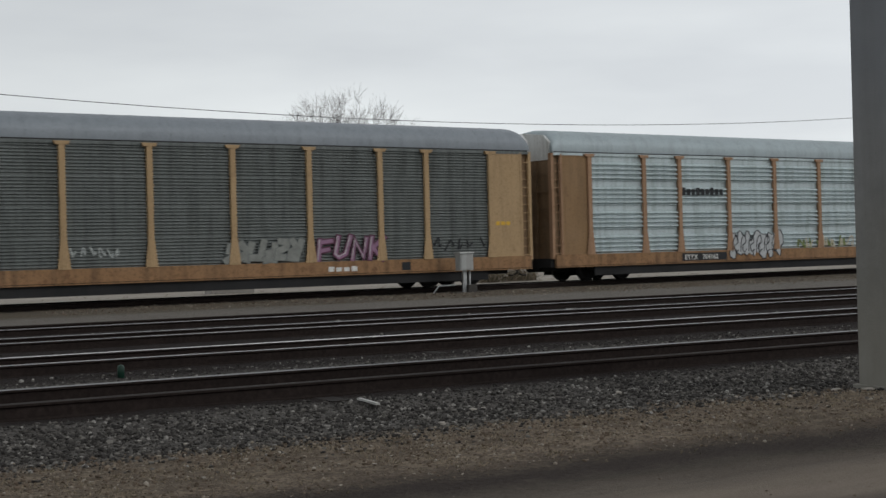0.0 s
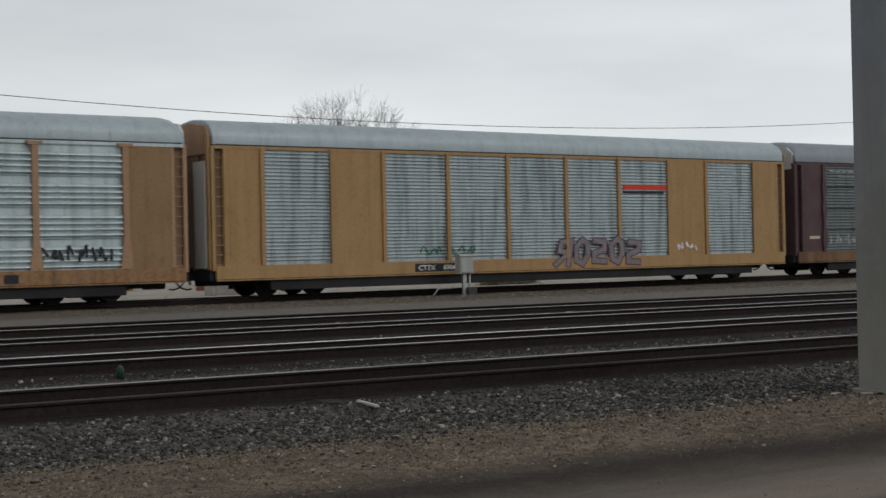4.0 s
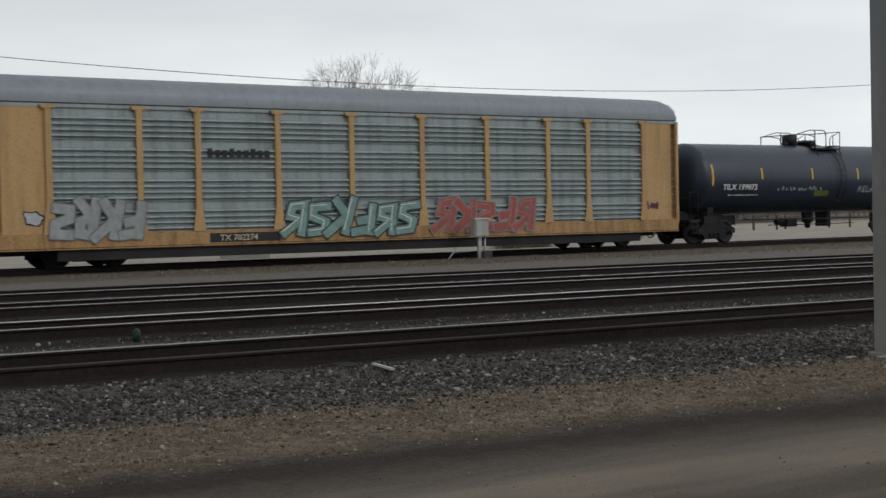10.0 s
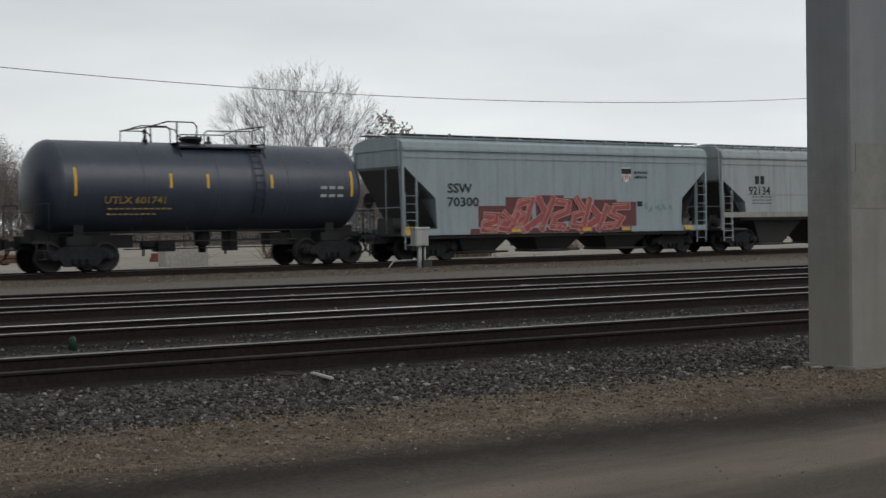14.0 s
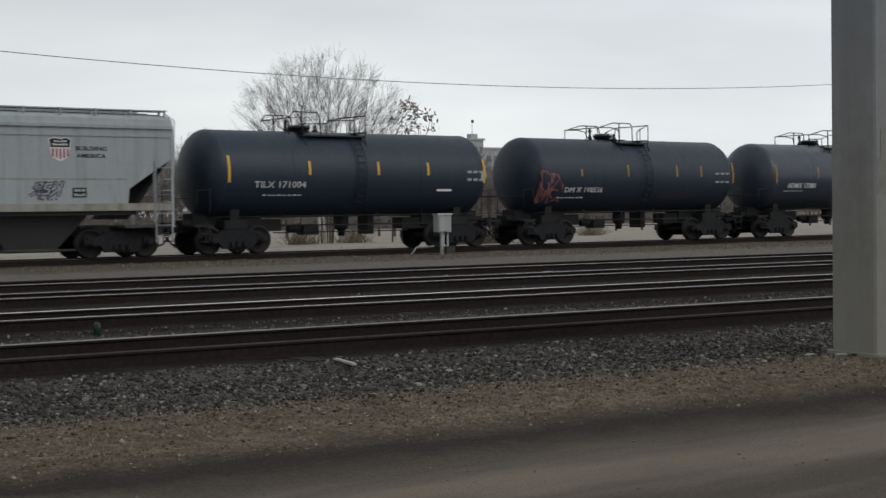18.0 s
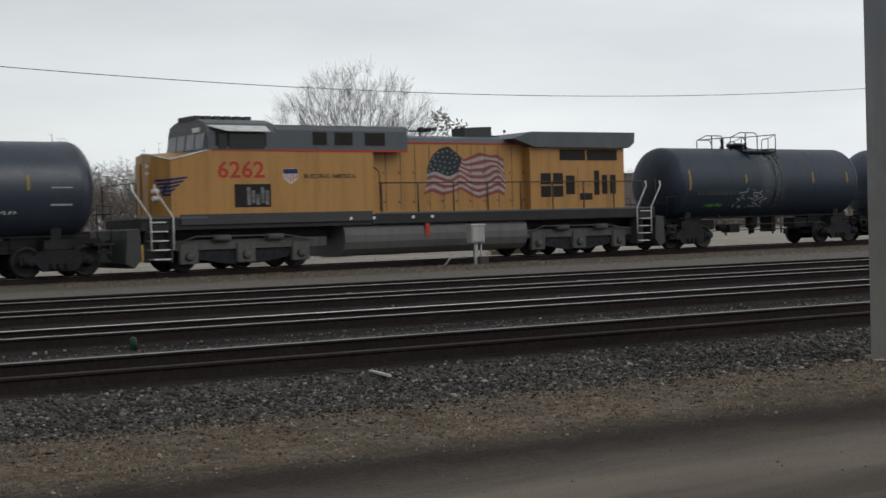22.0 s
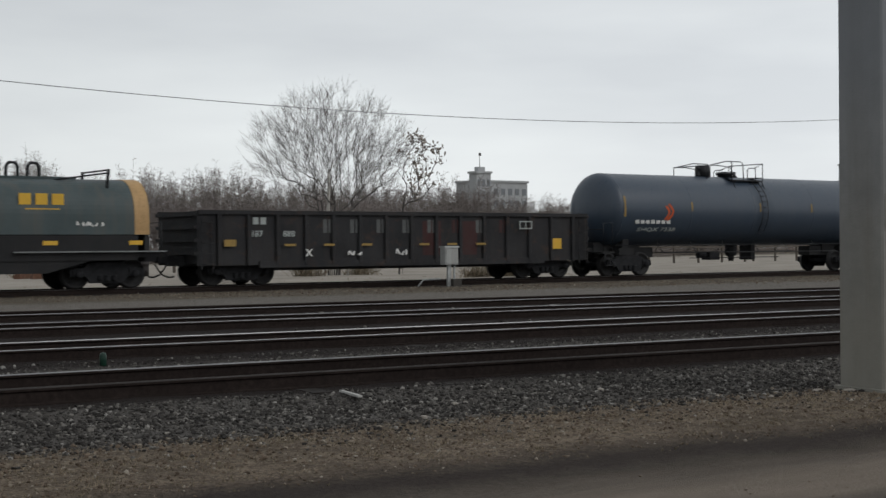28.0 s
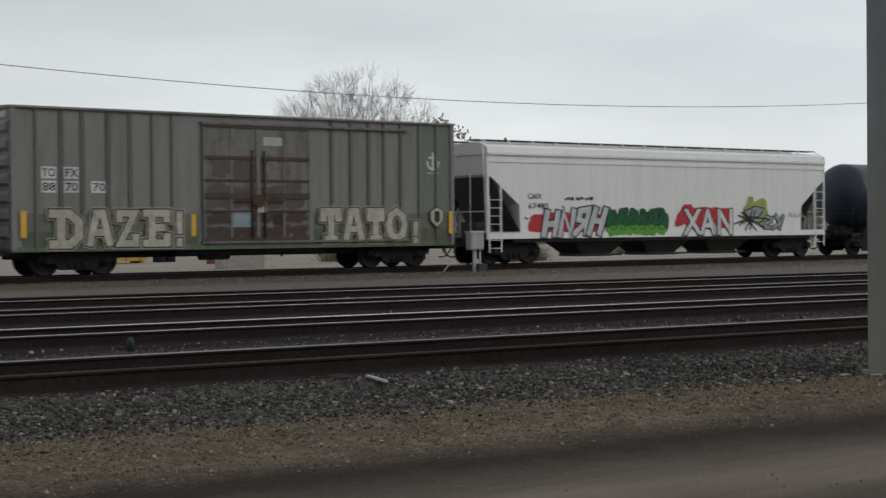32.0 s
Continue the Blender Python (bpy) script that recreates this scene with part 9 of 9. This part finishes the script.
for e in (-1, 1):
    st = Build()
    for k in range(5):
        z = 0.45 + 0.31 * k
        a = e * (hl - 1.15 + 0.03 * k)
        st.box(*sorted((a - 0.28, a + 0.28)), -1.52, -1.05, z - 0.02, z + 0.02)
    part("step", st, m_rail, lo, "white-edged boarding steps")
    part("step_well", Build().box(*sorted((e * (hl - 1.5), e * (hl - 0.75))), -1.04, -0.98, 0.35, 1.8).box(*sorted((e * (hl - 1.5), e * (hl - 1.46))), -1.5, -1.0, 0.35, 1.8), m_ld, lo)
    for dx in (0.78, 1.52):
        part("grab_iron", Build().pipe([(e * (hl - dx), -1.54, 0.75), (e * (hl - dx), -1.54, 1.85), (e * (hl - dx + 0.55), -1.50, 2.75), (e * (hl - dx + 0.55), -1.45, 2.95)], 0.028), m_rail, lo, "white grab iron")
    part("pilot", Build().prism([(e * (hl - 0.45), 1.5), (e * (hl - 0.05), 1.45), (e * (hl + 0.02), 0.35), (e * (hl - 0.25), 0.18), (e * (hl - 0.5), 0.5)], -1.45, 1.45, "y"), m_ld, lo)
    part("end_railing", Build().pipe([(e * (hl - 0.4), -1.4, 1.8), (e * (hl - 0.4), -1.4, 3.0), (e * (hl - 0.4), 1.4, 3.0), (e * (hl - 0.4), 1.4, 1.8)], 0.02), m_drail, lo)
    coupling(lo, e * (hl + 0.05), e)
    truck(lo, e * 7.0, (-2.0, 0.0, 2.0))
    mo = Build()
    for a in (-2.0, 0.0, 2.0):
        mo.slab(e * 7.0 + a - 0.33, e * 7.0 + a + 0.33, -1.22, -1.02, 0.25, 0.92, 0.04).lathe([(-1.30, 0.0), (-1.30, 0.12), (-1.22, 0.16)], 14, "y", (e * 7.0 + a, 0, 0.5))
    mo.box(e * 7.0 - 3.0, e * 7.0 + 3.0, -1.16, -1.06, 0.72, 1.05).tube((e * 7.0 - 1.2, -1.25, 1.1), (e * 7.0 - 0.6, -1.25, 1.1), 0.12, 12).tube((e * 7.0 + 0.7, -1.25, 1.1), (e * 7.0 + 1.3, -1.25, 1.1), 0.12, 12)
    mo.pipe([(e * 7.0 - 2.6, -1.28, 0.9), (e * 7.0 - 1.8, -1.28, 1.18), (e * 7.0 + 1.4, -1.28, 1.15), (e * 7.0 + 2.5, -1.28, 0.95)], 0.025)
    part("truck_side", mo, m_cast, lo, "grimy grey six-wheel truck casting")
part("fuel_tank", Build().prism([(-1.30, 1.42), (-1.44, 1.30), (-1.49, 1.05), (-1.49, 0.80), (-1.40, 0.55), (-1.2, 0.36), (-0.9, 0.30), (0.9, 0.30), (1.2, 0.36), (1.40, 0.55), (1.49, 0.80), (1.49, 1.05), (1.44, 1.30), (1.30, 1.42)], lx(249.9), lx(257.65)), paint("fuel tank grey", (0.10, 0.098, 0.098), 0.55, (0.05, 0.045, 0.04), 0.4, 0.4, 0.1), lo, "long grey fuel tank")
part("fuel_cap", Build().box(lx(253.15), lx(253.32), -1.52, -1.45, 0.95, 1.42), m_lred, lo)
for q in (250.1, 251.0, 252.6, 253.4):
    part("marker", Build().box(lx(q), lx(q) + 0.10, -1.516, -1.505, 1.62, 1.72), m_white, lo)


# ---- car bodies from their drawings to true metres; trucks and couplers are true already ----
def to_gauge(ob, k):
    done = set()
    for q in ob.children_recursive:
        kind = q.name.split(".")[0]
        if kind in ("side_frame", "axle", "wheel"):
            continue
        q.location = (q.location.x * k[0], q.location.y * k[1], q.location.z * k[2])
        if kind in ("truck", "coupler", "air_hose") or q.data is None or q.data.name in TRUE or q.data.name in done:
            continue
        done.add(q.data.name)
        q.data.transform(Matrix.Diagonal((*k, 1)))


def wrap(ob):
    """Lay the paint of a tank's tags and placards round its curve."""
    lift = {"outline": 0.004, "graffiti": 0.007, "placard": 0.007, "emblem": 0.008, "stroke": 0.010, "glint": 0.010}
    for q in ob.children_recursive:
        kind = q.name.split(".")[0]
        if kind in lift:
            for v in q.data.vertices:
                if v.co.y < 0:
                    v.co.y = -math.sqrt(max(0.0, (TR + lift[kind]) ** 2 - (v.co.z - ZC) ** 2))


TRUE = set()
for ob, c in CARS:
    round_body = ob.name.startswith("tank")
    if round_body:
        wrap(ob)
    to_gauge(ob, (GAUGE[0], 0.93, GAUGE[2]) if round_body else GAUGE)
def motions():
    for ob, c in CARS:
        walk(ob, [(0.5 * k, pose(c - s, TRACK_Y, TRACK_Z)) for k, s in enumerate(RUN)])
    # wheels turn as the train rolls: one turn table for each side, shared by all of its wheels
    for way in (-1, 1):
        first = None
        for w, s in SPINNERS:
            if s != way:
                continue
            if first is None:
                first = w
                rows = []
                for k in range(513):
                    t = min(32.0, k / 16)
                    i = min(int(t * 2), len(RUN) - 2)
                    run = RUN[i] + (RUN[i + 1] - RUN[i]) * (t * 2 - i)
                    rows.append((t, pose(0, 0, 0, 0, math.degrees(way * run / 0.46), 0)))
                walk(w, rows)
            else:
                w.rotation_mode = "QUATERNION"
                w.animation_data_create()
                w.animation_data.action = first.animation_data.action
                w.animation_data.action_slot = first.animation_data.action_slot


motions()
